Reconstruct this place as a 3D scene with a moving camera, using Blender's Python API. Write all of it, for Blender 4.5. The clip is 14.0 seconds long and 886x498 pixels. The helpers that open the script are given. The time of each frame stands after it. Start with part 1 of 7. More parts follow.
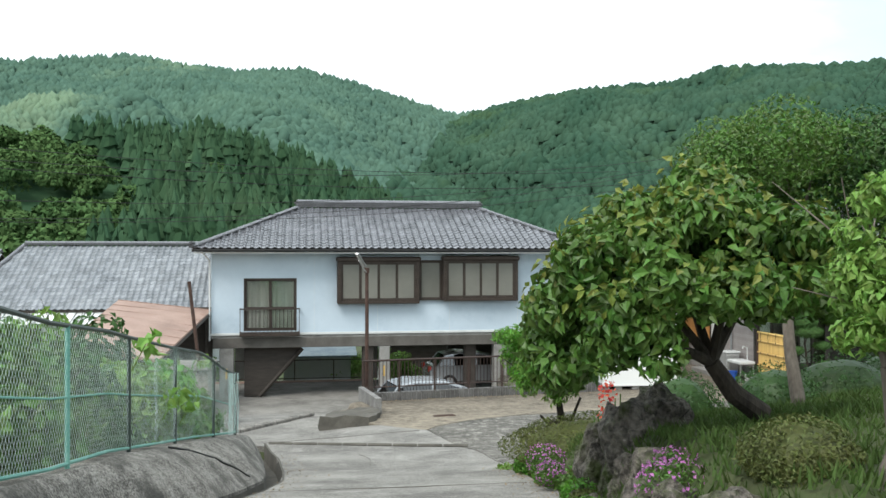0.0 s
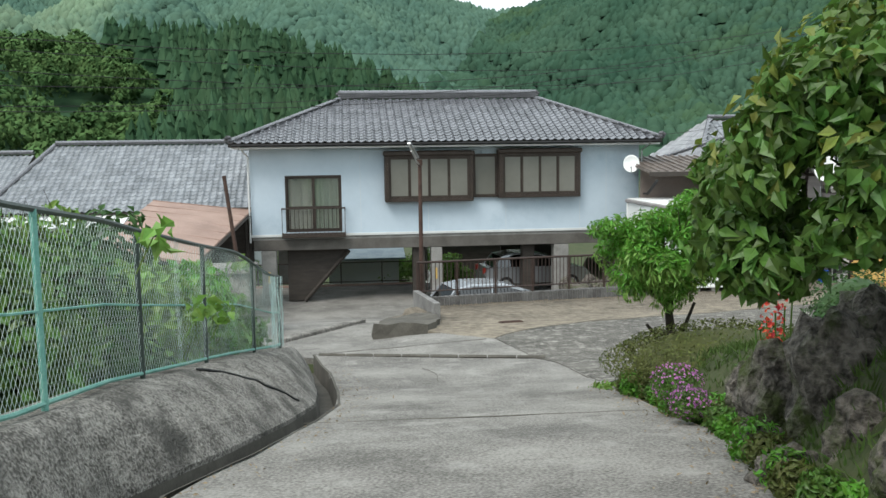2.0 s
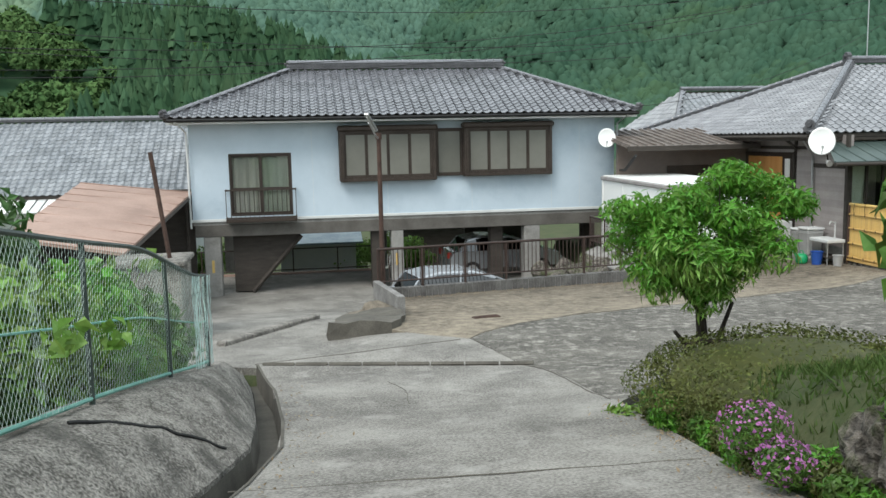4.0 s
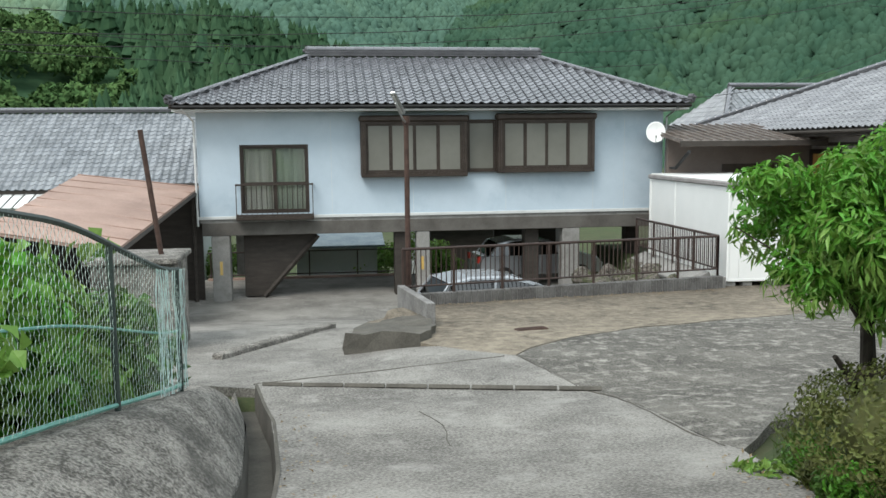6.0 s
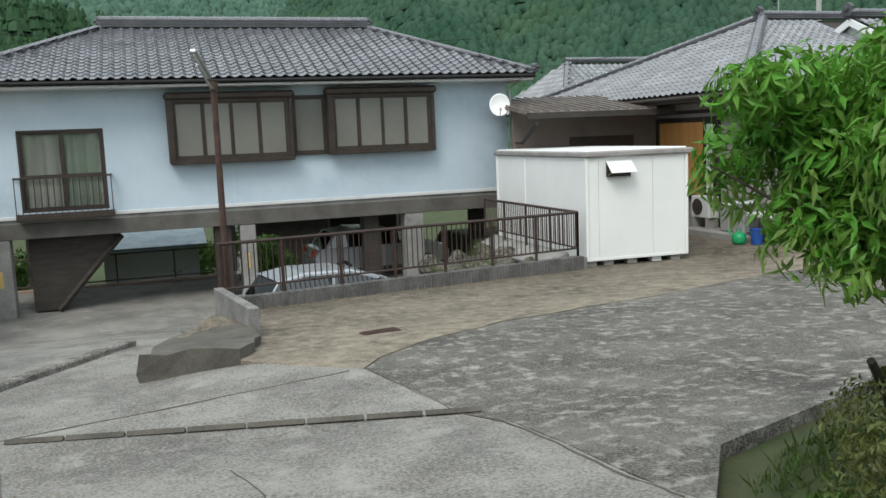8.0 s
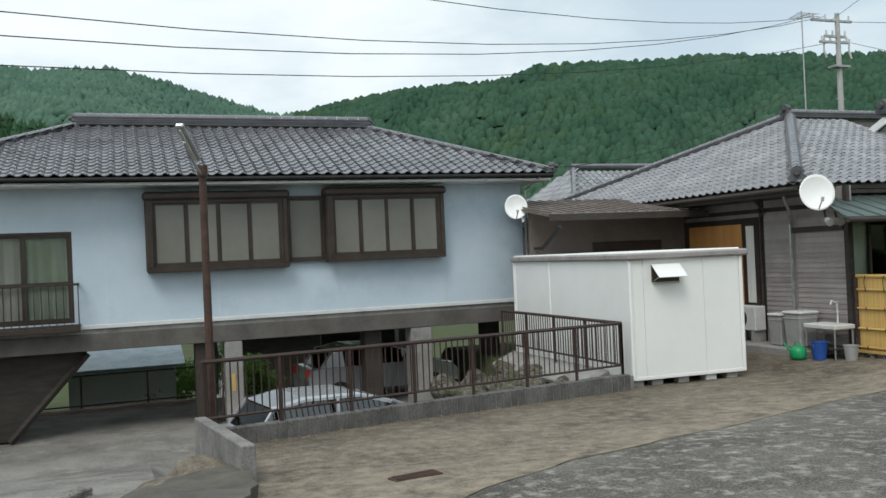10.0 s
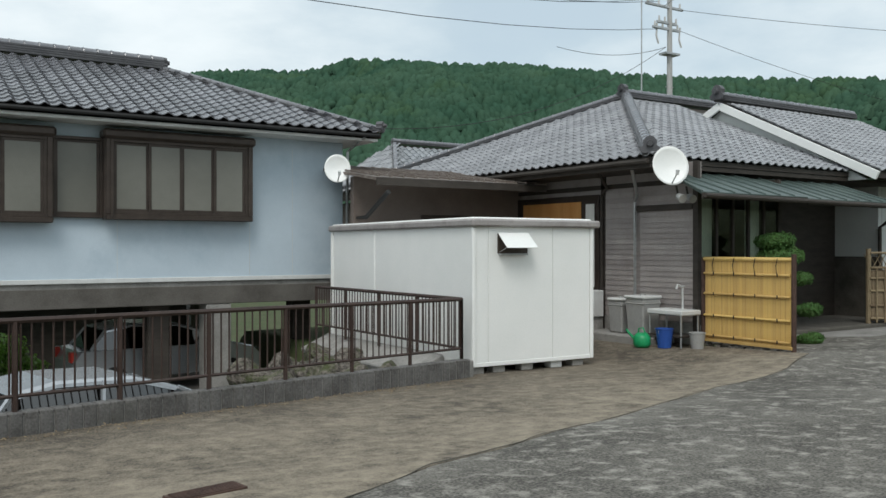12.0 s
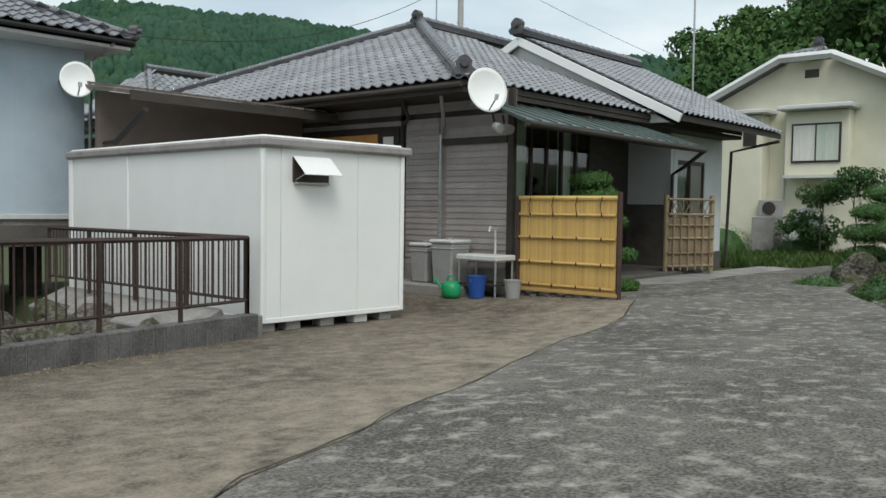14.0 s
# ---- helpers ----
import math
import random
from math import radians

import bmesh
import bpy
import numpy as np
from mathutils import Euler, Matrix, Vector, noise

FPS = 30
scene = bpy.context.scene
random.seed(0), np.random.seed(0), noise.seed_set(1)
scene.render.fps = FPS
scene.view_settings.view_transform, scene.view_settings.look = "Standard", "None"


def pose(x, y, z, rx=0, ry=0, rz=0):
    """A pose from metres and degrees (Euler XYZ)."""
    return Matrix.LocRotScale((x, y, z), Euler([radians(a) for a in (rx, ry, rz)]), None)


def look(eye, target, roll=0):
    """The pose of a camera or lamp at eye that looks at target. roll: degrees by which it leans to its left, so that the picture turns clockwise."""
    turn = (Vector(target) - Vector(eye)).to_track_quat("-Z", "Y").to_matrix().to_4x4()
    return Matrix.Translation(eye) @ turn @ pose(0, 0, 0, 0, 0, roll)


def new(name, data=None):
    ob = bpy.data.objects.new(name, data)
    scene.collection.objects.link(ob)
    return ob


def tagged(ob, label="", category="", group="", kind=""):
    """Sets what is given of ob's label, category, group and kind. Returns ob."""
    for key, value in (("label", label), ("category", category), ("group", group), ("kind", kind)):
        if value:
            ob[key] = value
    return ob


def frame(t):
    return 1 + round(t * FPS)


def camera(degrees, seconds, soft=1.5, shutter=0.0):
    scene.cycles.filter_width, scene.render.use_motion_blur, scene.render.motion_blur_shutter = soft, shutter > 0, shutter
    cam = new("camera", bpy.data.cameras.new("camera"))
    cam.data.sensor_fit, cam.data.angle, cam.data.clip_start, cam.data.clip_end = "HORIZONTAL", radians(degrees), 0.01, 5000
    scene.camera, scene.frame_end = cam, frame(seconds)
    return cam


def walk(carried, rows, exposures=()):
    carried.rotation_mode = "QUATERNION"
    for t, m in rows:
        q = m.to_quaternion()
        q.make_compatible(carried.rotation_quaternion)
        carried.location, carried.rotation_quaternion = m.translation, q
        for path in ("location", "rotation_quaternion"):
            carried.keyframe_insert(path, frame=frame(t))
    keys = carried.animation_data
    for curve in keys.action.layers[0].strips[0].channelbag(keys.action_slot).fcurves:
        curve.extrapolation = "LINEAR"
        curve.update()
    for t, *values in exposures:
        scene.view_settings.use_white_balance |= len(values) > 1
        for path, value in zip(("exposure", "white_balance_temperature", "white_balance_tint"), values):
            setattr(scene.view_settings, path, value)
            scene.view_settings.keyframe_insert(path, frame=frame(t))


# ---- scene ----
cam = camera(54.0, 14.0)
PATH = [
    (0, (-5.528, -5.268, 1.557), (-5.216, -3.293, 1.569), -0.0),
    (0.5, (-5.617, -4.582, 1.454), (-5.318, -2.605, 1.506), 0.0),
    (1, (-5.678, -3.967, 1.375), (-5.44, -1.981, 1.423), 0.2),
    (1.5, (-5.664, -3.329, 1.24), (-5.454, -1.34, 1.235), -0.8),
    (2, (-5.703, -2.644, 1.195), (-5.485, -0.667, 0.986), -0.8),
    (2.5, (-5.684, -1.974, 1.119), (-5.441, -0.008, 0.843), -0.6),
    (4.8, (-5.552, 0.899, 0.87), (-5.2, 2.858, 0.674), -1.1),
    (5, (-5.564, 1.134, 0.783), (-5.202, 3.096, 0.644), -1.0),
    (5.5, (-5.509, 1.895, 0.571), (-5.152, 3.846, 0.312), -0.1),
    (6, (-5.475, 2.588, 0.514), (-5.204, 4.556, 0.28), -0.6),
    (6.5, (-5.359, 3.29, 0.479), (-5.125, 5.27, 0.322), -1.9),
    (7, (-5.187, 3.925, 0.362), (-4.843, 5.881, 0.131), -2.7),
    (7.2, (-5.095, 4.148, 0.307), (-4.651, 6.079, 0.033), -2.8),
    (9.3, (-4.79, 7.236, -0.198), (-4.091, 9.107, -0.289), -3.0),
    (9.5, (-4.743, 7.477, -0.213), (-4.096, 9.369, -0.25), -3.1),
    (10, (-4.833, 8.038, -0.272), (-4.14, 9.914, -0.257), -2.5),
    (10.5, (-4.677, 8.629, -0.366), (-3.952, 10.492, -0.31), -2.0),
    (11, (-4.388, 9.278, -0.541), (-3.525, 11.082, -0.51), -1.7),
    (11.5, (-4.188, 10.053, -0.758), (-3.132, 11.751, -0.801), -1.0),
    (12, (-3.977, 10.764, -0.857), (-2.88, 12.437, -0.861), -0.0),
    (12.5, (-3.762, 11.438, -0.999), (-2.638, 13.091, -1.054), 1.5),
    (13, (-3.417, 12.065, -1.059), (-2.239, 13.68, -1.099), 1.4),
    (13.5, (-3.134, 12.666, -1.173), (-1.77, 14.129, -1.178), 1.4),
    (14, (-2.75, 13.215, -1.291), (-1.24, 14.524, -1.383), 0.8),
]
walk(cam, [(t, look(eye, target, roll)) for t, eye, target, roll in PATH], exposures=((0, 0.85), (2.5, 0.66), (5, 0.76), (7, 0.6), (9.5, 0.28), (11, 0.13), (14, 0.16)))

# ---- world and light ----
SUN_AZ, SUN_EL = -140.0, 52.0
world = bpy.data.worlds.new("world")
scene.world = world
world.use_nodes = True
wn, wl = world.node_tree.nodes, world.node_tree.links
wn.clear()
w_out = wn.new("ShaderNodeOutputWorld")
sky = wn.new("ShaderNodeTexSky")
sky.sky_type, sky.sun_disc = "NISHITA", False
sky.sun_elevation, sky.sun_rotation = radians(SUN_EL), radians(SUN_AZ)
sky.air_density, sky.dust_density = 1.0, 2.5
bg_sky = wn.new("ShaderNodeBackground")
bg_sky.inputs["Strength"].default_value = 0.12
bg_cloud = wn.new("ShaderNodeBackground")
bg_cloud.inputs["Strength"].default_value = 0.95
tc = wn.new("ShaderNodeTexCoord")
mp = wn.new("ShaderNodeMapping")
mp.inputs["Scale"].default_value = (1.0, 1.0, 2.6)
cn = wn.new("ShaderNodeTexNoise")
cn.inputs["Scale"].default_value, cn.inputs["Detail"].default_value, cn.inputs["Roughness"].default_value = 2.3, 7.0, 0.55
cr = wn.new("ShaderNodeValToRGB")
cr.color_ramp.elements[0].position, cr.color_ramp.elements[0].color = 0.36, (0.60, 0.72, 0.78, 1)
cr.color_ramp.elements[1].position, cr.color_ramp.elements[1].color = 0.66, (0.90, 0.97, 1.0, 1)
mr = wn.new("ShaderNodeValToRGB")
mr.color_ramp.elements[0].position, mr.color_ramp.elements[0].color = 0.30, (0.75, 0.75, 0.75, 1)
mr.color_ramp.elements[1].position, mr.color_ramp.elements[1].color = 0.55, (1, 1, 1, 1)
mix = wn.new("ShaderNodeMixShader")
wl.new(tc.outputs["Generated"], mp.inputs["Vector"])
wl.new(mp.outputs["Vector"], cn.inputs["Vector"])
wl.new(cn.outputs["Fac"], cr.inputs["Fac"])
wl.new(cn.outputs["Fac"], mr.inputs["Fac"])
wl.new(sky.outputs["Color"], bg_sky.inputs["Color"])
wl.new(cr.outputs["Color"], bg_cloud.inputs["Color"])
wl.new(mr.outputs["Color"], mix.inputs["Fac"])
wl.new(bg_sky.outputs["Background"], mix.inputs[1])
wl.new(bg_cloud.outputs["Background"], mix.inputs[2])
wl.new(mix.outputs["Shader"], w_out.inputs["Surface"])
sun = new("sun", bpy.data.lights.new("sun", "SUN"))
sun.data.energy, sun.data.angle, sun.data.color = 1.4, radians(26), (1.0, 0.97, 0.93)
sd = Vector((math.sin(radians(SUN_AZ)) * math.cos(radians(SUN_EL)), math.cos(radians(SUN_AZ)) * math.cos(radians(SUN_EL)), math.sin(radians(SUN_EL))))
sun.matrix_world = look(sd * 60, (0, 0, 0))


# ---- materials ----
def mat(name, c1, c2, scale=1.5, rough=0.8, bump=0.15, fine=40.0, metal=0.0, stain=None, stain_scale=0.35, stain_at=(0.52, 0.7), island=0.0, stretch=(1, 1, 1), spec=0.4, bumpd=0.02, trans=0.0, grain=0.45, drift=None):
    """Two-scale noise between two colours, fine relief, optional stains and a variation from piece to piece."""
    m = bpy.data.materials.new(name)
    m.use_nodes = True
    n, l = m.node_tree.nodes, m.node_tree.links
    b = n["Principled BSDF"]
    b.inputs["Roughness"].default_value, b.inputs["Metallic"].default_value = rough, metal
    b.inputs["Specular IOR Level"].default_value = spec
    t = n.new("ShaderNodeTexCoord")
    p = n.new("ShaderNodeMapping")
    p.inputs["Scale"].default_value = stretch
    l.new(t.outputs["Object"], p.inputs["Vector"])
    a = n.new("ShaderNodeTexNoise")
    a.inputs["Scale"].default_value, a.inputs["Detail"].default_value, a.inputs["Roughness"].default_value = scale, 8.0, 0.65
    f = n.new("ShaderNodeTexNoise")
    f.inputs["Scale"].default_value, f.inputs["Detail"].default_value = fine, 4.0
    l.new(p.outputs["Vector"], a.inputs["Vector"])
    l.new(p.outputs["Vector"], f.inputs["Vector"])
    s = n.new("ShaderNodeMath")
    s.operation = "MULTIPLY_ADD"
    s.inputs[1].default_value, s.inputs[2].default_value = grain, -grain / 2
    l.new(f.outputs["Fac"], s.inputs[0])
    s2 = n.new("ShaderNodeMath")
    s2.operation = "ADD"
    l.new(a.outputs["Fac"], s2.inputs[0])
    l.new(s.outputs[0], s2.inputs[1])
    r = n.new("ShaderNodeValToRGB")
    r.color_ramp.elements[0].position, r.color_ramp.elements[0].color = 0.3, (*c1, 1)
    r.color_ramp.elements[1].position, r.color_ramp.elements[1].color = 0.7, (*c2, 1)
    l.new(s2.outputs[0], r.inputs["Fac"])
    col = r.outputs["Color"]
    if stain:
        q = n.new("ShaderNodeTexNoise")
        q.inputs["Scale"].default_value, q.inputs["Detail"].default_value, q.inputs["Roughness"].default_value, q.inputs["Distortion"].default_value = stain_scale, 9.0, 0.7, 0.15
        l.new(p.outputs["Vector"], q.inputs["Vector"])
        qr = n.new("ShaderNodeValToRGB")
        qr.color_ramp.elements[0].position, qr.color_ramp.elements[1].position = stain_at
        qf = q.outputs["Fac"]
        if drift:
            # more of the stain towards one side of the slab, (direction, from, to, amount)
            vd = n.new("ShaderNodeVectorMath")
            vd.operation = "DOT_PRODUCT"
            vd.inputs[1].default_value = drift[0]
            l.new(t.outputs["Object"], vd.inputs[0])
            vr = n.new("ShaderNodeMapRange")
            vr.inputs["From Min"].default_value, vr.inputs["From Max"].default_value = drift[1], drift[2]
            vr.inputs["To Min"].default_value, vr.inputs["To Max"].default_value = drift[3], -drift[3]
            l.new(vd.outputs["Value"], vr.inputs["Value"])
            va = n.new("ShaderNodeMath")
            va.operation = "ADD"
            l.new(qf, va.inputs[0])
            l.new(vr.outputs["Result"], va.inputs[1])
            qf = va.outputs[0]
        l.new(qf, qr.inputs["Fac"])
        mx = n.new("ShaderNodeMix")
        mx.data_type = "RGBA"
        l.new(qr.outputs["Color"], mx.inputs["Factor"])
        l.new(col, mx.inputs["A"])
        mx.inputs["B"].default_value = (*stain, 1)
        col = mx.outputs["Result"]
    if island:
        g = n.new("ShaderNodeNewGeometry")
        oi = n.new("ShaderNodeObjectInfo")
        ad = n.new("ShaderNodeMath")
        ad.operation = "ADD"
        l.new(g.outputs["Random Per Island"], ad.inputs[0])
        l.new(oi.outputs["Random"], ad.inputs[1])
        fr = n.new("ShaderNodeMath")
        fr.operation = "FRACT"
        l.new(ad.outputs[0], fr.inputs[0])
        mm = n.new("ShaderNodeMapRange")
        mm.inputs["To Min"].default_value, mm.inputs["To Max"].default_value = 1 - island, 1 + island
        l.new(fr.outputs[0], mm.inputs["Value"])
        hs = n.new("ShaderNodeHueSaturation")
        l.new(mm.outputs["Result"], hs.inputs["Value"])
        hm = n.new("ShaderNodeMapRange")
        hm.inputs["To Min"].default_value, hm.inputs["To Max"].default_value = 0.5 - island * 0.06, 0.5 + island * 0.03
        l.new(fr.outputs[0], hm.inputs["Value"])
        l.new(hm.outputs["Result"], hs.inputs["Hue"])
        l.new(col, hs.inputs["Color"])
        col = hs.outputs["Color"]
    l.new(col, b.inputs["Base Color"])
    if bump:
        bp = n.new("ShaderNodeBump")
        bp.inputs["Strength"].default_value, bp.inputs["Distance"].default_value = bump, bumpd
        l.new(s2.outputs[0], bp.inputs["Height"])
        l.new(bp.outputs["Normal"], b.inputs["Normal"])
    if trans:
        tr = n.new("ShaderNodeBsdfTranslucent")
        l.new(col, tr.inputs["Color"])
        ms = n.new("ShaderNodeMixShader")
        ms.inputs["Fac"].default_value = trans
        l.new(b.outputs["BSDF"], ms.inputs[1])
        l.new(tr.outputs["BSDF"], ms.inputs[2])
        l.new(ms.outputs["Shader"], n["Material Output"].inputs["Surface"])
    return m


M = {}
M["drive"] = mat("drive_concrete", (0.115, 0.108, 0.097), (0.33, 0.315, 0.285), 0.7, 0.92, 0.7, 40, stain=(0.37, 0.355, 0.325), stain_scale=1.8, stain_at=(0.53, 0.74), grain=1.05)
M["court"] = mat("court_grey", (0.063, 0.058, 0.05), (0.205, 0.193, 0.168), 0.8, 0.92, 0.9, 46, stain=(0.40, 0.38, 0.335), stain_scale=5.0, stain_at=(0.51, 0.68), grain=1.5)
# the pale stain thickens towards the joint; the slab is darker towards the kerb
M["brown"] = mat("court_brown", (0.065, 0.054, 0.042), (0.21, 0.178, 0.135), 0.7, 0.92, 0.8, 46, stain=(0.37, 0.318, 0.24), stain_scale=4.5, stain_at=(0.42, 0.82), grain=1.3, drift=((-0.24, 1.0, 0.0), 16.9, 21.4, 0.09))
M["wallconc"] = mat("retaining_concrete", (0.11, 0.102, 0.09), (0.42, 0.395, 0.355), 5.0, 0.95, 1.0, 42, stain=(0.09, 0.086, 0.076), stain_scale=1.1, stain_at=(0.5, 0.64), bumpd=0.035, grain=1.3)
M["gutter"] = mat("gutter_concrete", (0.07, 0.065, 0.055), (0.14, 0.13, 0.11), 2, 0.95, 0.3, 40)
M["conc"] = mat("grey_concrete", (0.20, 0.195, 0.18), (0.36, 0.35, 0.33), 1.2, 0.9, 0.25, 45, stain=(0.15, 0.145, 0.135), stain_scale=1.1, grain=0.6)
# beam concrete, its colour darkened for the shade under the floor
M["beam"] = mat("shade_toned_beam_concrete", (0.075, 0.068, 0.06), (0.15, 0.14, 0.125), 1.2, 0.9, 0.25, 40)
M["kerb"] = mat("kerb_concrete", (0.08, 0.076, 0.072), (0.17, 0.165, 0.157), 2.5, 0.9, 0.4, 40, stain=(0.07, 0.068, 0.06), stain_scale=1.5, grain=0.7, island=0.1)
M["wingc"] = mat("wing_concrete", (0.14, 0.135, 0.127), (0.26, 0.253, 0.24), 2.5, 0.9, 0.4, 40, stain=(0.10, 0.095, 0.088), stain_scale=1.5, grain=0.7, island=0.08)
M["soil"] = mat("soil", (0.036, 0.054, 0.018), (0.075, 0.08, 0.034), 1.3, 1.0, 0.6, 22, stain=(0.05, 0.09, 0.024), stain_scale=0.7)
M["grass"] = mat("grass_blades", (0.04, 0.082, 0.015), (0.085, 0.14, 0.032), 2, 0.8, 0, 30, island=0.3, trans=0.3)
M["blue"] = mat("pale_blue_stucco", (0.46, 0.55, 0.615), (0.55, 0.64, 0.705), 0.6, 0.85, 0.12, 90, stain=(0.40, 0.50, 0.57), stain_scale=0.5)
M["white"] = mat("white_paint", (0.80, 0.815, 0.79), (0.87, 0.875, 0.85), 0.8, 0.45, 0.04, 30)
M["trimw"] = mat("pale_trim", (0.55, 0.56, 0.55), (0.68, 0.69, 0.67), 1.5, 0.6, 0.05, 40)
M["tile"] = mat("roof_tile_grey", (0.10, 0.102, 0.112), (0.20, 0.203, 0.22), 1.2, 0.25, 0.1, 30, island=0.16, spec=1.0)
M["tile_silver"] = mat("roof_tile_silver", (0.18, 0.185, 0.197), (0.32, 0.325, 0.34), 1.2, 0.3, 0.1, 30, island=0.16, spec=1.0)
M["tile_old"] = mat("roof_tile_old", (0.19, 0.205, 0.22), (0.31, 0.325, 0.34), 0.8, 0.38, 0.1, 30, island=0.2)
M["tile_dark"] = mat("ridge_tile", (0.05, 0.05, 0.054), (0.10, 0.10, 0.105), 2, 0.45, 0.1, 30, island=0.15)
# dark timber; also the stand-in for shade in the porch, carport and garage bay
M["dark"] = mat("dark_timber_and_shade", (0.03, 0.025, 0.02), (0.06, 0.05, 0.042), 2, 0.7, 0.1, 30, stretch=(1, 1, 4))
M["bronze"] = mat("bronze_aluminium", (0.042, 0.032, 0.026), (0.07, 0.054, 0.044), 3, 0.4, 0.03, 40, metal=0.3)
M["rail"] = mat("rail_brown_paint", (0.035, 0.022, 0.018), (0.065, 0.042, 0.034), 4, 0.5, 0.1, 50)
M["rust"] = mat("rusty_pole", (0.045, 0.026, 0.02), (0.095, 0.055, 0.042), 6, 0.8, 0.2, 50)
M["rustroof"] = mat("rust_roof", (0.30, 0.20, 0.16), (0.42, 0.29, 0.235), 0.7, 0.7, 0.08, 20, stain=(0.24, 0.16, 0.13), stain_scale=0.6)
M["metal"] = mat("galvanised", (0.35, 0.36, 0.36), (0.5, 0.51, 0.51), 3, 0.4, 0.05, 40, metal=0.7)
M["green_roof"] = mat("green_metal_roof", (0.055, 0.082, 0.075), (0.10, 0.135, 0.122), 1, 0.4, 0.05, 30, metal=0.2)
M["brownroof"] = mat("brown_sheet_roof", (0.11, 0.085, 0.07), (0.19, 0.155, 0.13), 1, 0.5, 0.05, 30, stain=(0.28, 0.25, 0.22), stain_scale=1.5)
M["clad"] = mat("grey_brown_cladding", (0.27, 0.24, 0.228), (0.38, 0.345, 0.325), 1.5, 0.7, 0.15, 40, island=0.12)
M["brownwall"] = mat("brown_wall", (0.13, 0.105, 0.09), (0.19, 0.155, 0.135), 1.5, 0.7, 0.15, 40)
M["bamboo"] = mat("bamboo_yellow", (0.52, 0.34, 0.10), (0.66, 0.46, 0.17), 2, 0.45, 0.05, 30, island=0.12, stretch=(1, 1, 0.2))
M["bamboo_old"] = mat("bamboo_old", (0.20, 0.15, 0.09), (0.33, 0.26, 0.16), 3, 0.7, 0.1, 30, island=0.15)
M["orange"] = mat("orange_board", (0.50, 0.22, 0.06), (0.62, 0.32, 0.11), 1.2, 0.7, 0.03, 30, stretch=(1, 4, 0.6))
M["plastic"] = mat("grey_plastic", (0.30, 0.30, 0.29), (0.40, 0.40, 0.385), 2, 0.5, 0.03, 30)
M["bluep"] = mat("blue_plastic", (0.02, 0.07, 0.30), (0.03, 0.10, 0.38), 2, 0.4, 0.02, 30)
M["greenp"] = mat("green_plastic", (0.01, 0.28, 0.10), (0.02, 0.36, 0.14), 2, 0.4, 0.02, 30)
M["steel"] = mat("stainless", (0.5, 0.5, 0.49), (0.62, 0.62, 0.61), 4, 0.35, 0.03, 50, metal=0.8)
M["fence"] = mat("green_mesh_wire", (0.12, 0.33, 0.28), (0.22, 0.45, 0.38), 5, 0.5, 0.0, 50)
M["wirepale"] = mat("pale_mesh_wire", (0.40, 0.52, 0.48), (0.58, 0.66, 0.62), 5, 0.5, 0.0, 50)
M["fencetop"] = mat("dark_fence_rail", (0.03, 0.045, 0.04), (0.06, 0.08, 0.07), 5, 0.5, 0.0, 50)
M["net"] = mat("pale_netting", (0.45, 0.62, 0.6), (0.65, 0.8, 0.77), 5, 0.6, 0.0, 50)
M["rock"] = mat("garden_rock", (0.042, 0.037, 0.031), (0.23, 0.205, 0.175), 4.0, 0.95, 1.0, 16, stain=(0.065, 0.085, 0.025), stain_scale=2.4, stain_at=(0.48, 0.62), bumpd=0.08, grain=0.8)
M["bark"] = mat("bark", (0.025, 0.02, 0.016), (0.08, 0.065, 0.05), 6, 0.95, 0.9, 30, stretch=(1, 1, 0.3))
M["barkpale"] = mat("pale_bark", (0.09, 0.075, 0.06), (0.19, 0.165, 0.135), 6, 0.95, 0.6, 30, stretch=(1, 1, 0.3))
M["leaf"] = mat("broad_leaf", (0.05, 0.125, 0.02), (0.115, 0.215, 0.042), 1.3, 0.42, 0, 20, island=0.38, trans=0.28)
M["leaf_tip"] = mat("reddish_leaf", (0.13, 0.185, 0.03), (0.22, 0.245, 0.05), 1.5, 0.45, 0, 20, island=0.3, trans=0.25)
M["leaf_bright"] = mat("bright_leaf", (0.07, 0.22, 0.02), (0.14, 0.34, 0.045), 1.6, 0.45, 0, 20, island=0.33, trans=0.3)
M["leaf_light"] = mat("light_leaf", (0.12, 0.25, 0.04), (0.22, 0.36, 0.08), 1.6, 0.45, 0, 20, island=0.33, trans=0.3)
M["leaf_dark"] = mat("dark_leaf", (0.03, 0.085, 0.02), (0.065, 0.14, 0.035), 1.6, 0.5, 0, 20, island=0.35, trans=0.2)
M["hedge"] = mat("clipped_azalea", (0.055, 0.08, 0.018), (0.135, 0.15, 0.04), 1.8, 0.6, 0, 20, island=0.35, trans=0.2)
M["pine"] = mat("pine_needles", (0.04, 0.11, 0.025), (0.09, 0.19, 0.045), 1.8, 0.6, 0, 20, island=0.3, trans=0.15)
M["purple"] = mat("purple_petals", (0.40, 0.12, 0.36), (0.58, 0.26, 0.54), 5, 0.6, 0, 20, island=0.25, trans=0.3)
M["red"] = mat("red_petals", (0.55, 0.05, 0.03), (0.75, 0.12, 0.07), 5, 0.6, 0, 20, island=0.25, trans=0.3)
M["whitep"] = mat("white_petals", (0.70, 0.72, 0.68), (0.8, 0.8, 0.78), 5, 0.6, 0, 20, island=0.1, trans=0.3)
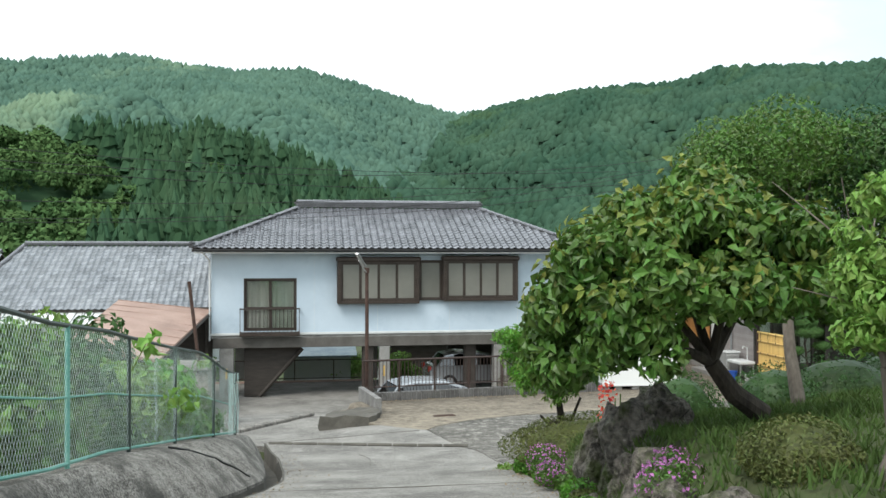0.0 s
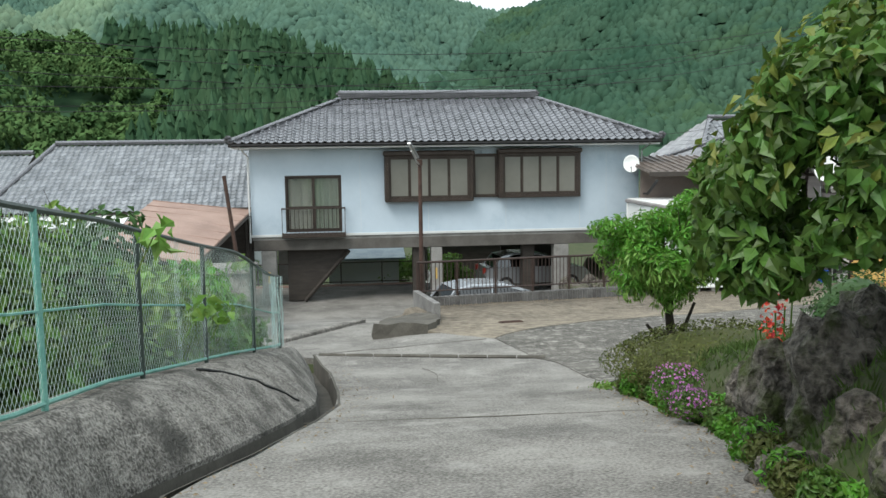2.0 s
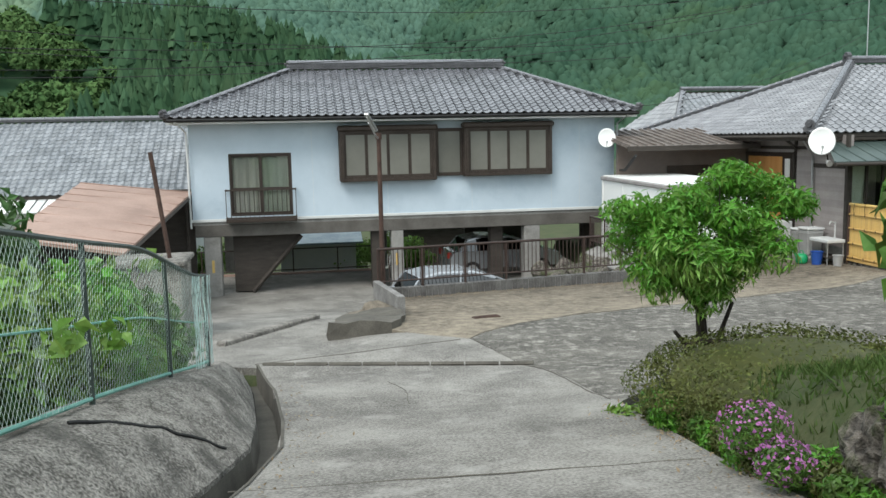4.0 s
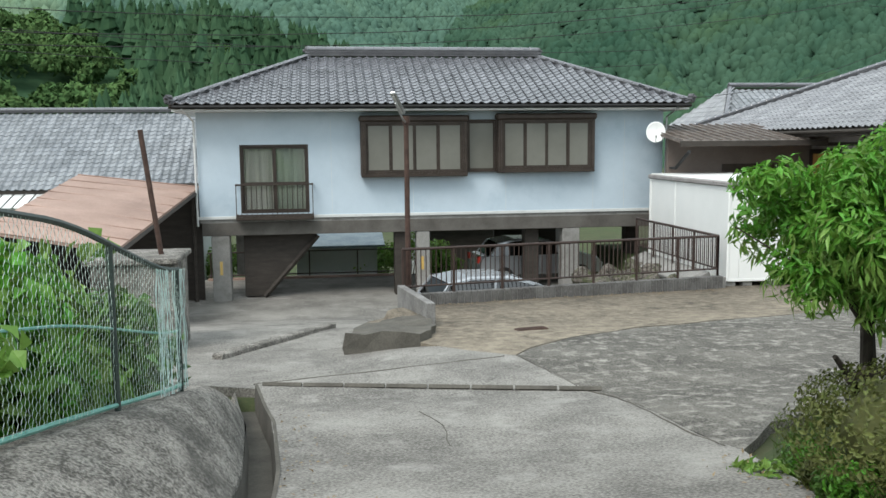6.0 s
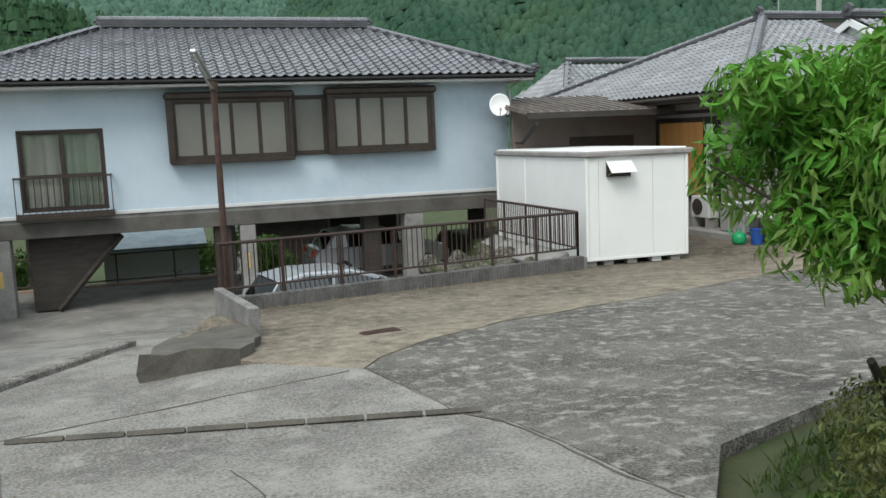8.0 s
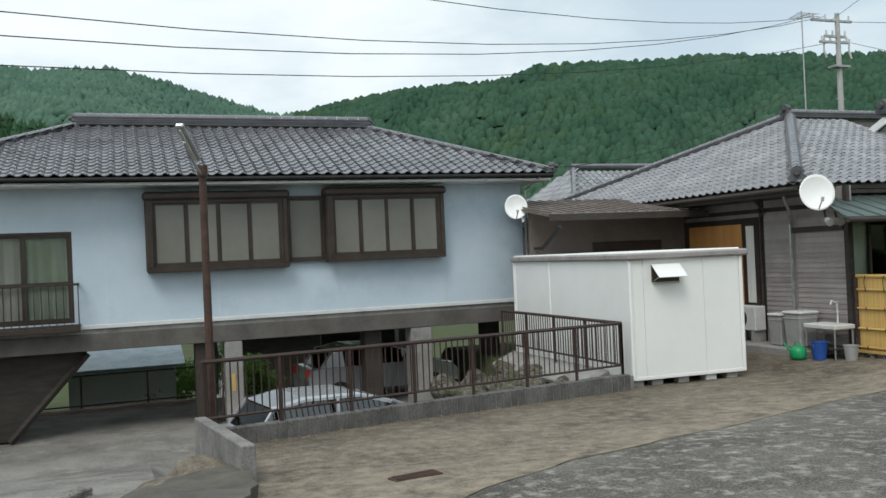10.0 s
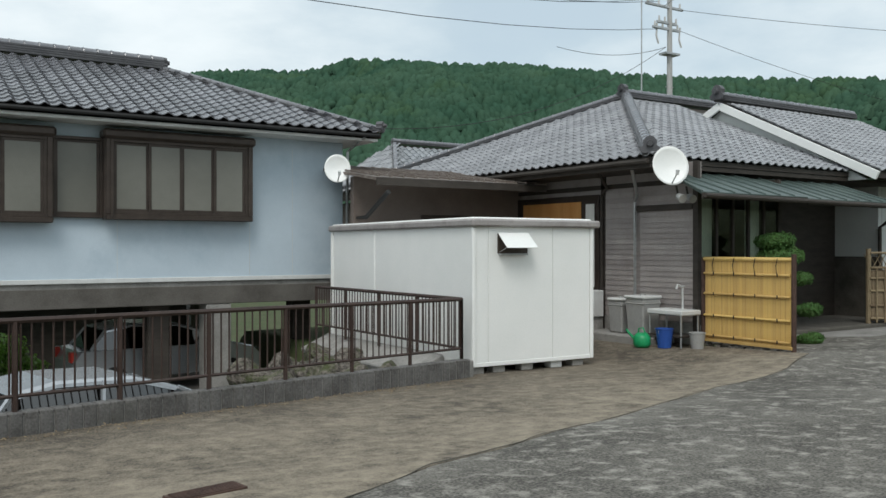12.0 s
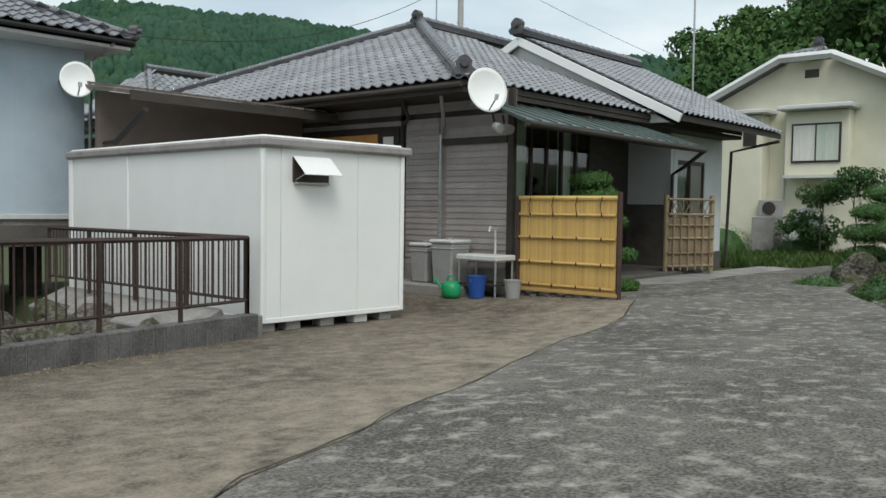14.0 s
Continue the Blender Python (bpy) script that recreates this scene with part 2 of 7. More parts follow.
# distance haze is mixed into the far green, paler and bluer than the ridge
M["forest_hazed"] = mat("hazed_far_forest", (0.062, 0.118, 0.090), (0.096, 0.165, 0.118), 0.012, 1.0, 0.0, 0.06, stain=(0.15, 0.22, 0.14), stain_scale=0.006, stain_at=(0.55, 0.68), spec=0.0, grain=0.5, island=0.12)
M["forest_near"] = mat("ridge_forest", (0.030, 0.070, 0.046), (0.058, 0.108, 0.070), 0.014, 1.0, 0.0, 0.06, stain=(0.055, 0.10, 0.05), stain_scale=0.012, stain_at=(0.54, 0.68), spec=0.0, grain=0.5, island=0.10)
M["cedar"] = mat("cedar_forest", (0.028, 0.066, 0.036), (0.058, 0.108, 0.056), 0.05, 1.0, 0.0, 0.6, island=0.2, spec=0.0)
M["broadwood"] = mat("broadleaf_forest", (0.045, 0.095, 0.036), (0.095, 0.165, 0.058), 0.06, 1.0, 0.0, 0.9, island=0.2, spec=0.0)
M["cream"] = mat("cream_stucco", (0.68, 0.655, 0.51), (0.78, 0.755, 0.61), 0.8, 0.9, 0.1, 60)
M["plaster"] = mat("white_plaster", (0.55, 0.58, 0.57), (0.66, 0.68, 0.66), 0.8, 0.9, 0.1, 60)
M["curtain"] = mat("window_screen", (0.30, 0.29, 0.26), (0.37, 0.355, 0.32), 1.5, 0.8, 0.03, 60)
M["curtain2"] = mat("pale_curtain", (0.62, 0.61, 0.57), (0.8, 0.79, 0.74), 7, 0.9, 0.3, 60, stretch=(1, 1, 0.05))
M["curtaing"] = mat("green_curtain", (0.46, 0.52, 0.45), (0.64, 0.69, 0.60), 7, 0.9, 0.3, 60, stretch=(1, 1, 0.05))
M["carw"] = mat("white_car_paint", (0.70, 0.71, 0.72), (0.76, 0.77, 0.78), 2, 0.15, 0.0, 40, spec=0.6)
M["cars"] = mat("silver_car_paint", (0.42, 0.44, 0.46), (0.48, 0.5, 0.52), 2, 0.2, 0.0, 40, metal=0.5)
M["black"] = mat("black_rubber", (0.012, 0.012, 0.012), (0.025, 0.025, 0.025), 3, 0.7, 0.1, 40)
M["sheet"] = mat("tarpaulin", (0.16, 0.22, 0.26), (0.30, 0.36, 0.38), 2, 0.5, 0.3, 15)
M["shedroof"] = mat("shed_roof_edge", (0.27, 0.25, 0.24), (0.36, 0.34, 0.33), 3, 0.6, 0.05, 40, stain=(0.2, 0.18, 0.17), stain_scale=2.0)
M["porcelain"] = mat("insulator", (0.5, 0.5, 0.48), (0.6, 0.6, 0.58), 3, 0.3, 0, 30)
M["polec"] = mat("pole_concrete", (0.36, 0.36, 0.35), (0.46, 0.46, 0.44), 2, 0.8, 0.1, 40)
M["redsign"] = mat("red_post_box", (0.45, 0.03, 0.02), (0.55, 0.05, 0.03), 3, 0.4, 0, 30)


def glass_mat(name, tint, rough=0.03, gloss=0.07):
    m = bpy.data.materials.new(name)
    m.use_nodes = True
    n, l = m.node_tree.nodes, m.node_tree.links
    n.remove(n["Principled BSDF"])
    t = n.new("ShaderNodeBsdfTransparent")
    t.inputs["Color"].default_value = (*tint, 1)
    g = n.new("ShaderNodeBsdfGlossy")
    g.inputs["Roughness"].default_value = rough
    x = n.new("ShaderNodeMixShader")
    x.inputs["Fac"].default_value = gloss
    l.new(t.outputs["BSDF"], x.inputs[1])
    l.new(g.outputs["BSDF"], x.inputs[2])
    l.new(x.outputs["Shader"], n["Material Output"].inputs["Surface"])
    return m


M["glass"] = glass_mat("window_glass", (0.88, 0.9, 0.88))
M["cargla"] = glass_mat("car_glass", (0.02, 0.022, 0.025), 0.03, 0.14)
M["frost"] = mat("frosted_glass", (0.15, 0.148, 0.125), (0.205, 0.203, 0.175), 0.7, 0.28, 0.02, 60, spec=0.5)


# ---- builders ----
def thing(name, label, category, at=(0, 0, 0), rz=0.0, group="", kind=""):
    """An Empty at the base of a thing."""
    ob = new(name)
    ob.matrix_basis = pose(*at, 0, 0, rz)
    return tagged(ob, label, category, group, kind)


def part(name, bm, material, parent=None, label="", smooth=False):
    me = bpy.data.meshes.new(name)
    bmesh.ops.recalc_face_normals(bm, faces=bm.faces)
    bm.to_mesh(me)
    bm.free()
    if smooth:
        me.polygons.foreach_set("use_smooth", [True] * len(me.polygons))
    me.materials.append(M[material])
    ob = new(name, me)
    ob.parent = parent
    if label:
        ob["label"] = label
    return ob


def piece(name, me, parent, m):
    """One more object on a shared mesh."""
    ob = new(name, me)
    ob.parent = parent
    ob.matrix_basis = m
    return ob


def raw(name, verts, faces, material, parent=None, label="", smooth=False, kind="", category=""):
    me = bpy.data.meshes.new(name)
    me.from_pydata([tuple(v) for v in verts], [], [tuple(f) for f in faces])
    me.materials.append(M[material])
    if smooth:
        me.polygons.foreach_set("use_smooth", [True] * len(me.polygons))
    ob = new(name, me)
    ob.parent = parent
    return tagged(ob, label, category, "", kind)


def box(bm, lo, hi, bevel=0.0, m=None):
    """A box between two corners, with softened edges, optionally moved by m."""
    lo, hi = Vector(lo), Vector(hi)
    made = bmesh.ops.create_cube(bm, size=1)["verts"]
    for v in made:
        v.co = Vector([(a + b) / 2 + c * (b - a) for a, b, c in zip(lo, hi, v.co)])
    if bevel:
        edges = list({e for v in made for e in v.link_edges})
        out = bmesh.ops.bevel(bm, geom=edges, offset=bevel, segments=1, affect="EDGES", profile=0.5)
        made = list({v for f in out["faces"] for v in f.verts} | {v for v in made if v.is_valid})
    if m is not None:
        for v in made:
            v.co = m @ v.co
    return bm


def B(lo, hi, bevel=0.0, m=None):
    return box(bmesh.new(), lo, hi, bevel, m)


def tube(bm, pts, r, seg=8, r2=None):
    """A pipe along points, tapering from r to r2."""
    pts = [Vector(p) for p in pts]
    r2 = r if r2 is None else r2
    rings = []
    for i, p in enumerate(pts):
        d = (pts[min(i + 1, len(pts) - 1)] - pts[max(i - 1, 0)]).normalized()
        q = d.to_track_quat("Z", "Y")
        rr = r + (r2 - r) * i / max(1, len(pts) - 1)
        rings.append([bm.verts.new(p + q @ Vector((rr * math.cos(2 * math.pi * k / seg), rr * math.sin(2 * math.pi * k / seg), 0))) for k in range(seg)])
    for a, b in zip(rings, rings[1:]):
        for k in range(seg):
            bm.faces.new((a[k], a[(k + 1) % seg], b[(k + 1) % seg], b[k]))
    bm.faces.new(rings[0][::-1])
    bm.faces.new(rings[-1])
    return bm


def T(pts, r, seg=8, r2=None):
    return tube(bmesh.new(), pts, r, seg, r2)


def lathe(profile, seg=24):
    """A turned shape from (radius, height) pairs."""
    bm = bmesh.new()
    rings = [[bm.verts.new((r * math.cos(2 * math.pi * k / seg), r * math.sin(2 * math.pi * k / seg), z)) for k in range(seg)] for r, z in profile]
    for a, b in zip(rings, rings[1:]):
        for k in range(seg):
            bm.faces.new((a[k], a[(k + 1) % seg], b[(k + 1) % seg], b[k]))
    bm.faces.new(rings[0][::-1])
    bm.faces.new(rings[-1])
    return bm


def prism(outline, z0, z1):
    """An upright prism over an outline of (x, y)."""
    bm = bmesh.new()
    lo = [bm.verts.new((x, y, z0)) for x, y in outline]
    hi = [bm.verts.new((x, y, z1)) for x, y in outline]
    bm.faces.new(lo[::-1])
    bm.faces.new(hi)
    for i in range(len(lo)):
        j = (i + 1) % len(lo)
        bm.faces.new((lo[i], lo[j], hi[j], hi[i]))
    return bm


def wall_x(x0, x1, y, depth, z0, z1, holes):
    """A wall along x whose front is at y, with openings (x0, x1, z0, z1) that go through it."""
    bm = bmesh.new()
    xs = sorted({x0, x1, *(h[0] for h in holes), *(h[1] for h in holes)})
    zs = sorted({z0, z1, *(h[2] for h in holes), *(h[3] for h in holes)})
    for a, b in zip(xs, xs[1:]):
        for c, d in zip(zs, zs[1:]):
            if not any(h[0] - 1e-6 <= a and b <= h[1] + 1e-6 and h[2] - 1e-6 <= c and d <= h[3] + 1e-6 for h in holes):
                box(bm, (a, y, c), (b, y + depth, d))
    bmesh.ops.remove_doubles(bm, verts=bm.verts, dist=1e-4)
    # inner faces between neighbouring cells
    bm.verts.index_update()
    seen = {}
    for f in bm.faces:
        seen.setdefault(frozenset(v.index for v in f.verts), []).append(f)
    twin = [f for fs in seen.values() if len(fs) > 1 for f in fs]
    bmesh.ops.delete(bm, geom=twin, context="FACES")
    return bm


# ---- lie of the land ----
def prof(y):
    return float(np.interp(y, (-60, -8, -5.2, -1.9, 1.2, 2.6, 4.2, 6.5, 9.9, 11, 12.5, 16.8, 18, 22, 30), (6, 0.4, 0.03, -0.4, -0.7, -0.95, -1.16, -1.57, -2.15, -2.25, -2.43, -2.6, -2.7, -2.88, -2.9)))


def court_z(x, y):
    return prof(y) - 0.06 * min(1, max(0, (x + 1.5) / 5)) * min(1, max(0, (y - 11) / 5)) + 0.10 * min(1, max(0, (x - 8) / 8)) + 0.13 * ss(6.8, 9.0, x) * ss(17.0, 19.5, y)


def low_z(x, y):
    deep = float(np.interp(y, (12.5, 14.2, 16.5, 19, 21, 27, 28.2), (-2.43, -2.62, -2.86, -3.2, -4.1, -4.1, -4.05)))
    slow = float(np.interp(y, (12.5, 14.2, 16.5, 19.5, 22, 26), (-2.43, -2.6, -2.8, -3.0, -3.4, -4.05)))
    m = ss(-4.6, -3.9, x)
    low = slow * (1 - m) + deep * m
    k = ss(-5.4, -3.6, x) * (1 - ss(15.6, 17.4, y))
    return low * (1 - k) + prof(y) * k


def gut_x(y):
    return float(np.interp(y, (-20, 0, 3.1, 4.3, 6.4, 7.9, 9.5, 11.5, 13.7), (-7.3, -7.2, -6.97, -6.53, -6.09, -5.87, -5.9, -6.05, -6.4)))


def garden_x(y):
    return float(np.interp(y, (-20, -4, 0, 2.3, 3.2, 4.1, 5.7, 7.4, 9.0, 10.3), (-2.9, -3.4, -3.4, -3.12, -2.8, -2.6, -2.5, -2.3, -2.1, -1.2)))


def ss(a, b, v):
    t = min(1.0, max(0.0, (v - a) / (b - a)))
    return t * t * (3 - 2 * t)


def court_edge_y(x):
    """The garden's edge south of the court."""
    return float(np.interp(x, (-1.2, 1, 6, 10, 13.5, 16, 22, 40), (10.3, 11.2, 13.6, 16.2, 17.9, 18.3, 18.0, 18.0)))


def land(x, y):
    """The height of the open ground."""
    if x < -6 and y < 13.5:
        z = prof(y) - 0.45 - 0.10 * max(0.0, -7.5 - x)
        return max(z, -6.0)
    far = ss(33.0, 36.0, y)
    if y > 10 and (y > court_edge_y(x) or x < -1.2):
        under = court_z(x, y) - 0.12
        kerb = 20.5 + (x + 3.85) * 0.217
        if (x < -2.4 and 13 < y < 17.5) or (x < -3.7 and y > 13) or (y > kerb + 0.1 and x < 4.0):
            under = low_z(x, y) - 0.12
        z = under * (1 - far) + (-5.6) * far
        return z
    if x < garden_x(y) and y <= 10.3:
        return prof(y) - 0.12
    up = float(np.interp(y, (-6, 4, 6, 8, 10.5), (0.85, 0.80, 0.62, 0.42, 0.12)))
    inside = (x - garden_x(y)) if y < 10.3 else 2.0
    edge = ss(0.0, 0.75, inside)
    if y > 8:
        edge = min(edge, ss(0.0, 1.6, court_edge_y(x) - y)) if x > -1.2 else edge
    base = prof(y) if y < 10 else max(prof(y), -2.75)
    return base - 0.12 + (up + 0.12) * edge + 0.10 * max(0.0, min(6.0, inside - 1.0)) * (1 if y < 6 else 0.4) * edge


def land_sheet():
    xs = np.concatenate([[-3000, -900, -300, -120, -60, -35], np.arange(-22, 24.01, 0.4), [30, 45, 70, 140, 300, 900, 3000]])
    ys = np.concatenate([[-3000, -900, -300, -120, -50, -25], np.arange(-12, 38.01, 0.4), [45, 60, 90, 140, 300, 900, 3000]])
    verts = []
    for y in ys:
        for x in xs:
            z = land(x, y)
            if abs(x) > 300 or abs(y) > 300:
                z = -6.0
            verts.append((x, y, z + 0.03 * noise.noise((x * 0.9, y * 0.9, 0))))
    w = len(xs)
    faces = [(j * w + i, j * w + i + 1, (j + 1) * w + i + 1, (j + 1) * w + i) for j in range(len(ys) - 1) for i in range(w - 1)]
    raw("ground", verts, faces, "soil", smooth=True, label="sloping soil and rough grass around the houses", kind="structure", category="ground")


def slab(name, outline, material, height, label, thick=0.25, step=0.5, rough=0.012):
    """A paved sheet that follows height(x, y) inside an outline, with a skirt around its edge."""
    bm = bmesh.new()
    bm.faces.new([bm.verts.new((x, y, 0)) for x, y in outline])
    x0, x1 = min(p[0] for p in outline), max(p[0] for p in outline)
    y0, y1 = min(p[1] for p in outline), max(p[1] for p in outline)
    for k in range(1, int((x1 - x0) / step) + 1):
        bmesh.ops.bisect_plane(bm, geom=bm.verts[:] + bm.edges[:] + bm.faces[:], plane_co=(x0 + k * step, 0, 0), plane_no=(1, 0, 0))
    for k in range(1, int((y1 - y0) / step) + 1):
        bmesh.ops.bisect_plane(bm, geom=bm.verts[:] + bm.edges[:] + bm.faces[:], plane_co=(0, y0 + k * step, 0), plane_no=(0, 1, 0))
    rim = [e for e in bm.edges if e.is_boundary]
    for v in bm.verts:
        v.co.z = height(v.co.x, v.co.y) + rough * noise.noise((v.co.x * 0.8, v.co.y * 0.8, 3))
    out = bmesh.ops.extrude_edge_only(bm, edges=rim)["geom"]
    for v in out:
        if isinstance(v, bmesh.types.BMVert):
            v.co.z -= thick
    return tagged(part(name, bm, material, None, label), "", "pavement", "", "structure")


JOINT = [(-2.75, 14.75), (-2.45, 15.2), (-1.6, 15.95), (-0.8, 16.35), (-0.22, 16.68), (0.7, 16.95), (1.62, 17.37), (2.9, 17.75), (3.91, 18.15), (5.8, 18.75), (7.98, 19.18), (9.6, 19.9)]
KA, KB, KC = Vector((-3.62, 17.68, 0)), Vector((-3.9, 20.55, 0)), Vector((4.0, 22.25, 0))


def paving():
    left = [(gut_x(y), y) for y in np.arange(13.7, -20.1, -1.0)]
    right = [(garden_x(y), y) for y in np.arange(-20, 9.1, 1.0)]
    slab("driveway", left + right + [(-2.05, 9.2), (-2.15, 11.9), (-2.34, 12.4), (-2.75, 14.75)], "drive", lambda x, y: prof(y), "worn light grey concrete driveway sloping down")
    slab("driveway_ramp", [(-6.4, 13.7), (-2.757, 14.757), (-3.4, 15.3), (-4.0, 16.0), (-3.75, 17.7), (-4.02, 20.6), (-4.02, 21.2), (4.4, 22.9), (4.4, 33.6), (-13.5, 33.6), (-13.5, 20), (-7.6, 14.4)], "drive", low_z, "stained concrete ramp and parking floor under the house")
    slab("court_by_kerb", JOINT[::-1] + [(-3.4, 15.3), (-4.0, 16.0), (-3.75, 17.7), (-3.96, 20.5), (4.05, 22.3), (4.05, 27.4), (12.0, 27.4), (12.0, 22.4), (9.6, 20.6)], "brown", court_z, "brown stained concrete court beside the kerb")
    grey = [(-2.04, 9.21), (-1.2, 10.3), (1, 11.2), (6, 13.6), (10, 16.2), (13.5, 17.9), (16, 18.3), (22, 18.0), (22, 20.6), (13.2, 20.9), (12.0, 22.4), (9.6, 20.6)]
    slab("court", grey + [(x + 0.015, y - 0.02) for x, y in JOINT[::-1]] + [(-2.32, 12.38), (-2.13, 11.9)], "court", court_z, "dark grey weathered concrete court with pale patches")


def cracks():
    """Cracks and joints as thin dark seams sunk in the concrete."""
    def seam(pts, r, height, seed):
        out = []
        for (a, b) in zip(pts, pts[1:]):
            n = max(2, int(math.dist(a, b) / 0.12))
            for k in range(n):
                t = k / n
                x, y = a[0] + (b[0] - a[0]) * t, a[1] + (b[1] - a[1]) * t
                x += 0.045 * noise.noise((x * 2.3, y * 2.3, seed))
                y += 0.045 * noise.noise((x * 2.3, y * 2.3, seed + 5))
                out.append((x, y, height(x, y) + 0.001))
        return T(out, r, 4)

    road = lambda x, y: prof(y)
    for k, (pts, r, hgt) in enumerate((([(x, y) for x, y in JOINT], 0.0045, court_z), ([(-6.2, 6.2), (-2.5, 6.0)], 0.006, road), ([(-4.4, 10.1), (-4.35, 10.9), (-4.5, 11.8)], 0.006, road), ([(-2.1, 9.4), (-2.2, 11.9), (-2.4, 12.5), (-2.72, 14.7)], 0.009, road), ([(-6.4, 13.65), (-4.5, 14.2), (-2.8, 14.75)], 0.008, lambda x, y: max(prof(y), low_z(x, y))))):
        tagged(part("concrete_crack", seam(pts, r, hgt, k * 11.0), "gutter", None, "thin dark crack in the concrete paving"), "", "crack", "", "structure")


def strip(name, material, label, left, right, ys, parent=None):
    """A surface between two lines given as functions of y that return (x, z)."""
    verts, faces = [], []
    for y in ys:
        verts += [(*left(y)[:1], y, left(y)[1]), (*right(y)[:1], y, right(y)[1])]
    for i in range(len(ys) - 1):
        faces.append((2 * i, 2 * i + 1, 2 * i + 3, 2 * i + 2))
    return verts, faces


FX = lambda y: float(np.interp(y, (-20, -3, 1.5, 3.2, 5.0, 7.1, 9.0, 10.2), (-8.2, -8.0, -7.75, -7.65, -7.5, -7.27, -6.95, -6.72)))
FZ = lambda y: prof(y) + float(np.interp(y, (-5, 5, 8, 10.2), (0.62, 0.62, 0.64, 0.62)))


def retaining_wall():
    """A battered concrete wall with a rounded end, from the gutter up to the fence."""
    verts, faces = [], []
    ys = list(np.arange(-14, 10.21, 0.3))
    rows = []
    for y in ys:
        g, f = gut_x(y) - 0.26, FX(y)
        row = [(g, y, prof(y) - 0.25), (g - 0.02, y, prof(y) + 0.02)]
        for k in (0.25, 0.5, 0.75, 1.0):
            row.append((g + (f + 0.1 - g) * k, y, prof(y) + (FZ(y) - prof(y)) * (1 - (1 - k) ** 1.6) + 0.015 * noise.noise((k * 3, y * 1.3, 2))))
        row += [(f - 0.22, y, FZ(y) + 0.01), (f - 0.25, y, prof(y) - 0.6)]
        rows.append(row)
    # the rounded nose
    g0, f0, y0 = gut_x(10.2) - 0.26, FX(10.2), 10.2
    for s in (0.25, 0.5, 0.75, 1.0):
        yy = y0 + 3.0 * s
        sh = 1 - s * s
        g = gut_x(yy) - 0.26
        top = prof(yy) + (FZ(y0) - prof(y0)) * sh
        row = [(g, yy, prof(yy) - 0.25), (g - 0.02, yy, prof(yy) + 0.02)]
        for k in (0.25, 0.5, 0.75, 1.0):
            row.append((g + (f0 + 0.1 - g) * k, yy - 0.9 * k * s, prof(yy) + (top - prof(yy)) * (1 - (1 - k) ** 1.6)))
        row += [(f0 - 0.22, yy - 1.0 * s, top), (f0 - 0.25, yy - 1.0 * s, prof(yy) - 0.6)]
        rows.append(row)
    n = len(rows[0])
    for r in rows:
        verts += r
    for j in range(len(rows) - 1):
        for i in range(n - 1):
            faces.append((j * n + i, j * n + i + 1, (j + 1) * n + i + 1, (j + 1) * n + i))
    faces.append(tuple((len(rows) - 1) * n + i for i in range(n)))
    raw("retaining_wall", verts, faces, "wallconc", smooth=False, label="weathered sloping concrete retaining wall below the fence", kind="structure", category="wall")
    crack = []
    for i in range(24):
        k = 0.12 + 0.82 * i / 23
        y = 7.6 - 1.6 * k + 0.12 * noise.noise((k * 9, 1, 4))
        g, f = gut_x(y) - 0.26, FX(y)
        crack.append((g + (f + 0.1 - g) * k, y, prof(y) + (FZ(y) - prof(y)) * (1 - (1 - k) ** 1.6) + 0.004))
    tagged(part("wall_crack", T(crack, 0.014, 5), "black", None, "long dark crack across the retaining wall"), "", "crack", "", "structure")
    bm = bmesh.new()
    ys = list(np.arange(-14, 13.71, 0.3))
    ring = []
    for y in ys:
        g = gut_x(y)
        z = prof(y)
        ring.append([bm.verts.new(p) for p in ((g - 0.27, y, z - 0.02), (g - 0.25, y, z - 0.3), (g - 0.03, y, z - 0.3), (g - 0.004, y, z + 0.004), (g + 0.03, y, z + 0.012))])
    for a, b in zip(ring, ring[1:]):
        for k in range(4):
            bm.faces.new((a[k], a[k + 1], b[k + 1], b[k]))
    tagged(part("gutter", bm, "gutter", None, "dark concrete drain channel along the driveway"), "", "drain", "", "structure")
    # cross drain with its cover strip
    d = thing("cross_drain", "narrow dark steel drain across the concrete driveway", "drain", kind="structure")
    a, b = Vector((-6.3, 13.55, prof(13.55) + 0.012)), Vector((-2.2, 12.42, prof(12.42) + 0.016))
    for k in range(8):
        p, q = a.lerp(b, k / 8 + 0.003), a.lerp(b, (k + 1) / 8 - 0.003)
        part("drain_cover", T([p, q], 0.035, 4), "gutter", d)


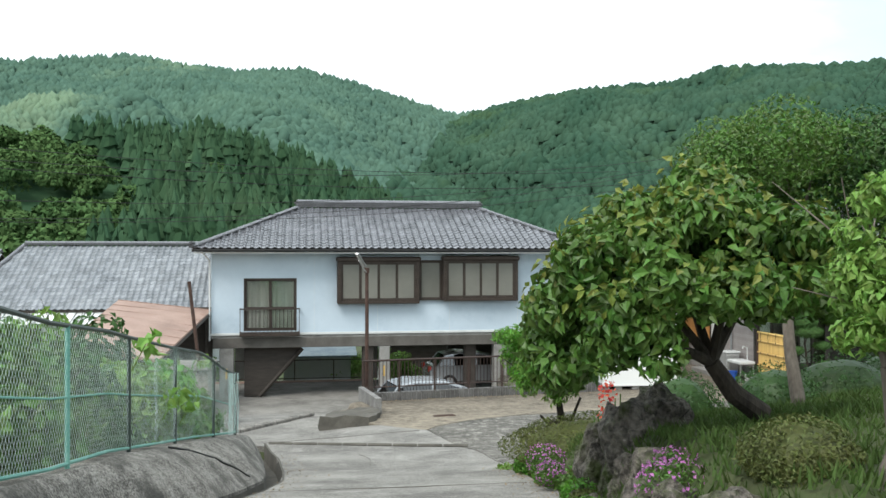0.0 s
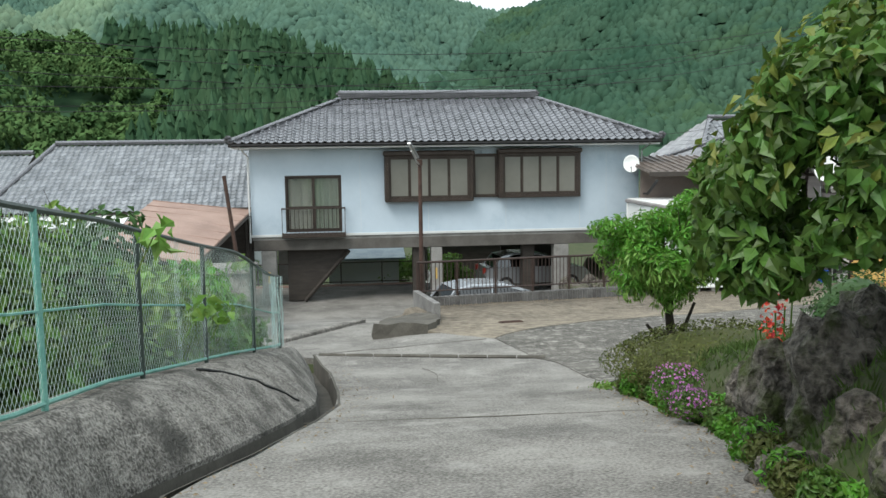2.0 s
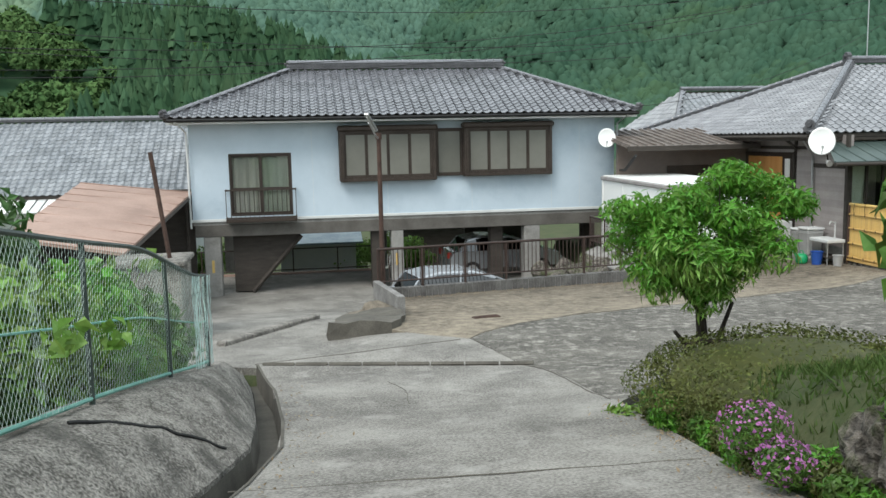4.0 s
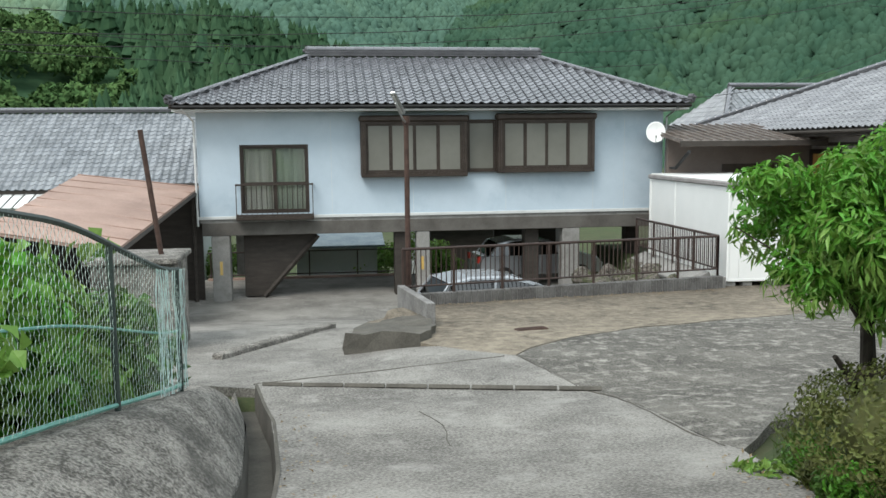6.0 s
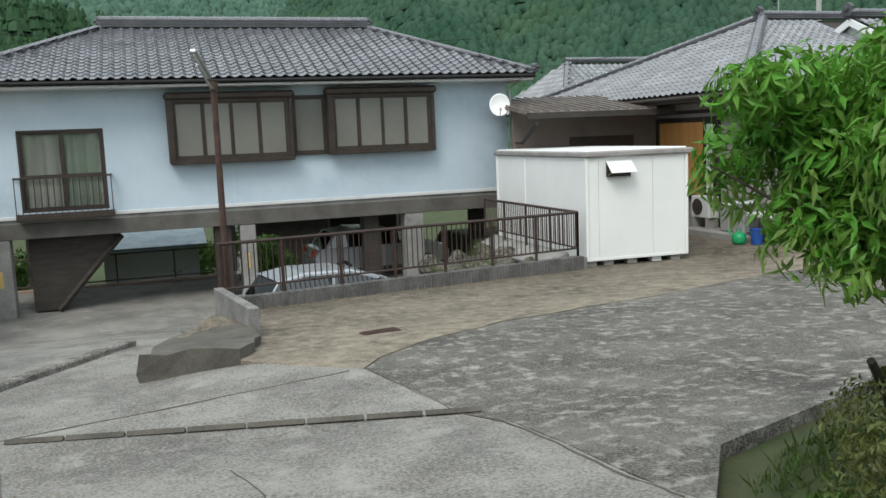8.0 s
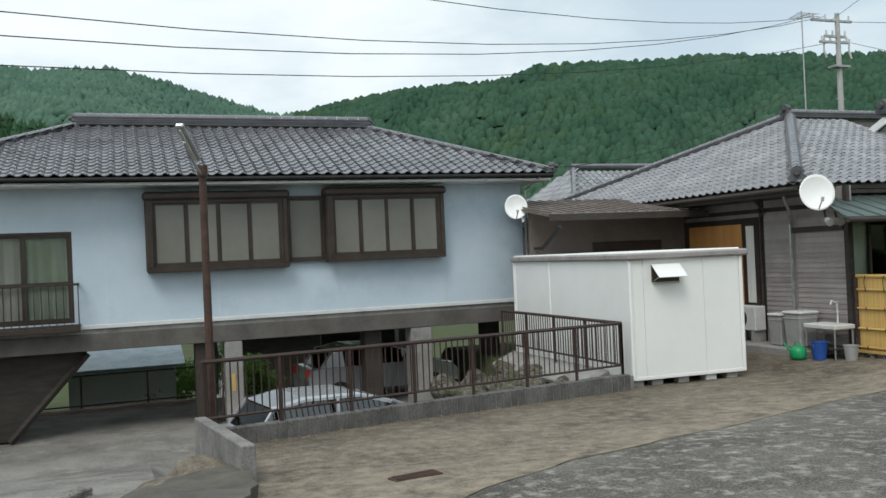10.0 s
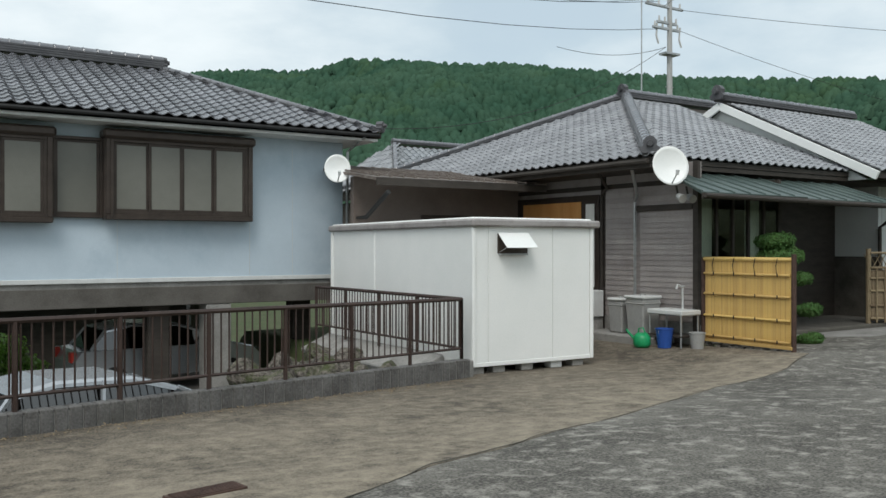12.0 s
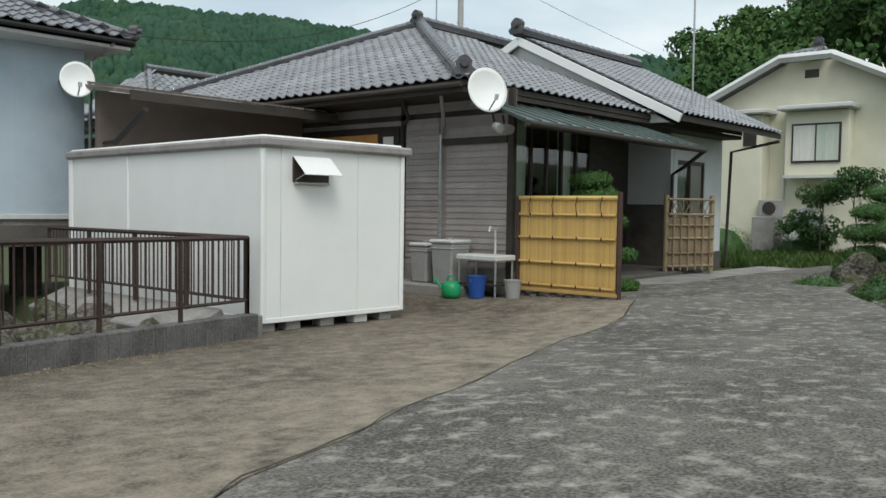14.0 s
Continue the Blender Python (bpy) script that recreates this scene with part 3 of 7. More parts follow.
def kerb_walls():
    k = thing("kerb_wall", "low grey block kerb wall holding the court", "wall", kind="structure")

    def upright(a, b, t, za, zb, low):
        bm = bmesh.new()
        n2 = Vector((-(b - a).y, (b - a).x, 0)).normalized() * t / 2
        vs = [bm.verts.new(p) for p in (a - n2 + Vector((0, 0, low)), b - n2 + Vector((0, 0, low)), b + n2 + Vector((0, 0, low)), a + n2 + Vector((0, 0, low)), a - n2 + Vector((0, 0, za)), b - n2 + Vector((0, 0, zb)), b + n2 + Vector((0, 0, zb)), a + n2 + Vector((0, 0, za)))]
        for f in ((0, 1, 2, 3), (4, 5, 6, 7), (0, 1, 5, 4), (1, 2, 6, 5), (2, 3, 7, 6), (3, 0, 4, 7)):
            bm.faces.new([vs[i] for i in f])
        bmesh.ops.bevel(bm, geom=bm.edges[:], offset=0.012, segments=1, affect="EDGES")
        return bm

    for i in range(18):
        a, b = KA.lerp(KB, i / 18), KA.lerp(KB, (i + 0.97) / 18)
        z = -2.24 - 0.12 * (i + 0.5) / 18
        part("wing_block", upright(a, b, 0.16, z, z, -4.2), "wingc", k)
    part("footing", upright(KB, KC + Vector((0.1, 0.02, 0)), 0.15, -2.60, -2.68, -4.3), "conc", k)
    # ribbed blocks of the long kerb
    L = (KC - KB).length
    n = 52
    u = (KC - KB).normalized()
    for i in range(n):
        a, b = KB + u * (L * i / n + 0.012), KB + u * (L * (i + 1) / n - 0.003)
        z = -2.56 + (-2.65 + 2.56) * (i + 0.5) / n
        part("kerb_block", upright(a, b, 0.19, z, z, z - 0.36), "kerb", k)
    # rough block and slope at the foot of the wing wall
    bm = bmesh.new()
    pts = [(-5.2, 16.25), (-3.95, 16.05), (-3.6, 16.9), (-3.7, 18.3), (-4.5, 18.2), (-4.95, 17.3)]
    tops = [-2.44, -2.46, -2.50, -2.52, -2.60, -2.52]
    lo = [bm.verts.new((x, y, -3.4)) for x, y in pts]
    hi = [bm.verts.new((x * 0.97 - 0.13, y * 0.99 + 0.17, z)) for (x, y), z in zip(pts, tops)]
    bm.faces.new(lo[::-1])
    bm.faces.new(hi)
    for i in range(6):
        bm.faces.new((lo[i], lo[(i + 1) % 6], hi[(i + 1) % 6], hi[i]))
    bmesh.ops.triangulate(bm, faces=bm.faces[:])
    bmesh.ops.subdivide_edges(bm, edges=bm.edges[:], cuts=3, use_grid_fill=True)
    for v in bm.verts:
        v.co += Vector((noise.noise(v.co * 2.1), noise.noise(v.co * 2.1 + Vector((9, 0, 0))), noise.noise(v.co * 2.3 + Vector((0, 7, 0))))) * 0.11
    tagged(part("concrete_block", bm, "gutter", None, "rough broken concrete block at the ramp"), "", "block")
    bm = bmesh.new()
    bmesh.ops.create_icosphere(bm, subdivisions=3, radius=0.5)
    for v in bm.verts:
        k = 0.8 + 0.55 * noise.noise(v.co * 2.2 + Vector((31, 0, 0)))
        v.co = Vector((v.co.x * 1.15, v.co.y * 1.7, v.co.z * 0.75)) * k + Vector((-4.25, 18.5, -2.86))
    tagged(part("rubble_lump", bm, "brown", None, "broken brown concrete lump behind the block"), "", "rubble")
    bm = bmesh.new()
    box(bm, (-0.1, 0, -0.1), (0.1, 3.75, 0.09), 0.02)
    ob = part("ramp_kerb", bm, "wallconc", None, "low worn concrete kerb along the ramp")
    a, b = Vector((-7.2, 16.4, low_z(-7, 16.4))), Vector((-5.45, 19.5, low_z(-7, 19.5)))
    ob.matrix_basis = Matrix.Translation(a) @ (b - a).to_track_quat("Y", "Z").to_matrix().to_4x4()
    tagged(ob, "", "kerb", "", "structure")
    g = thing("drain_grate", "small rusty iron drain cover in the concrete", "drain cover", (-2.0, 16.85, court_z(-2, 16.85) + 0.012), 10)
    part("plate", B((-0.28, -0.1, -0.02), (0.28, 0.1, 0.006), 0.004), "rust", g)
    for i in range(6):
        part("bar", B((-0.25, -0.085 + i * 0.03, 0.008), (0.25, -0.07 + i * 0.03, 0.014)), "rust", g)


def railing():
    r = thing("railing", "dark brown painted steel railing on the kerb", "railing", kind="")
    n0, n1 = KB + Vector((0.05, 0, 0)), KC + Vector((-0.08, 0.02, 0))
    end = Vector((3.86, 27.6, 0))

    def run(a, b, za, zb, posts, bars):
        top = 0.95
        A, Bv = Vector((a.x, a.y, za)), Vector((b.x, b.y, zb))
        for h, rr in ((top, 0.034), (0.16, 0.022)):
            part("rail", T([A + Vector((0, 0, h)), Bv + Vector((0, 0, h))], rr, 6), "rail", r)
        for i in range(posts + 1):
            p = A.lerp(Bv, i / posts)
            part("post", T([p - Vector((0, 0, 0.05)), p + Vector((0, 0, top + 0.01))], 0.032, 6), "rail", r)
        for i in range(bars):
            p = A.lerp(Bv, (i + 0.5) / bars)
            part("baluster", T([p + Vector((0, 0, 0.16)), p + Vector((0, 0, top))], 0.0115, 4), "rail", r)

    run(n0, n1, -2.56, -2.64, 7, 70)
    run(n1, end, -2.64, -2.64, 4, 48)


def street_pole():
    p = thing("lamp_post", "rusty brown steel pole with a small tube lamp", "lamp post", (-3.72, 20.75, -2.45))
    part("pole", T([(0, 0, -1.3), (0, 0, 3.55)], 0.062, 10, 0.052), "rust", p)
    part("collar", T([(0, 0, 3.45), (0, 0, 3.6)], 0.075, 10), "rust", p)
    part("arm", T([(0, 0, 3.45), (-0.10, -0.25, 3.55), (-0.28, -0.75, 3.83)], 0.022, 6), "metal", p)
    m = Matrix.Translation((-0.22, -0.62, 3.83)) @ Vector((-0.3, -0.8, 0.42)).to_track_quat("Y", "Z").to_matrix().to_4x4()
    part("lamp_housing", B((-0.055, -0.42, -0.02), (0.055, 0.42, 0.045), 0.015, m), "metal", p)
    part("tube", T([m @ Vector((0, -0.36, -0.035)), m @ Vector((0, 0.36, -0.035))], 0.016, 8), "porcelain", p)
    q = thing("leaning_rod", "rusty leaning steel pipe on a concrete pier", "pole", (-8.25, 18.0, -1.35))
    part("rod", T([(0, 0, 0), (-0.26, 0, 2.2)], 0.045, 8), "rust", q)
    w = thing("concrete_pier", "rough concrete pier wall beside the ramp", "wall", (-8.5, 17.9, -3.4), kind="structure")
    part("pier", B((-0.8, -0.5, 0), (0.55, 0.9, 2.02), 0.03), "wallconc", w)
    part("coping", B((-0.9, -0.58, 2.02), (0.62, 0.98, 2.12), 0.02), "wallconc", w)


# ---- tiled roofs ----
TW, TL = 0.275, 0.275


def tile_mesh(name, material, w=TW, l=TL):
    """One pantile: a wave across, a lip at its lower edge, rising towards the eave over the next course."""
    n = 9
    us = [w * 1.06 * i / n for i in range(n + 1)]
    wave = [0.042 * max(0.0, math.sin(math.pi * ((u / w) % 1.0 - 0.56) / 0.44)) - 0.012 * max(0.0, math.sin(math.pi * ((u / w) % 1.0) / 0.56)) for u in us]
    verts = [(u, -0.03, h + 0.028) for u, h in zip(us, wave)] + [(u, l + 0.02, h + 0.004) for u, h in zip(us, wave)] + [(u, -0.03, h + 0.008) for u, h in zip(us, wave)]
    k = n + 1
    faces = [(i, i + 1, k + i + 1, k + i) for i in range(n)] + [(i + 1, i, 2 * k + i, 2 * k + i + 1) for i in range(n)]
    me = bpy.data.meshes.new(name)
    me.from_pydata(verts, [], faces)
    me.materials.append(M[material])
    return me


def tiled_slope(parent, corner, along, up, width, height, cut_l, cut_r, material, singles=0, first=0, me=None, w=TW, l=TL):
    """Courses of pantiles on a slope. cut_l and cut_r: how far the sides draw in over the whole height. The first courses are pieces of their own."""
    along, up = Vector(along).normalized(), Vector(up).normalized()
    nrm = along.cross(up).normalized()
    base = Matrix((along, up, nrm)).transposed().to_4x4()
    me = me or tile_mesh("roof_tile", material, w, l)
    src = np.array([v.co for v in me.vertices])
    fsrc = [tuple(p.vertices) for p in me.polygons]
    V, F, made = [], [], 0
    for j in range(int(height / l)):
        t = j * l / height
        a, b = cut_l * t, width - cut_r * t
        i0, i1 = int(math.ceil(a / w - 0.35)), int(math.floor(b / w - 0.4))
        for i in range(i0, i1 + 1):
            p = Vector(corner) + along * (i * w) + up * (j * l) + nrm * (0.02 + 0.006 * noise.noise((i * 3.1, j * 2.7, first)))
            tilt = pose(0, 0, 0, 0, 0, 1.2 * noise.noise((i * 1.7, j * 5.1, first + 4)))
            m = Matrix.Translation(p) @ base @ tilt
            if made < singles and j * 1.0 < height:
                piece("roof_tile", me, parent, m)
                made += 1
            else:
                mm = np.array(m)
                off = sum(len(v) for v in V)
                V.append(src @ mm[:3, :3].T + mm[:3, 3])
                F += [tuple(x + off for x in f) for f in fsrc]
    if V:
        ob = raw("roof_tiles", np.concatenate(V), F, material, parent, kind="stuff", label="courses of grey pantiles")
    return made


def ridge_line(parent, a, b, r=0.10, lift=0.05, stack=2, material="tile_dark"):
    """A ridge of stacked flat courses under a row of round caps."""
    a, b = Vector(a), Vector(b)
    d = (b - a)
    q = d.to_track_quat("Y", "Z").to_matrix().to_4x4()
    m = Matrix.Translation(a) @ q
    L = d.length
    bm = bmesh.new()
    for k in range(stack):
        box(bm, (-r * (1.5 - 0.12 * k), 0, lift + k * 0.055 - 0.02), (r * (1.5 - 0.12 * k), L, lift + k * 0.055 + 0.03), 0.008, m)
    part("ridge_course", bm, material, parent)
    n = max(1, int(L / 0.3))
    z = lift + stack * 0.055
    step = L / n
    V, F = [], []
    for y, k in ((0.0, 1.0), (0.03, 1.13), (0.05, 1.0), (step - 0.006, 0.96)):
        V += [(r * k * math.cos(t), y, z - 0.02 + r * 0.85 * k * math.sin(t)) for t in np.linspace(0, math.pi, 7)]
    for q2 in range(3):
        F += [(q2 * 7 + k, q2 * 7 + k + 1, q2 * 7 + k + 8, q2 * 7 + k + 7) for k in range(6)]
    F.append(tuple(range(7)))
    me = bpy.data.meshes.new("ridge_cap")
    me.from_pydata(V, [], F)
    me.materials.append(M["tile"])
    for i in range(n):
        piece("ridge_cap", me, parent, m @ Matrix.Translation((0, i * step, 0)))


def ridge_end(parent, at, s=0.22, d=(0, -1, 0)):
    """The ornamental end tile of a ridge: a rounded shield with a boss and shoulders."""
    q = Vector(d).to_track_quat("Y", "Z").to_matrix().to_4x4()
    m = Matrix.Translation(at) @ q
    bm = bmesh.new()
    out = [(-0.75, -0.55), (0.75, -0.55), (1.0, -0.15), (0.62, 0.2), (0.68, 0.62), (0.35, 1.0), (0, 1.12), (-0.35, 1.0), (-0.68, 0.62), (-0.62, 0.2), (-1.0, -0.15)]
    f = [bm.verts.new(m @ Vector((x * s, 0.05, z * s))) for x, z in out]
    bk = [bm.verts.new(m @ Vector((x * s, -0.10, z * s))) for x, z in out]
    bm.faces.new(f)
    bm.faces.new(bk[::-1])
    for i in range(len(out)):
        j = (i + 1) % len(out)
        bm.faces.new((f[i], bk[i], bk[j], f[j]))
    tube(bm, [m @ Vector((0, 0.04, 0.35 * s)), m @ Vector((0, 0.13, 0.35 * s))], 0.4 * s, 10, 0.3 * s)
    part("ridge_end_tile", bm, "tile_dark", parent)


def deck(parent, pts, t=0.10, material="dark", name="roof_deck"):
    """The boarded plane below the tiles, with its thickness."""
    bm = bmesh.new()
    hi = [bm.verts.new(p) for p in pts]
    lo = [bm.verts.new((x, y, z - t)) for x, y, z in pts]
    bm.faces.new(hi)
    bm.faces.new(lo[::-1])
    for i in range(len(pts)):
        j = (i + 1) % len(pts)
        bm.faces.new((hi[i], hi[j], lo[j], lo[i]))
    return part(name, bm, material, parent)


# ---- the pale blue house on pillars ----
HS = 1.03
HX0, HX1, HY0, HY1, HZ0, HZ1 = -9.0, 4.93, 28.35, 35.6, -1.45, 1.72


def sliding_window(parent, x0, x1, z0, z1, y, panes, curtains):
    """A bronze sash window in its opening: frame, sashes with panes, and the screens behind."""
    w = thing("window", "", "")
    w.parent = parent
    tagged(w, "bronze aluminium sliding window with frosted panes")
    bm = bmesh.new()
    for lo, hi in (((x0, y, z0), (x1, y + 0.1, z0 + 0.06)), ((x0, y, z1 - 0.06), (x1, y + 0.1, z1)), ((x0, y, z0 + 0.06), (x0 + 0.06, y + 0.1, z1 - 0.06)), ((x1 - 0.06, y, z0 + 0.06), (x1, y + 0.1, z1 - 0.06))):
        box(bm, lo, hi, 0.006)
    part("window_frame", bm, "bronze", w)
    pw = (x1 - x0 - 0.12) / panes
    for i in range(panes):
        a, b = x0 + 0.06 + i * pw, x0 + 0.06 + (i + 1) * pw
        yy = y + (0.02 if i % 2 else 0.05)
        bm = bmesh.new()
        s = 0.05
        for lo, hi in (((a, yy, z0 + 0.06), (b, yy + 0.03, z0 + 0.06 + s)), ((a, yy, z1 - 0.06 - s), (b, yy + 0.03, z1 - 0.06)), ((a - 0.01, yy, z0 + 0.06 + s), (a + s, yy + 0.03, z1 - 0.06 - s)), ((b - s, yy, z0 + 0.06 + s), (b + 0.01, yy + 0.03, z1 - 0.06 - s))):
            box(bm, lo, hi, 0.004)
        part("sash", bm, "bronze", w)
        g = part("pane", B((a + s, yy + 0.012, z0 + 0.06 + s), (b - s, yy + 0.018, z1 - 0.06 - s)), "frost" if curtains[i] == "curtain" else "glass", w)
        g.visible_shadow = False
        if curtains[i] == "curtain":
            continue
        bm = bmesh.new()
        nn = 10
        vs = []
        for k in range(nn + 1):
            xx = a + (b - a) * k / nn
            dy = 0.02 * math.sin(k * 2.2 + i) if curtains[i] != "curtain" else 0.0
            vs.append((bm.verts.new((xx, yy + 0.065 + dy, z0 + 0.06)), bm.verts.new((xx, yy + 0.065 + dy, z1 - 0.06))))
        for p, q in zip(vs, vs[1:]):
            bm.faces.new((p[0], q[0], q[1], p[1]))
        bmesh.ops.solidify(bm, geom=bm.faces[:], thickness=0.006)
        part("curtain", bm, curtains[i], w)
    return w


def blue_house():
    h = thing("blue_house", "pale blue stucco house on pillars with grey tiled hip roof", "house", (0.164, -0.078, -0.015))
    h.scale = (HS, HS, HS)
    win = [(-7.82, -5.86, -1.36, 0.62)]
    bays = [(-4.33, -1.22, -0.36, 1.38), (-0.28, 2.66, -0.28, 1.42)]
    mid = (-1.21, -0.29, -0.25, 1.30)
    holes = win + [(a + 0.08, b - 0.08, c + 0.08, d - 0.08) for a, b, c, d in bays] + [mid]
    part("wall", wall_x(HX0, HX1, HY0, 0.18, HZ0, HZ1, holes), "blue", h)
    part("wall", B((HX0, HY0 + 0.18, HZ0), (HX0 + 0.18, HY1, HZ1)), "blue", h)
    part("wall", B((HX1 - 0.18, HY0 + 0.18, HZ0), (HX1, HY1, HZ1)), "blue", h)
    part("wall", B((HX0 + 0.18, HY1 - 0.18, HZ0), (HX1 - 0.18, HY1, HZ1)), "blue", h)
    part("skirting", B((HX0 - 0.03, HY0 - 0.04, HZ0 - 0.07), (HX1 + 0.03, HY0 - 0.003, HZ0 + 0.02), 0.008), "trimw", h)
    for x in (-5.2, -2.8, 0.0, 2.72, 3.7):
        part("panel_joint", B((x - 0.004, HY0 - 0.004, HZ0 + 0.03), (x + 0.004, HY0 + 0.002, HZ1 - 0.4)), "trimw", h)
    part("floor_slab", B((HX0, HY0 + 0.02, HZ0 - 0.17), (HX1, HY1, HZ0 - 0.004)), "conc", h)
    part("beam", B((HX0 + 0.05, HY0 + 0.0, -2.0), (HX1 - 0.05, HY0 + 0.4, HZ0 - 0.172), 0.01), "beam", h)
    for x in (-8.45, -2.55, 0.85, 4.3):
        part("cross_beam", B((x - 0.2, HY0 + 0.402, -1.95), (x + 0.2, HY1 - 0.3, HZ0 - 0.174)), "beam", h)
    for x, w in ((-8.45, 0.26), (-2.52, 0.20), (2.05, 0.27)):
        part("pillar", B((x - w, HY0 + 0.01, -4.1), (x + w, HY0 + 0.5, -2.003), 0.02), "conc", h)
    # inner pillars: dark colour towards the front, concrete at the back
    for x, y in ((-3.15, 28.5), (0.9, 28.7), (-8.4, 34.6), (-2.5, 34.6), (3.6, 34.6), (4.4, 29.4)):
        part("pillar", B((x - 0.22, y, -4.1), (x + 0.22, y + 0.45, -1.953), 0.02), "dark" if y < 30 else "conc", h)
    for x in (-8.45, -2.55):
        part("warning_plate", B((x - 0.04, HY0 - 0.004, -3.15), (x + 0.04, HY0 + 0.008, -2.75), 0.002), "bamboo", h, "small yellow warning plate")
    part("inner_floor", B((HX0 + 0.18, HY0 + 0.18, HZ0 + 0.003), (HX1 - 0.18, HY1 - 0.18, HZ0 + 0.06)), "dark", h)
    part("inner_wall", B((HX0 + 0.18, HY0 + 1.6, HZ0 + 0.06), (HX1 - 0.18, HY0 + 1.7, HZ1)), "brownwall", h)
    # roof
    ez, rz = 1.72, 3.46
    ex0, ex1, ey0, ey1 = -9.62, 5.52, 27.6, 36.4
    rx0, rx1, ry = -5.75, 1.80, 32.0
    deck(h, [(ex0, ey0, ez), (ex1, ey0, ez), (rx1, ry, rz), (rx0, ry, rz)], 0.05)
    deck(h, [(ex1, ey1, ez), (ex0, ey1, ez), (rx0, ry, rz), (rx1, ry, rz)])
    deck(h, [(ex0, ey1, ez), (ex0, ey0, ez), (rx0, ry, rz)])
    deck(h, [(ex1, ey0, ez), (ex1, ey1, ez), (rx1, ry, rz)])
    part("soffit", B((ex0 + 0.06, ey0 + 0.06, ez - 0.17), (ex1 - 0.06, ey1 - 0.06, ez - 0.112)), "trimw", h)
    sl = Vector((0, ry - ey0, rz - ez))
    me = tile_mesh("roof_tile", "tile")
    tiled_slope(h, (ex0, ey0 - 0.03, ez + 0.01), (1, 0, 0), sl, ex1 - ex0, sl.length, rx0 - ex0, ex1 - rx1, "tile", 300, 0, me)
    tiled_slope(h, (ex1, ey0, ez + 0.01), (0, 1, 0), (rx1 - ex1, 0, rz - ez), ey1 - ey0, Vector((rx1 - ex1, 0, rz - ez)).length, 4.4, 4.4, "tile", 0, 1, me)
    tiled_slope(h, (ex0, ey1, ez + 0.01), (0, -1, 0), (rx0 - ex0, 0, rz - ez), ey1 - ey0, Vector((rx0 - ex0, 0, rz - ez)).length, 4.4, 4.4, "tile", 0, 2, me)
    ridge_line(h, (rx0 - 0.1, ry, rz), (rx1 + 0.1, ry, rz), 0.12, 0.06, 4)
    for a, b in (((ex0, ey0, ez), (rx0, ry, rz)), ((ex1, ey0, ez), (rx1, ry, rz)), ((ex0, ey1, ez), (rx0, ry, rz)), ((ex1, ey1, ez), (rx1, ry, rz))):
        ridge_line(h, a, b, 0.085, 0.05, 1)
        ridge_end(h, Vector(a) + Vector((0, 0, 0.14)), 0.13, (Vector(a) - Vector(b)) * Vector((1, 1, 0)))
    for x in (rx0 - 0.12, rx1 + 0.12):
        ridge_end(h, (x, ry, rz + 0.16), 0.17, (1 if x > 0 else -1, 0, 0))
    part("eaves_gutter", T([(ex0 + 0.1, ey0 - 0.06, ez - 0.05), (ex1 - 0.1, ey0 - 0.06, ez - 0.05)], 0.042, 8), "black", h)
    part("downpipe", T([(ex0 + 0.35, ey0 - 0.02, ez - 0.1), (-9.05, 28.2, 1.3), (-9.05, 28.26, -1.7)], 0.032, 8), "trimw", h)
    part("downpipe", T([(5.1, ey0 - 0.02, ez - 0.1), (4.98, 28.2, 1.35), (4.98, 28.26, -1.7)], 0.032, 8), "metal", h)
    part("side_window", B((HX0 - 0.06, 29.0, -0.6), (HX0 - 0.004, 30.6, 1.1), 0.01), "bronze", h)
    # balcony door
    sliding_window(h, *win[0], HY0 + 0.02, 2, ["curtain2", "curtaing"])
    part("cross_bar", B((-7.74, HY0 + 0.005, -0.52), (-5.94, HY0 + 0.03, -0.46), 0.004), "bronze", h)
    balc = thing("balcony_rail", "", "")
    balc.parent = h
    tagged(balc, "bronze window guard rail with slim bars")
    y0, y1 = HY0 - 0.32, HY0 - 0.01
    bx0, bx1, bz0, bz1 = -7.95, -5.74, -1.50, -0.52
    bm = bmesh.new()
    for z in (bz0 + 0.1, bz1):
        box(bm, (bx0, y0, z - 0.025), (bx1, y0 + 0.045, z + 0.025), 0.006)
        box(bm, (bx0, y0 + 0.046, z - 0.025), (bx0 + 0.045, y1, z + 0.025), 0.006)
        box(bm, (bx1 - 0.045, y0 + 0.046, z - 0.025), (bx1, y1, z + 0.025), 0.006)
    part("rail_frame", bm, "bronze", balc)
    part("rail_base", B((bx0, y0, bz0 - 0.04), (bx1, y1, bz0 + 0.07), 0.01), "bronze", balc)
    for i in range(16):
        x = bx0 + 0.02 + (bx1 - bx0 - 0.04) * i / 15
        part("bar", B((x - 0.011, y0 + 0.012, bz0 + 0.12), (x + 0.011, y0 + 0.034, bz1 - 0.025)), "bronze", balc)
    # projecting bays
    for k, (a, b, c, d) in enumerate(bays):
        bay = thing("bay_window", "", "")
        bay.parent = h
        tagged(bay, "dark bronze projecting bay window frame")
        yf = HY0 - 0.36
        bm = bmesh.new()
        box(bm, (a, yf, c), (b, HY0 - 0.003, c + 0.10), 0.012)
        box(bm, (a - 0.06, yf - 0.05, d - 0.14), (b + 0.06, HY0 - 0.003, d + 0.05), 0.05)
        box(bm, (a, yf, c + 0.10), (a + 0.10, HY0 - 0.003, d - 0.14), 0.012)
        box(bm, (b - 0.10, yf, c + 0.10), (b, HY0 - 0.003, d - 0.14), 0.012)
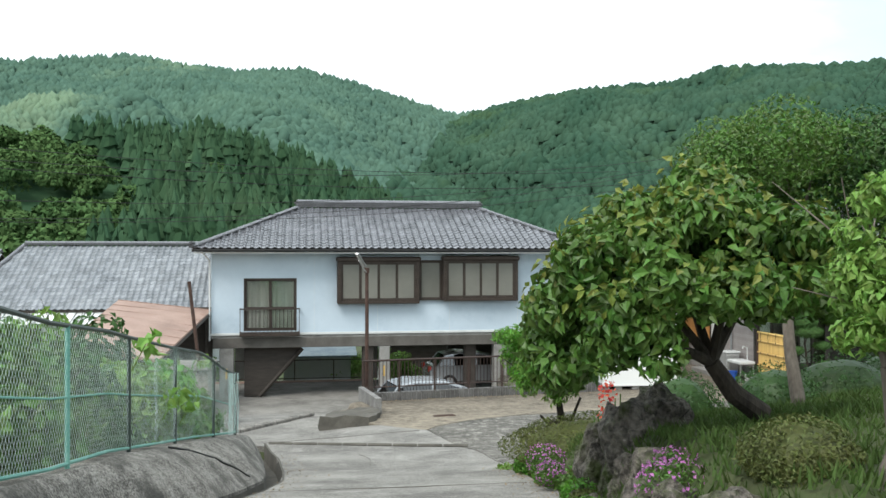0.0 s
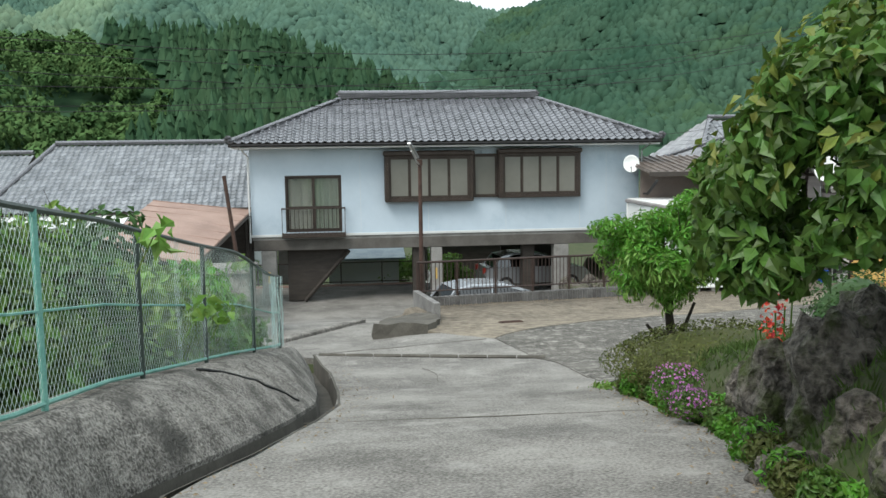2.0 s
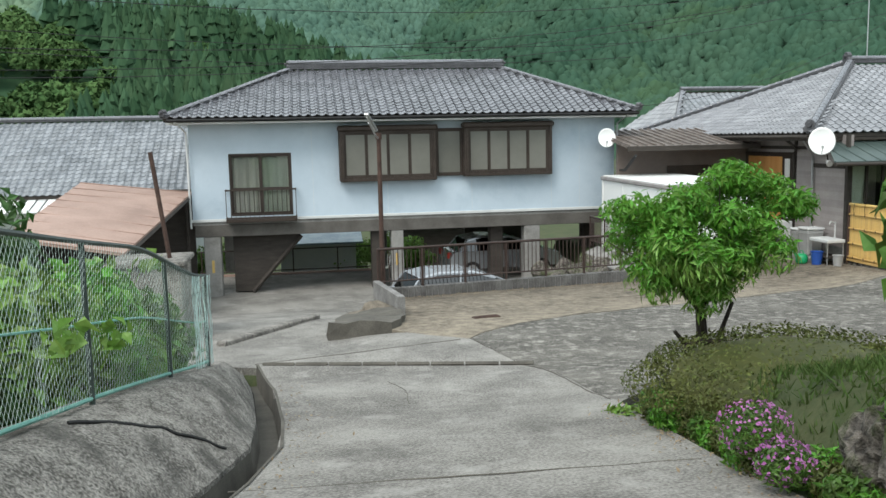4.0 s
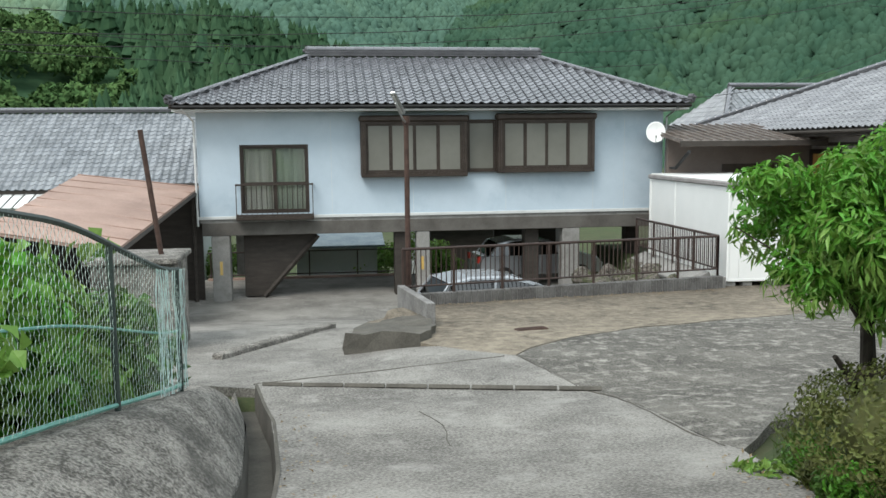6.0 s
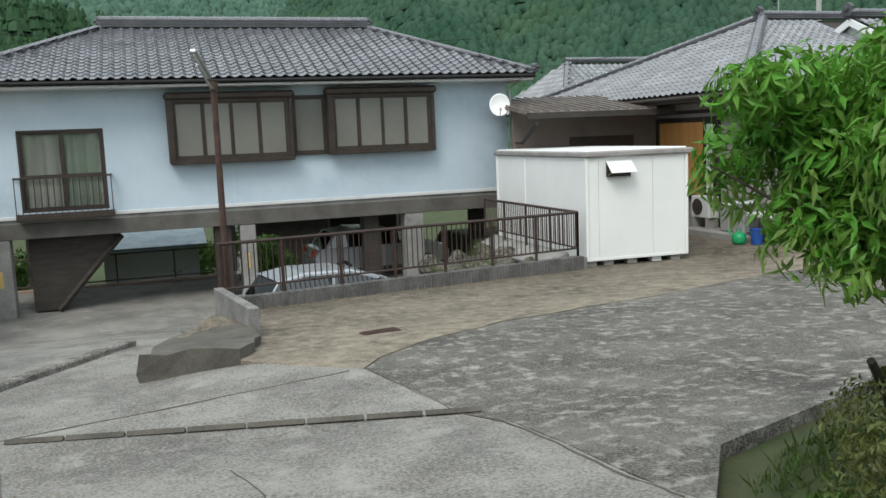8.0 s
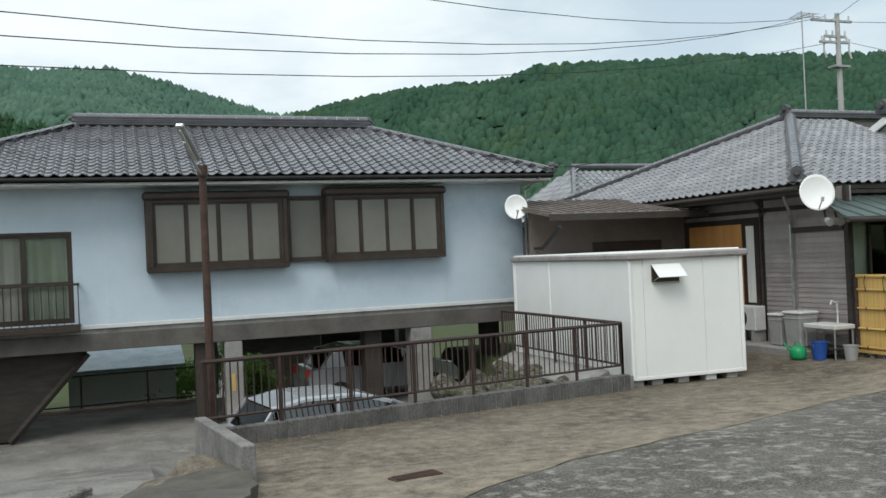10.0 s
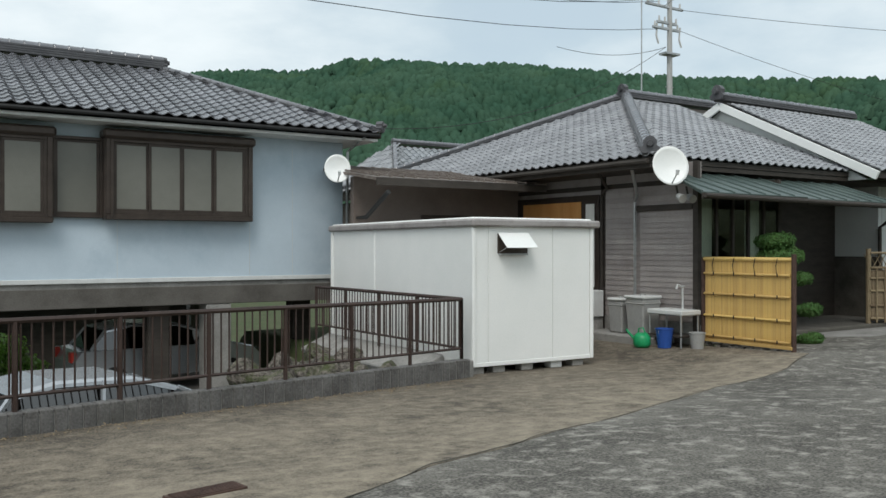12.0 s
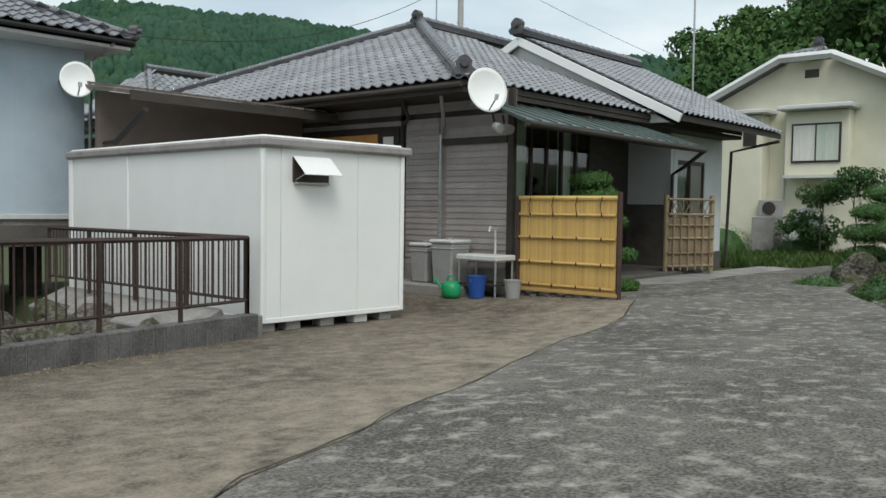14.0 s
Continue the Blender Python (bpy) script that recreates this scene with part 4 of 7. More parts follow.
        for xx in (a - 0.02, b - 0.16):
            box(bm, (xx, yf + 0.06, c + 0.02), (xx + 0.18, HY0 - 0.004, d - 0.02), 0.03)
        part("bay_frame", bm, "bronze", bay)
        cur = ["curtain"] * 4
        s = sliding_window(h, a + 0.1, b - 0.1, c + 0.1, d - 0.14, yf + 0.03, 4, cur)
        part("shutter_post", B((a + 0.08, yf - 0.02, c + 0.05), (a + 0.13, yf - 0.002, d - 0.15)), "bronze", bay)
    sliding_window(h, mid[0], mid[1], mid[2], mid[3], HY0 - 0.13, 1, ["curtain"])
    # stair under the floor
    st = thing("outside_stair", "dark timber stair box under the house", "stair", (0, 0, 0))
    bm = bmesh.new()
    vs = [(-7.9, 29.6, -4.0), (-7.35, 29.6, -4.0), (-5.7, 29.6, -2.2), (-5.7, 29.6, -1.96), (-7.9, 29.6, -1.96)]
    lo = [bm.verts.new(v) for v in vs]
    hi = [bm.verts.new((x, 31.2, z)) for x, y, z in vs]
    bm.faces.new(lo)
    bm.faces.new(hi[::-1])
    for i in range(5):
        bm.faces.new((lo[i], hi[i], hi[(i + 1) % 5], lo[(i + 1) % 5]))
    part("stair_side", bm, "dark", st)
    part("stringer", T([(-7.3, 29.5, -4.0), (-5.65, 29.5, -2.15)], 0.08, 4), "dark", st)


def shed():
    s = thing("storage_shed", "white steel prefabricated storage shed on concrete blocks", "shed", (4.2, 22.33, -2.82), -2.6)
    w, d, hh = 2.49, 5.75, 2.30
    part("base_frame", B((-0.01, -0.01, 0), (w + 0.01, d + 0.01, 0.07), 0.008), "white", s)
    # front: panels with shadow gaps
    for i, (a, b) in enumerate(((0.05, 0.29), (0.294, 1.62), (1.624, w - 0.05))):
        part("panel", B((a, 0.0, 0.07), (b - 0.004, 0.04, hh), 0.004), "white", s)
    for a, b in ((0.06, 3.62), (3.67, d - 0.09)):
        part("panel", B((0.0, a, 0.07), (0.04, b, hh), 0.004), "white", s)
        part("panel", B((w - 0.04, a, 0.07), (w, b, hh), 0.004), "white", s)
        part("panel_post", B((-0.02, b + 0.004, 0.07), (0.05, b + 0.046, hh), 0.01), "white", s)
    part("panel", B((0.05, d - 0.04, 0.07), (w - 0.05, d, hh), 0.004), "white", s)
    for x in (-0.03, w - 0.045):
        for y in (-0.03, d - 0.045):
            part("corner_post", B((x, y, 0.0), (x + 0.075, y + 0.075, hh), 0.018), "white", s)
    part("roof", B((-0.07, -0.09, hh), (w + 0.14, d + 0.07, hh + 0.13), 0.03), "shedroof", s)
    part("roof_sheet", B((0.0, 0.0, hh + 0.1), (w, d, hh + 0.16), 0.02), "white", s)
    v = part("vent_window", B((0.47, -0.03, 1.86), (1.07, 0.015, 2.20), 0.006), "bronze", s)
    m = pose(0.0, -0.03, 2.20, -48, 0, 0)
    part("vent_flap", B((0.46, -0.008, -0.37), (1.08, 0.008, 0.0), 0.005, m), "white", v)
    part("stay", T([(0.5, -0.02, 1.88), (0.5, -0.25, 1.97)], 0.006, 5), "metal", v)
    part("sill", B((0.49, -0.07, 1.83), (1.05, -0.002, 1.86), 0.004), "metal", v)
    for x in (0.0, 0.42, 1.0, 1.62, 2.1):
        for y in (0.05, d - 0.25):
            part("foot_block", B((x, y, -0.12), (x + 0.24, y + 0.2, 0.0), 0.008), "conc" if x != 1.62 else "trimw", s)


def dish(name_at, face, s=0.36):
    o = thing("satellite_dish", "white satellite dish on a bracket", "satellite dish", name_at)
    q = Vector(face).to_track_quat("Z", "Y").to_matrix().to_4x4()
    bm = lathe([(0.02, 0.0), (s * 0.5, 0.02), (s * 0.85, 0.07), (s, 0.10), (s, 0.115), (s * 0.85, 0.085), (s * 0.5, 0.035), (0.02, 0.015)], 28)
    bmesh.ops.transform(bm, matrix=q @ Matrix.Diagonal((1, 1.12, 1, 1)), verts=bm.verts)
    part("reflector", bm, "white", o, smooth=True)
    part("feed_arm", T([q @ Vector((0, -s, 0.1)), q @ Vector((0, -s * 0.75, 0.42))], 0.014, 6), "metal", o)
    part("feed_horn", T([q @ Vector((0, -s * 0.82, 0.40)), q @ Vector((0, -s * 0.6, 0.46))], 0.035, 8), "trimw", o)
    part("bracket", T([q @ Vector((0, 0, -0.01)), q @ Vector((0, 0, -0.16)), q @ Vector((0, 0, -0.18)) + Vector((0.06, 0.25, -0.12))], 0.024, 6), "metal", o)


# ---- the bungalow ----
WX, WY, PY = 9.62, 22.4, 23.3


def bungalow():
    h = thing("bungalow", "single-storey house with grey tiled roofs and brown-grey lapped cladding", "house", (0, 0, 0))
    z0, z1 = -2.95, 0.85
    # west wall of lapped boards, a piece each
    part("wall", B((WX + 0.02, WY + 0.02, z0), (WX + 0.2, 35, z1)), "clad", h)
    part("wall", B((WX + 0.2, PY + 0.02, z0), (11.2, PY + 0.2, z1)), "clad", h)
    part("wall", B((12.32, WY + 0.06, z0), (12.42, PY + 1.2, 0.6)), "dark", h)
    part("step_wall", B((WX + 0.2, WY + 0.03, z0), (12.32, WY + 0.12, -2.2)), "dark", h)
    n = 26
    for i in range(n):
        z = -2.35 + i * (2.9 / n)
        t = 2.9 / n
        for a, b in ((WY, 23.87), (24.07, 24.92)):
            bm = bmesh.new()
            vs = [bm.verts.new(p) for p in ((WX - 0.012, a, z), (WX - 0.012, b, z), (WX + 0.004, b, z + t), (WX + 0.004, a, z + t), (WX + 0.02, a, z), (WX + 0.02, b, z), (WX + 0.02, b, z + t), (WX + 0.02, a, z + t))]
            for f in ((0, 1, 2, 3), (4, 5, 6, 7), (0, 1, 5, 4), (2, 3, 7, 6), (0, 3, 7, 4), (1, 2, 6, 5)):
                bm.faces.new([vs[k] for k in f])
            part("board", bm, "clad", h)
    part("foundation", B((WX - 0.02, WY - 0.02, z0 - 0.1), (11.2, 35, -2.36), 0.01), "conc", h)
    for y in (WY - 0.02, 24.98, 28.4):
        part("corner_board", B((WX - 0.03, y - 0.06, z0), (WX + 0.05, y + 0.06, z1)), "dark", h)
    part("eave_board", B((WX - 0.03, WY, 0.42), (WX + 0.0, 35, 0.52)), "dark", h)
    part("lintel", B((WX - 0.05, WY + 0.05, -0.1), (WX - 0.013, 23.98, 0.02), 0.006), "dark", h)
    # window with an orange board
    part("window_frame", B((WX - 0.05, 25.1, -1.95), (WX + 0.01, 28.0, 0.32), 0.01), "bronze", h)
    part("board_panel", B((WX - 0.075, 25.65, -1.82), (WX - 0.052, 27.75, 0.18), 0.004), "orange", h, "orange-brown plywood board over the window")
    part("pane", B((WX - 0.062, 25.22, -1.75), (WX - 0.052, 25.5, 0.12)), "curtain2", h)
    part("wall", B((WX - 0.01, 28.5, z0), (WX + 0.018, 35, z1)), "brownwall", h)
    # main hip roof
    ez, ex0, ey0 = 0.90, 8.62, 22.66
    ax, ay, az = 13.5, 28.15, 3.24
    ey1, ex1 = 36.0, 20.5
    deck(h, [(ex0, ey1, ez), (ex0, ey0, ez), (ax, ay, az)])
    deck(h, [(ex0, ey0, ez), (ex1, ey0, ez), (ex1, ay, az), (ax, ay, az)])
    deck(h, [(ex1, ey1, ez), (ex0, ey1, ez), (ax, ay, az), (ex1, ay, az)])
    part("soffit", B((ex0 + 0.02, ey0 + 0.02, ez - 0.2), (ex1, ey1, ez - 0.11)), "dark", h)
    me = tile_mesh("roof_tile", "tile_silver")
    v = Vector((ax - ex0, 0, az - ez))
    tiled_slope(h, (ex0 - 0.02, ey1, ez + 0.01), (0, -1, 0), v, ey1 - ey0, v.length, ey1 - ay, ay - ey0, "tile_silver", 150, 5, me)
    v = Vector((0, ay - ey0, az - ez))
    tiled_slope(h, (ex0, ey0 - 0.02, ez + 0.01), (1, 0, 0), v, 6.9, v.length, ax - ex0, 0.3, "tile_silver", 150, 6, me)
    ridge_line(h, (ex0, ey0, ez), (ax, ay, az), 0.10, 0.06, 2)
    ridge_line(h, (ex0, ey1, ez), (ax, ay, az), 0.10, 0.06, 2)
    ridge_line(h, (ax - 0.1, ay, az), (ex1, ay, az), 0.11, 0.06, 3)
    ridge_end(h, (ex0 - 0.02, ey0 - 0.02, ez + 0.18), 0.2, (-1, -1, 0))
    ridge_end(h, (ax - 0.15, ay, az + 0.2), 0.2, (-1, 0, 0))
    # higher gable over the entrance side
    gx, gy, gz, fy, fz = 15.26, 26.27, 3.04, 21.9, 0.87
    x1 = 21.3
    deck(h, [(gx - 0.1, fy, fz), (x1, fy, fz), (x1, gy, gz), (gx - 0.1, gy, gz)], 0.14)
    deck(h, [(x1, 2 * gy - fy, fz), (gx - 0.1, 2 * gy - fy, fz), (gx - 0.1, gy, gz), (x1, gy, gz)], 0.14)
    v = Vector((0, gy - fy, gz - fz))
    tiled_slope(h, (gx - 0.12, fy - 0.02, fz + 0.01), (1, 0, 0), v, x1 - gx, v.length, 0, 0, "tile_silver", 0, 7, me)
    ridge_line(h, (gx - 0.2, gy, gz), (x1, gy, gz), 0.11, 0.06, 3)
    ridge_end(h, (gx - 0.24, gy, gz + 0.2), 0.24, (-1, 0, 0))
    for s in (1, -1):
        bm = bmesh.new()
        a, b = Vector((gx - 0.16, gy, gz - 0.08)), Vector((gx - 0.16, gy - s * (gy - fy + 0.05), fz - 0.08))
        m = Matrix.Translation(a) @ (b - a).to_track_quat("Y", "Z").to_matrix().to_4x4()
        box(bm, (-0.04, 0, -0.12), (0.03, (b - a).length, 0.08), 0.008, m)
        part("barge_board", bm, "white", h)
    bm = bmesh.new()
    ends = [[bm.verts.new((x, y, z)) for y, z in ((fy + 0.3, fz - 0.15), (gy, gz - 0.16), (2 * gy - fy - 0.3, fz - 0.15))] for x in (gx, gx + 0.1)]
    bm.faces.new(ends[0])
    bm.faces.new(ends[1][::-1])
    for k in range(3):
        bm.faces.new((ends[0][k], ends[1][k], ends[1][(k + 1) % 3], ends[0][(k + 1) % 3]))
    part("gable_wall", bm, "plaster", h)
    # entrance side: porch wall, glass doors, tin awning
    # porch back wall, coloured dark for the shade inside the porch
    part("wall", B((11.2, PY + 1.2, z0), (17.6, PY + 1.4, z1)), "dark", h)
    for i in range(6):
        x = 9.75 + i * 0.5
        part("door_post", B((x - 0.03, WY - 0.02, -2.4), (x + 0.03, WY + 0.05, 0.4)), "dark", h)
        if i < 5:
            g = part("pane", B((x + 0.03, WY + 0.01, -2.2), (x + 0.47, WY + 0.018, 0.35)), "glass", h)
            g.visible_shadow = False
            if i in (0, 3):
                part("curtain", B((x + 0.05, WY + 0.12, -2.2), (x + 0.5, WY + 0.14, 0.35)), "curtaing", h)
    part("wall", B((17.6, PY, -1.1), (17.75, PY + 1.4, z1)), "plaster", h)
    part("stone_dado", B((17.58, PY - 0.02, z0), (17.78, PY + 1.4, -1.1), 0.01), "gutter", h)
    part("wall", wall_x(17.78, 20.7, PY, 0.18, z0, z1 + 0.1, [(18.0, 19.6, -1.7, 0.05)]), "plaster", h)
    part("wall", B((20.52, PY + 0.18, z0), (20.7, 30, z1 + 0.1)), "plaster", h)
    part("plinth", B((17.79, PY - 0.03, z0), (20.73, PY - 0.003, -2.35), 0.006), "gutter", h)
    sliding_window(h, 18.0, 19.6, -1.7, 0.05, PY + 0.02, 2, ["curtaing", "curtain"])
    a = thing("tin_awning", "", "")
    a.parent = h
    tagged(a, "green painted standing-seam tin awning")
    for k, (x0, x1) in enumerate(((8.5, 11.6), (11.62, 14.95))):
        dz = -0.03 * k
        deck(a, [(x0, 21.3, 0.15 + dz), (x1, 21.3, 0.15 + dz), (x1, 22.8, 0.66 + dz), (x0 + 0.75 * (1 - k), 22.8, 0.66 + dz)], 0.05, "green_roof", "sheet")
        for i in range(int((x1 - x0) / 0.45) + 1):
            x = x0 + 0.02 + i * 0.45
            part("seam", T([(x, 21.3, 0.16 + dz), (x + (0.7 if k == 0 and i == 0 else 0), 22.8, 0.67 + dz)], 0.018, 4), "green_roof", a)
        part("fascia", B((x0, 21.27, 0.02 + dz), (x1, 21.30, 0.13 + dz)), "dark", a)
    part("awning_gutter", T([(8.5, 21.22, 0.08), (15.0, 21.22, 0.03)], 0.045, 8), "dark", h)
    part("downpipe", T([(15.0, 21.25, 0.02), (16.9, 22.6, -0.2), (17.5, 23.2, -0.35), (17.5, 23.2, -2.8)], 0.045, 8), "dark", h)
    part("downpipe", T([(20.9, 21.8, 0.65), (20.85, 23.1, 0.4), (20.85, 23.2, -2.8)], 0.045, 8), "dark", h)
    part("downpipe", T([(8.75, 24.3, 0.8), (9.5, 24.75, 0.45), (9.55, 24.97, 0.3), (9.55, 24.97, -2.7)], 0.035, 8), "dark", h)
    part("downpipe", T([(8.75, 23.3, 0.8), (9.45, 23.8, 0.25), (9.55, 23.97, 0.1), (9.56, 23.97, -2.7)], 0.035, 8), "metal", h)
    part("eaves_gutter", T([(ex0 - 0.06, ey0, ez - 0.08), (ex0 - 0.06, 33, ez - 0.08)], 0.05, 8), "dark", h)
    part("porch_step", B((12.4, 22.3, -2.95), (17.5, PY + 1.2, -2.66), 0.02), "gutter", h)
    part("porch_floor", B((12.5, 21.0, -2.95), (21.2, 22.28, -2.74), 0.02), "conc", h)
    # spotlights under the corner
    sp = thing("flood_light", "twin black flood lights under the eave", "light", (8.9, 22.2, 0.12))
    for dx in (0, 0.28):
        b2 = T([(dx, 0.0, 0), (dx - 0.05, -0.16, -0.06)], 0.06, 10, 0.085)
        part("lamp_head", b2, "plastic", sp)
        part("stem", T([(dx, 0.0, 0), (dx, 0.05, 0.2)], 0.02, 6), "dark", sp)
    # wing behind and link roof
    w2 = thing("rear_wing", "rear wing with an old grey tiled roof", "house", (2.2, 0, -0.15))
    part("wall", B((8.3, 35.2, -3), (16, 41, 0.9)), "brownwall", w2)
    deck(w2, [(7.6, 34.4, 1.0), (16.5, 34.4, 1.0), (16.5, 38, 3.0), (9.6, 38, 3.0)])
    deck(w2, [(7.6, 41.6, 1.0), (7.6, 34.4, 1.0), (9.6, 38, 3.0)])
    v = Vector((0, 3.6, 2.0))
    tiled_slope(w2, (7.6, 34.4, 1.01), (1, 0, 0), v, 8.9, v.length, 2.0, 0, "tile_old", 0, 8)
    v = Vector((2.0, 0, 2.0))
    tiled_slope(w2, (7.6, 41.6, 1.01), (0, -1, 0), v, 7.2, v.length, 3.6, 3.6, "tile_old", 0, 9)
    ridge_line(w2, (9.5, 38, 3.0), (16.5, 38, 3.0), 0.1, 0.05, 2)
    ridge_line(w2, (7.6, 34.4, 1.0), (9.6, 38, 3.0), 0.08, 0.04, 1)
    lk = thing("link_passage", "covered passage with a brown sheet metal roof", "passage", (0, 0, 0))
    deck(lk, [(4.75, 26.6, 0.6), (9.3, 26.6, 0.6), (9.3, 30.2, 1.13), (4.75, 30.2, 1.13)], 0.06, "brownroof", "sheet")
    for i in range(16):
        x = 4.78 + i * 0.3
        part("batten", B((x, 26.58, 0), (x + 0.05, 26.6 + 3.64, 0.035), 0, Matrix.Translation((0, 26.6, 0.62)) @ pose(0, 0, 0, 8.37, 0, 0) @ Matrix.Translation((0, -26.6, 0))), "brownroof", lk)
    part("fascia", B((4.75, 26.55, 0.44), (9.3, 26.6, 0.6)), "dark", lk)
    part("wall", B((4.95, 28.0, -3.0), (9.84, 28.15, 0.72)), "brownwall", lk)
    part("window_frame", B((6.7, 27.95, -1.5), (8.8, 27.998, -0.1), 0.01), "bronze", lk)
    part("downpipe", T([(5.0, 26.52, 0.3), (5.05, 27.6, -0.2), (5.05, 28.2, -0.2), (5.05, 28.2, -1.5)], 0.05, 8), "black", lk)


# ---- plants ----
def leaf_cloud(centres, normals, length, width, droop=0.3, seed=0):
    """Folded pointed leaves as one point array: six corners a leaf."""
    rng = np.random.default_rng(seed)
    n = len(centres)
    nrm = normals + rng.normal(0, 0.45, (n, 3))
    nrm /= np.linalg.norm(nrm, axis=1, keepdims=True) + 1e-9
    d = rng.normal(0, 1, (n, 3)) + normals * 0.6
    d[:, 2] -= droop * 2
    d -= nrm * np.sum(d * nrm, axis=1, keepdims=True)
    d /= np.linalg.norm(d, axis=1, keepdims=True) + 1e-9
    s = np.cross(d, nrm)
    L = length * rng.uniform(0.65, 1.25, (n, 1))
    W = width * rng.uniform(0.7, 1.2, (n, 1))
    fold = nrm * W * 0.28
    P = np.stack([centres, centres + d * L * 0.4 + s * W * 0.5 + fold, centres + d * L - nrm * L * 0.12, centres + d * L * 0.4 - s * W * 0.5 + fold, centres + d * L * 0.45], axis=1)
    V = P.reshape(-1, 3)
    i = np.arange(n) * 5
    F = np.concatenate([np.stack([i, i + 1, i + 4], 1), np.stack([i + 1, i + 2, i + 4], 1), np.stack([i + 2, i + 3, i + 4], 1), np.stack([i + 3, i, i + 4], 1)])
    return V, F.tolist()


def crown_points(blobs, count, seed=0, shell=0.55):
    """Points and outward directions over a group of overlapping clumps (centre, radii)."""
    rng = np.random.default_rng(seed)
    area = np.array([r[0] * r[1] + r[1] * r[2] + r[0] * r[2] for _, r in blobs])
    pick = rng.choice(len(blobs), count, p=area / area.sum())
    d = rng.normal(0, 1, (count, 3))
    d /= np.linalg.norm(d, axis=1, keepdims=True)
    C = np.array([c for c, _ in blobs])[pick]
    R = np.array([r for _, r in blobs])[pick]
    k = shell + (1.06 - shell) * rng.random((count, 1)) ** 0.45
    P = C + d * R * k
    return P, d


def blobs_in(centre, radii, n, size, seed=0, flat=0.75):
    rng = np.random.default_rng(seed)
    out = []
    for _ in range(n):
        d = rng.normal(0, 1, 3)
        d /= np.linalg.norm(d)
        d[2] = max(d[2], -0.55)
        k = rng.uniform(0.45, 0.9)
        s = size * rng.uniform(0.7, 1.3)
        out.append((np.array(centre) + d * np.array(radii) * k, np.array([s, s, s * flat])))
    return out


def foliage(name, parent, blobs, count, length, width, material, seed=0, droop=0.3, shell=0.55, label=""):
    P, d = crown_points(blobs, count, seed, shell)
    V, F = leaf_cloud(P, d, length, width, droop, seed + 1)
    if parent is not None:
        V = V - np.array(parent.matrix_basis.translation)
    return raw(name, V, F, material, parent, label)


def limbs(parent, base, tips, r, material="bark", seed=0):
    """A tapered leaning trunk that forks into limbs."""
    rng = np.random.default_rng(seed)
    o = Vector(parent.matrix_basis.translation)
    base = Vector(base)
    fork = base.lerp(Vector(tips[0]), 0.42) + Vector((0, 0, 0.05))
    mid = base.lerp(fork, 0.5) + Vector((rng.uniform(-0.06, 0.06), rng.uniform(-0.06, 0.06), 0))
    part("trunk", T([base - o - Vector((0, 0, 0.1)), base - o + Vector((0, 0, 0.08)), mid - o, fork - o], r * 1.25, 10, r * 0.75), material, parent)
    for t in tips:
        t = Vector(t)
        a = fork.lerp(t, 0.5) + Vector((rng.uniform(-0.12, 0.12), rng.uniform(-0.12, 0.12), rng.uniform(0, 0.12)))
        part("limb", T([fork - o, a - o, t - o], r * 0.55, 7, r * 0.15), material, parent)
        for _ in range(2):
            e = t + Vector((rng.uniform(-0.5, 0.5), rng.uniform(-0.5, 0.5), rng.uniform(-0.1, 0.4)))
            part("twig", T([a - o, e - o], r * 0.2, 5, r * 0.07), material, parent)


def rock_thing(at, size, seed, rz=0.0):
    o = thing("garden_rock", "large dark mossy garden rock at the bank", "rock", at, rz, "rocks along the garden bank")
    bm = bmesh.new()
    bmesh.ops.create_icosphere(bm, subdivisions=4, radius=1)
    for v in bm.verts:
        p = v.co * 1.25 + Vector((seed * 7.1, 0, 0))
        cell = noise.voronoi(p, distance_metric="DISTANCE", exponent=2.5)[0]
        k = 0.72 + 0.5 * cell[0] + 0.26 * noise.noise(p * 2.1) + 0.12 * noise.noise(p * 5) + 0.05 * noise.noise(p * 12)
        v.co = Vector((v.co.x * size[0], v.co.y * size[1], v.co.z * size[2])) * k
    part("boulder", bm, "rock", o)
    return o


def mound(name, at, radii, count, leaf, material, label, category, seed):
    """A clipped shrub: stems inside, a dense skin of small leaves."""
    o = thing(name, label, category, at)
    base = np.array((0, 0, radii[2] * 0.25))
    blobs = [(np.array(at) + base, np.array(radii) * 0.93)] + [(np.array(at) + base + np.array((radii[0] * 0.55 * math.cos(a), radii[1] * 0.55 * math.sin(a), radii[2] * 0.18 * math.sin(3 * a + seed))), np.array(radii) * 0.52) for a in np.linspace(0, 6.0, 7)]
    foliage("leaves", o, blobs, count, leaf, leaf * 0.55, material, seed, 0.0, 0.8)
    for k in range(5):
        a = k * 1.3
        part("stem", T([(0, 0, -0.1), (radii[0] * 0.4 * math.cos(a), radii[1] * 0.4 * math.sin(a), radii[2] * 0.6)], 0.02, 5, 0.008), "bark", o)
    bm = bmesh.new()
    bmesh.ops.create_icosphere(bm, subdivisions=3, radius=1)
    for v in bm.verts:
        v.co = Vector((v.co.x * radii[0] * 0.8, v.co.y * radii[1] * 0.8, max(-0.1, v.co.z * radii[2] * 0.88 + radii[2] * 0.12))) * (1 + 0.06 * noise.noise(v.co * 3))
    part("twig_core", bm, "leaf_dark" if material != "hedge" else "hedge", o)
    return o


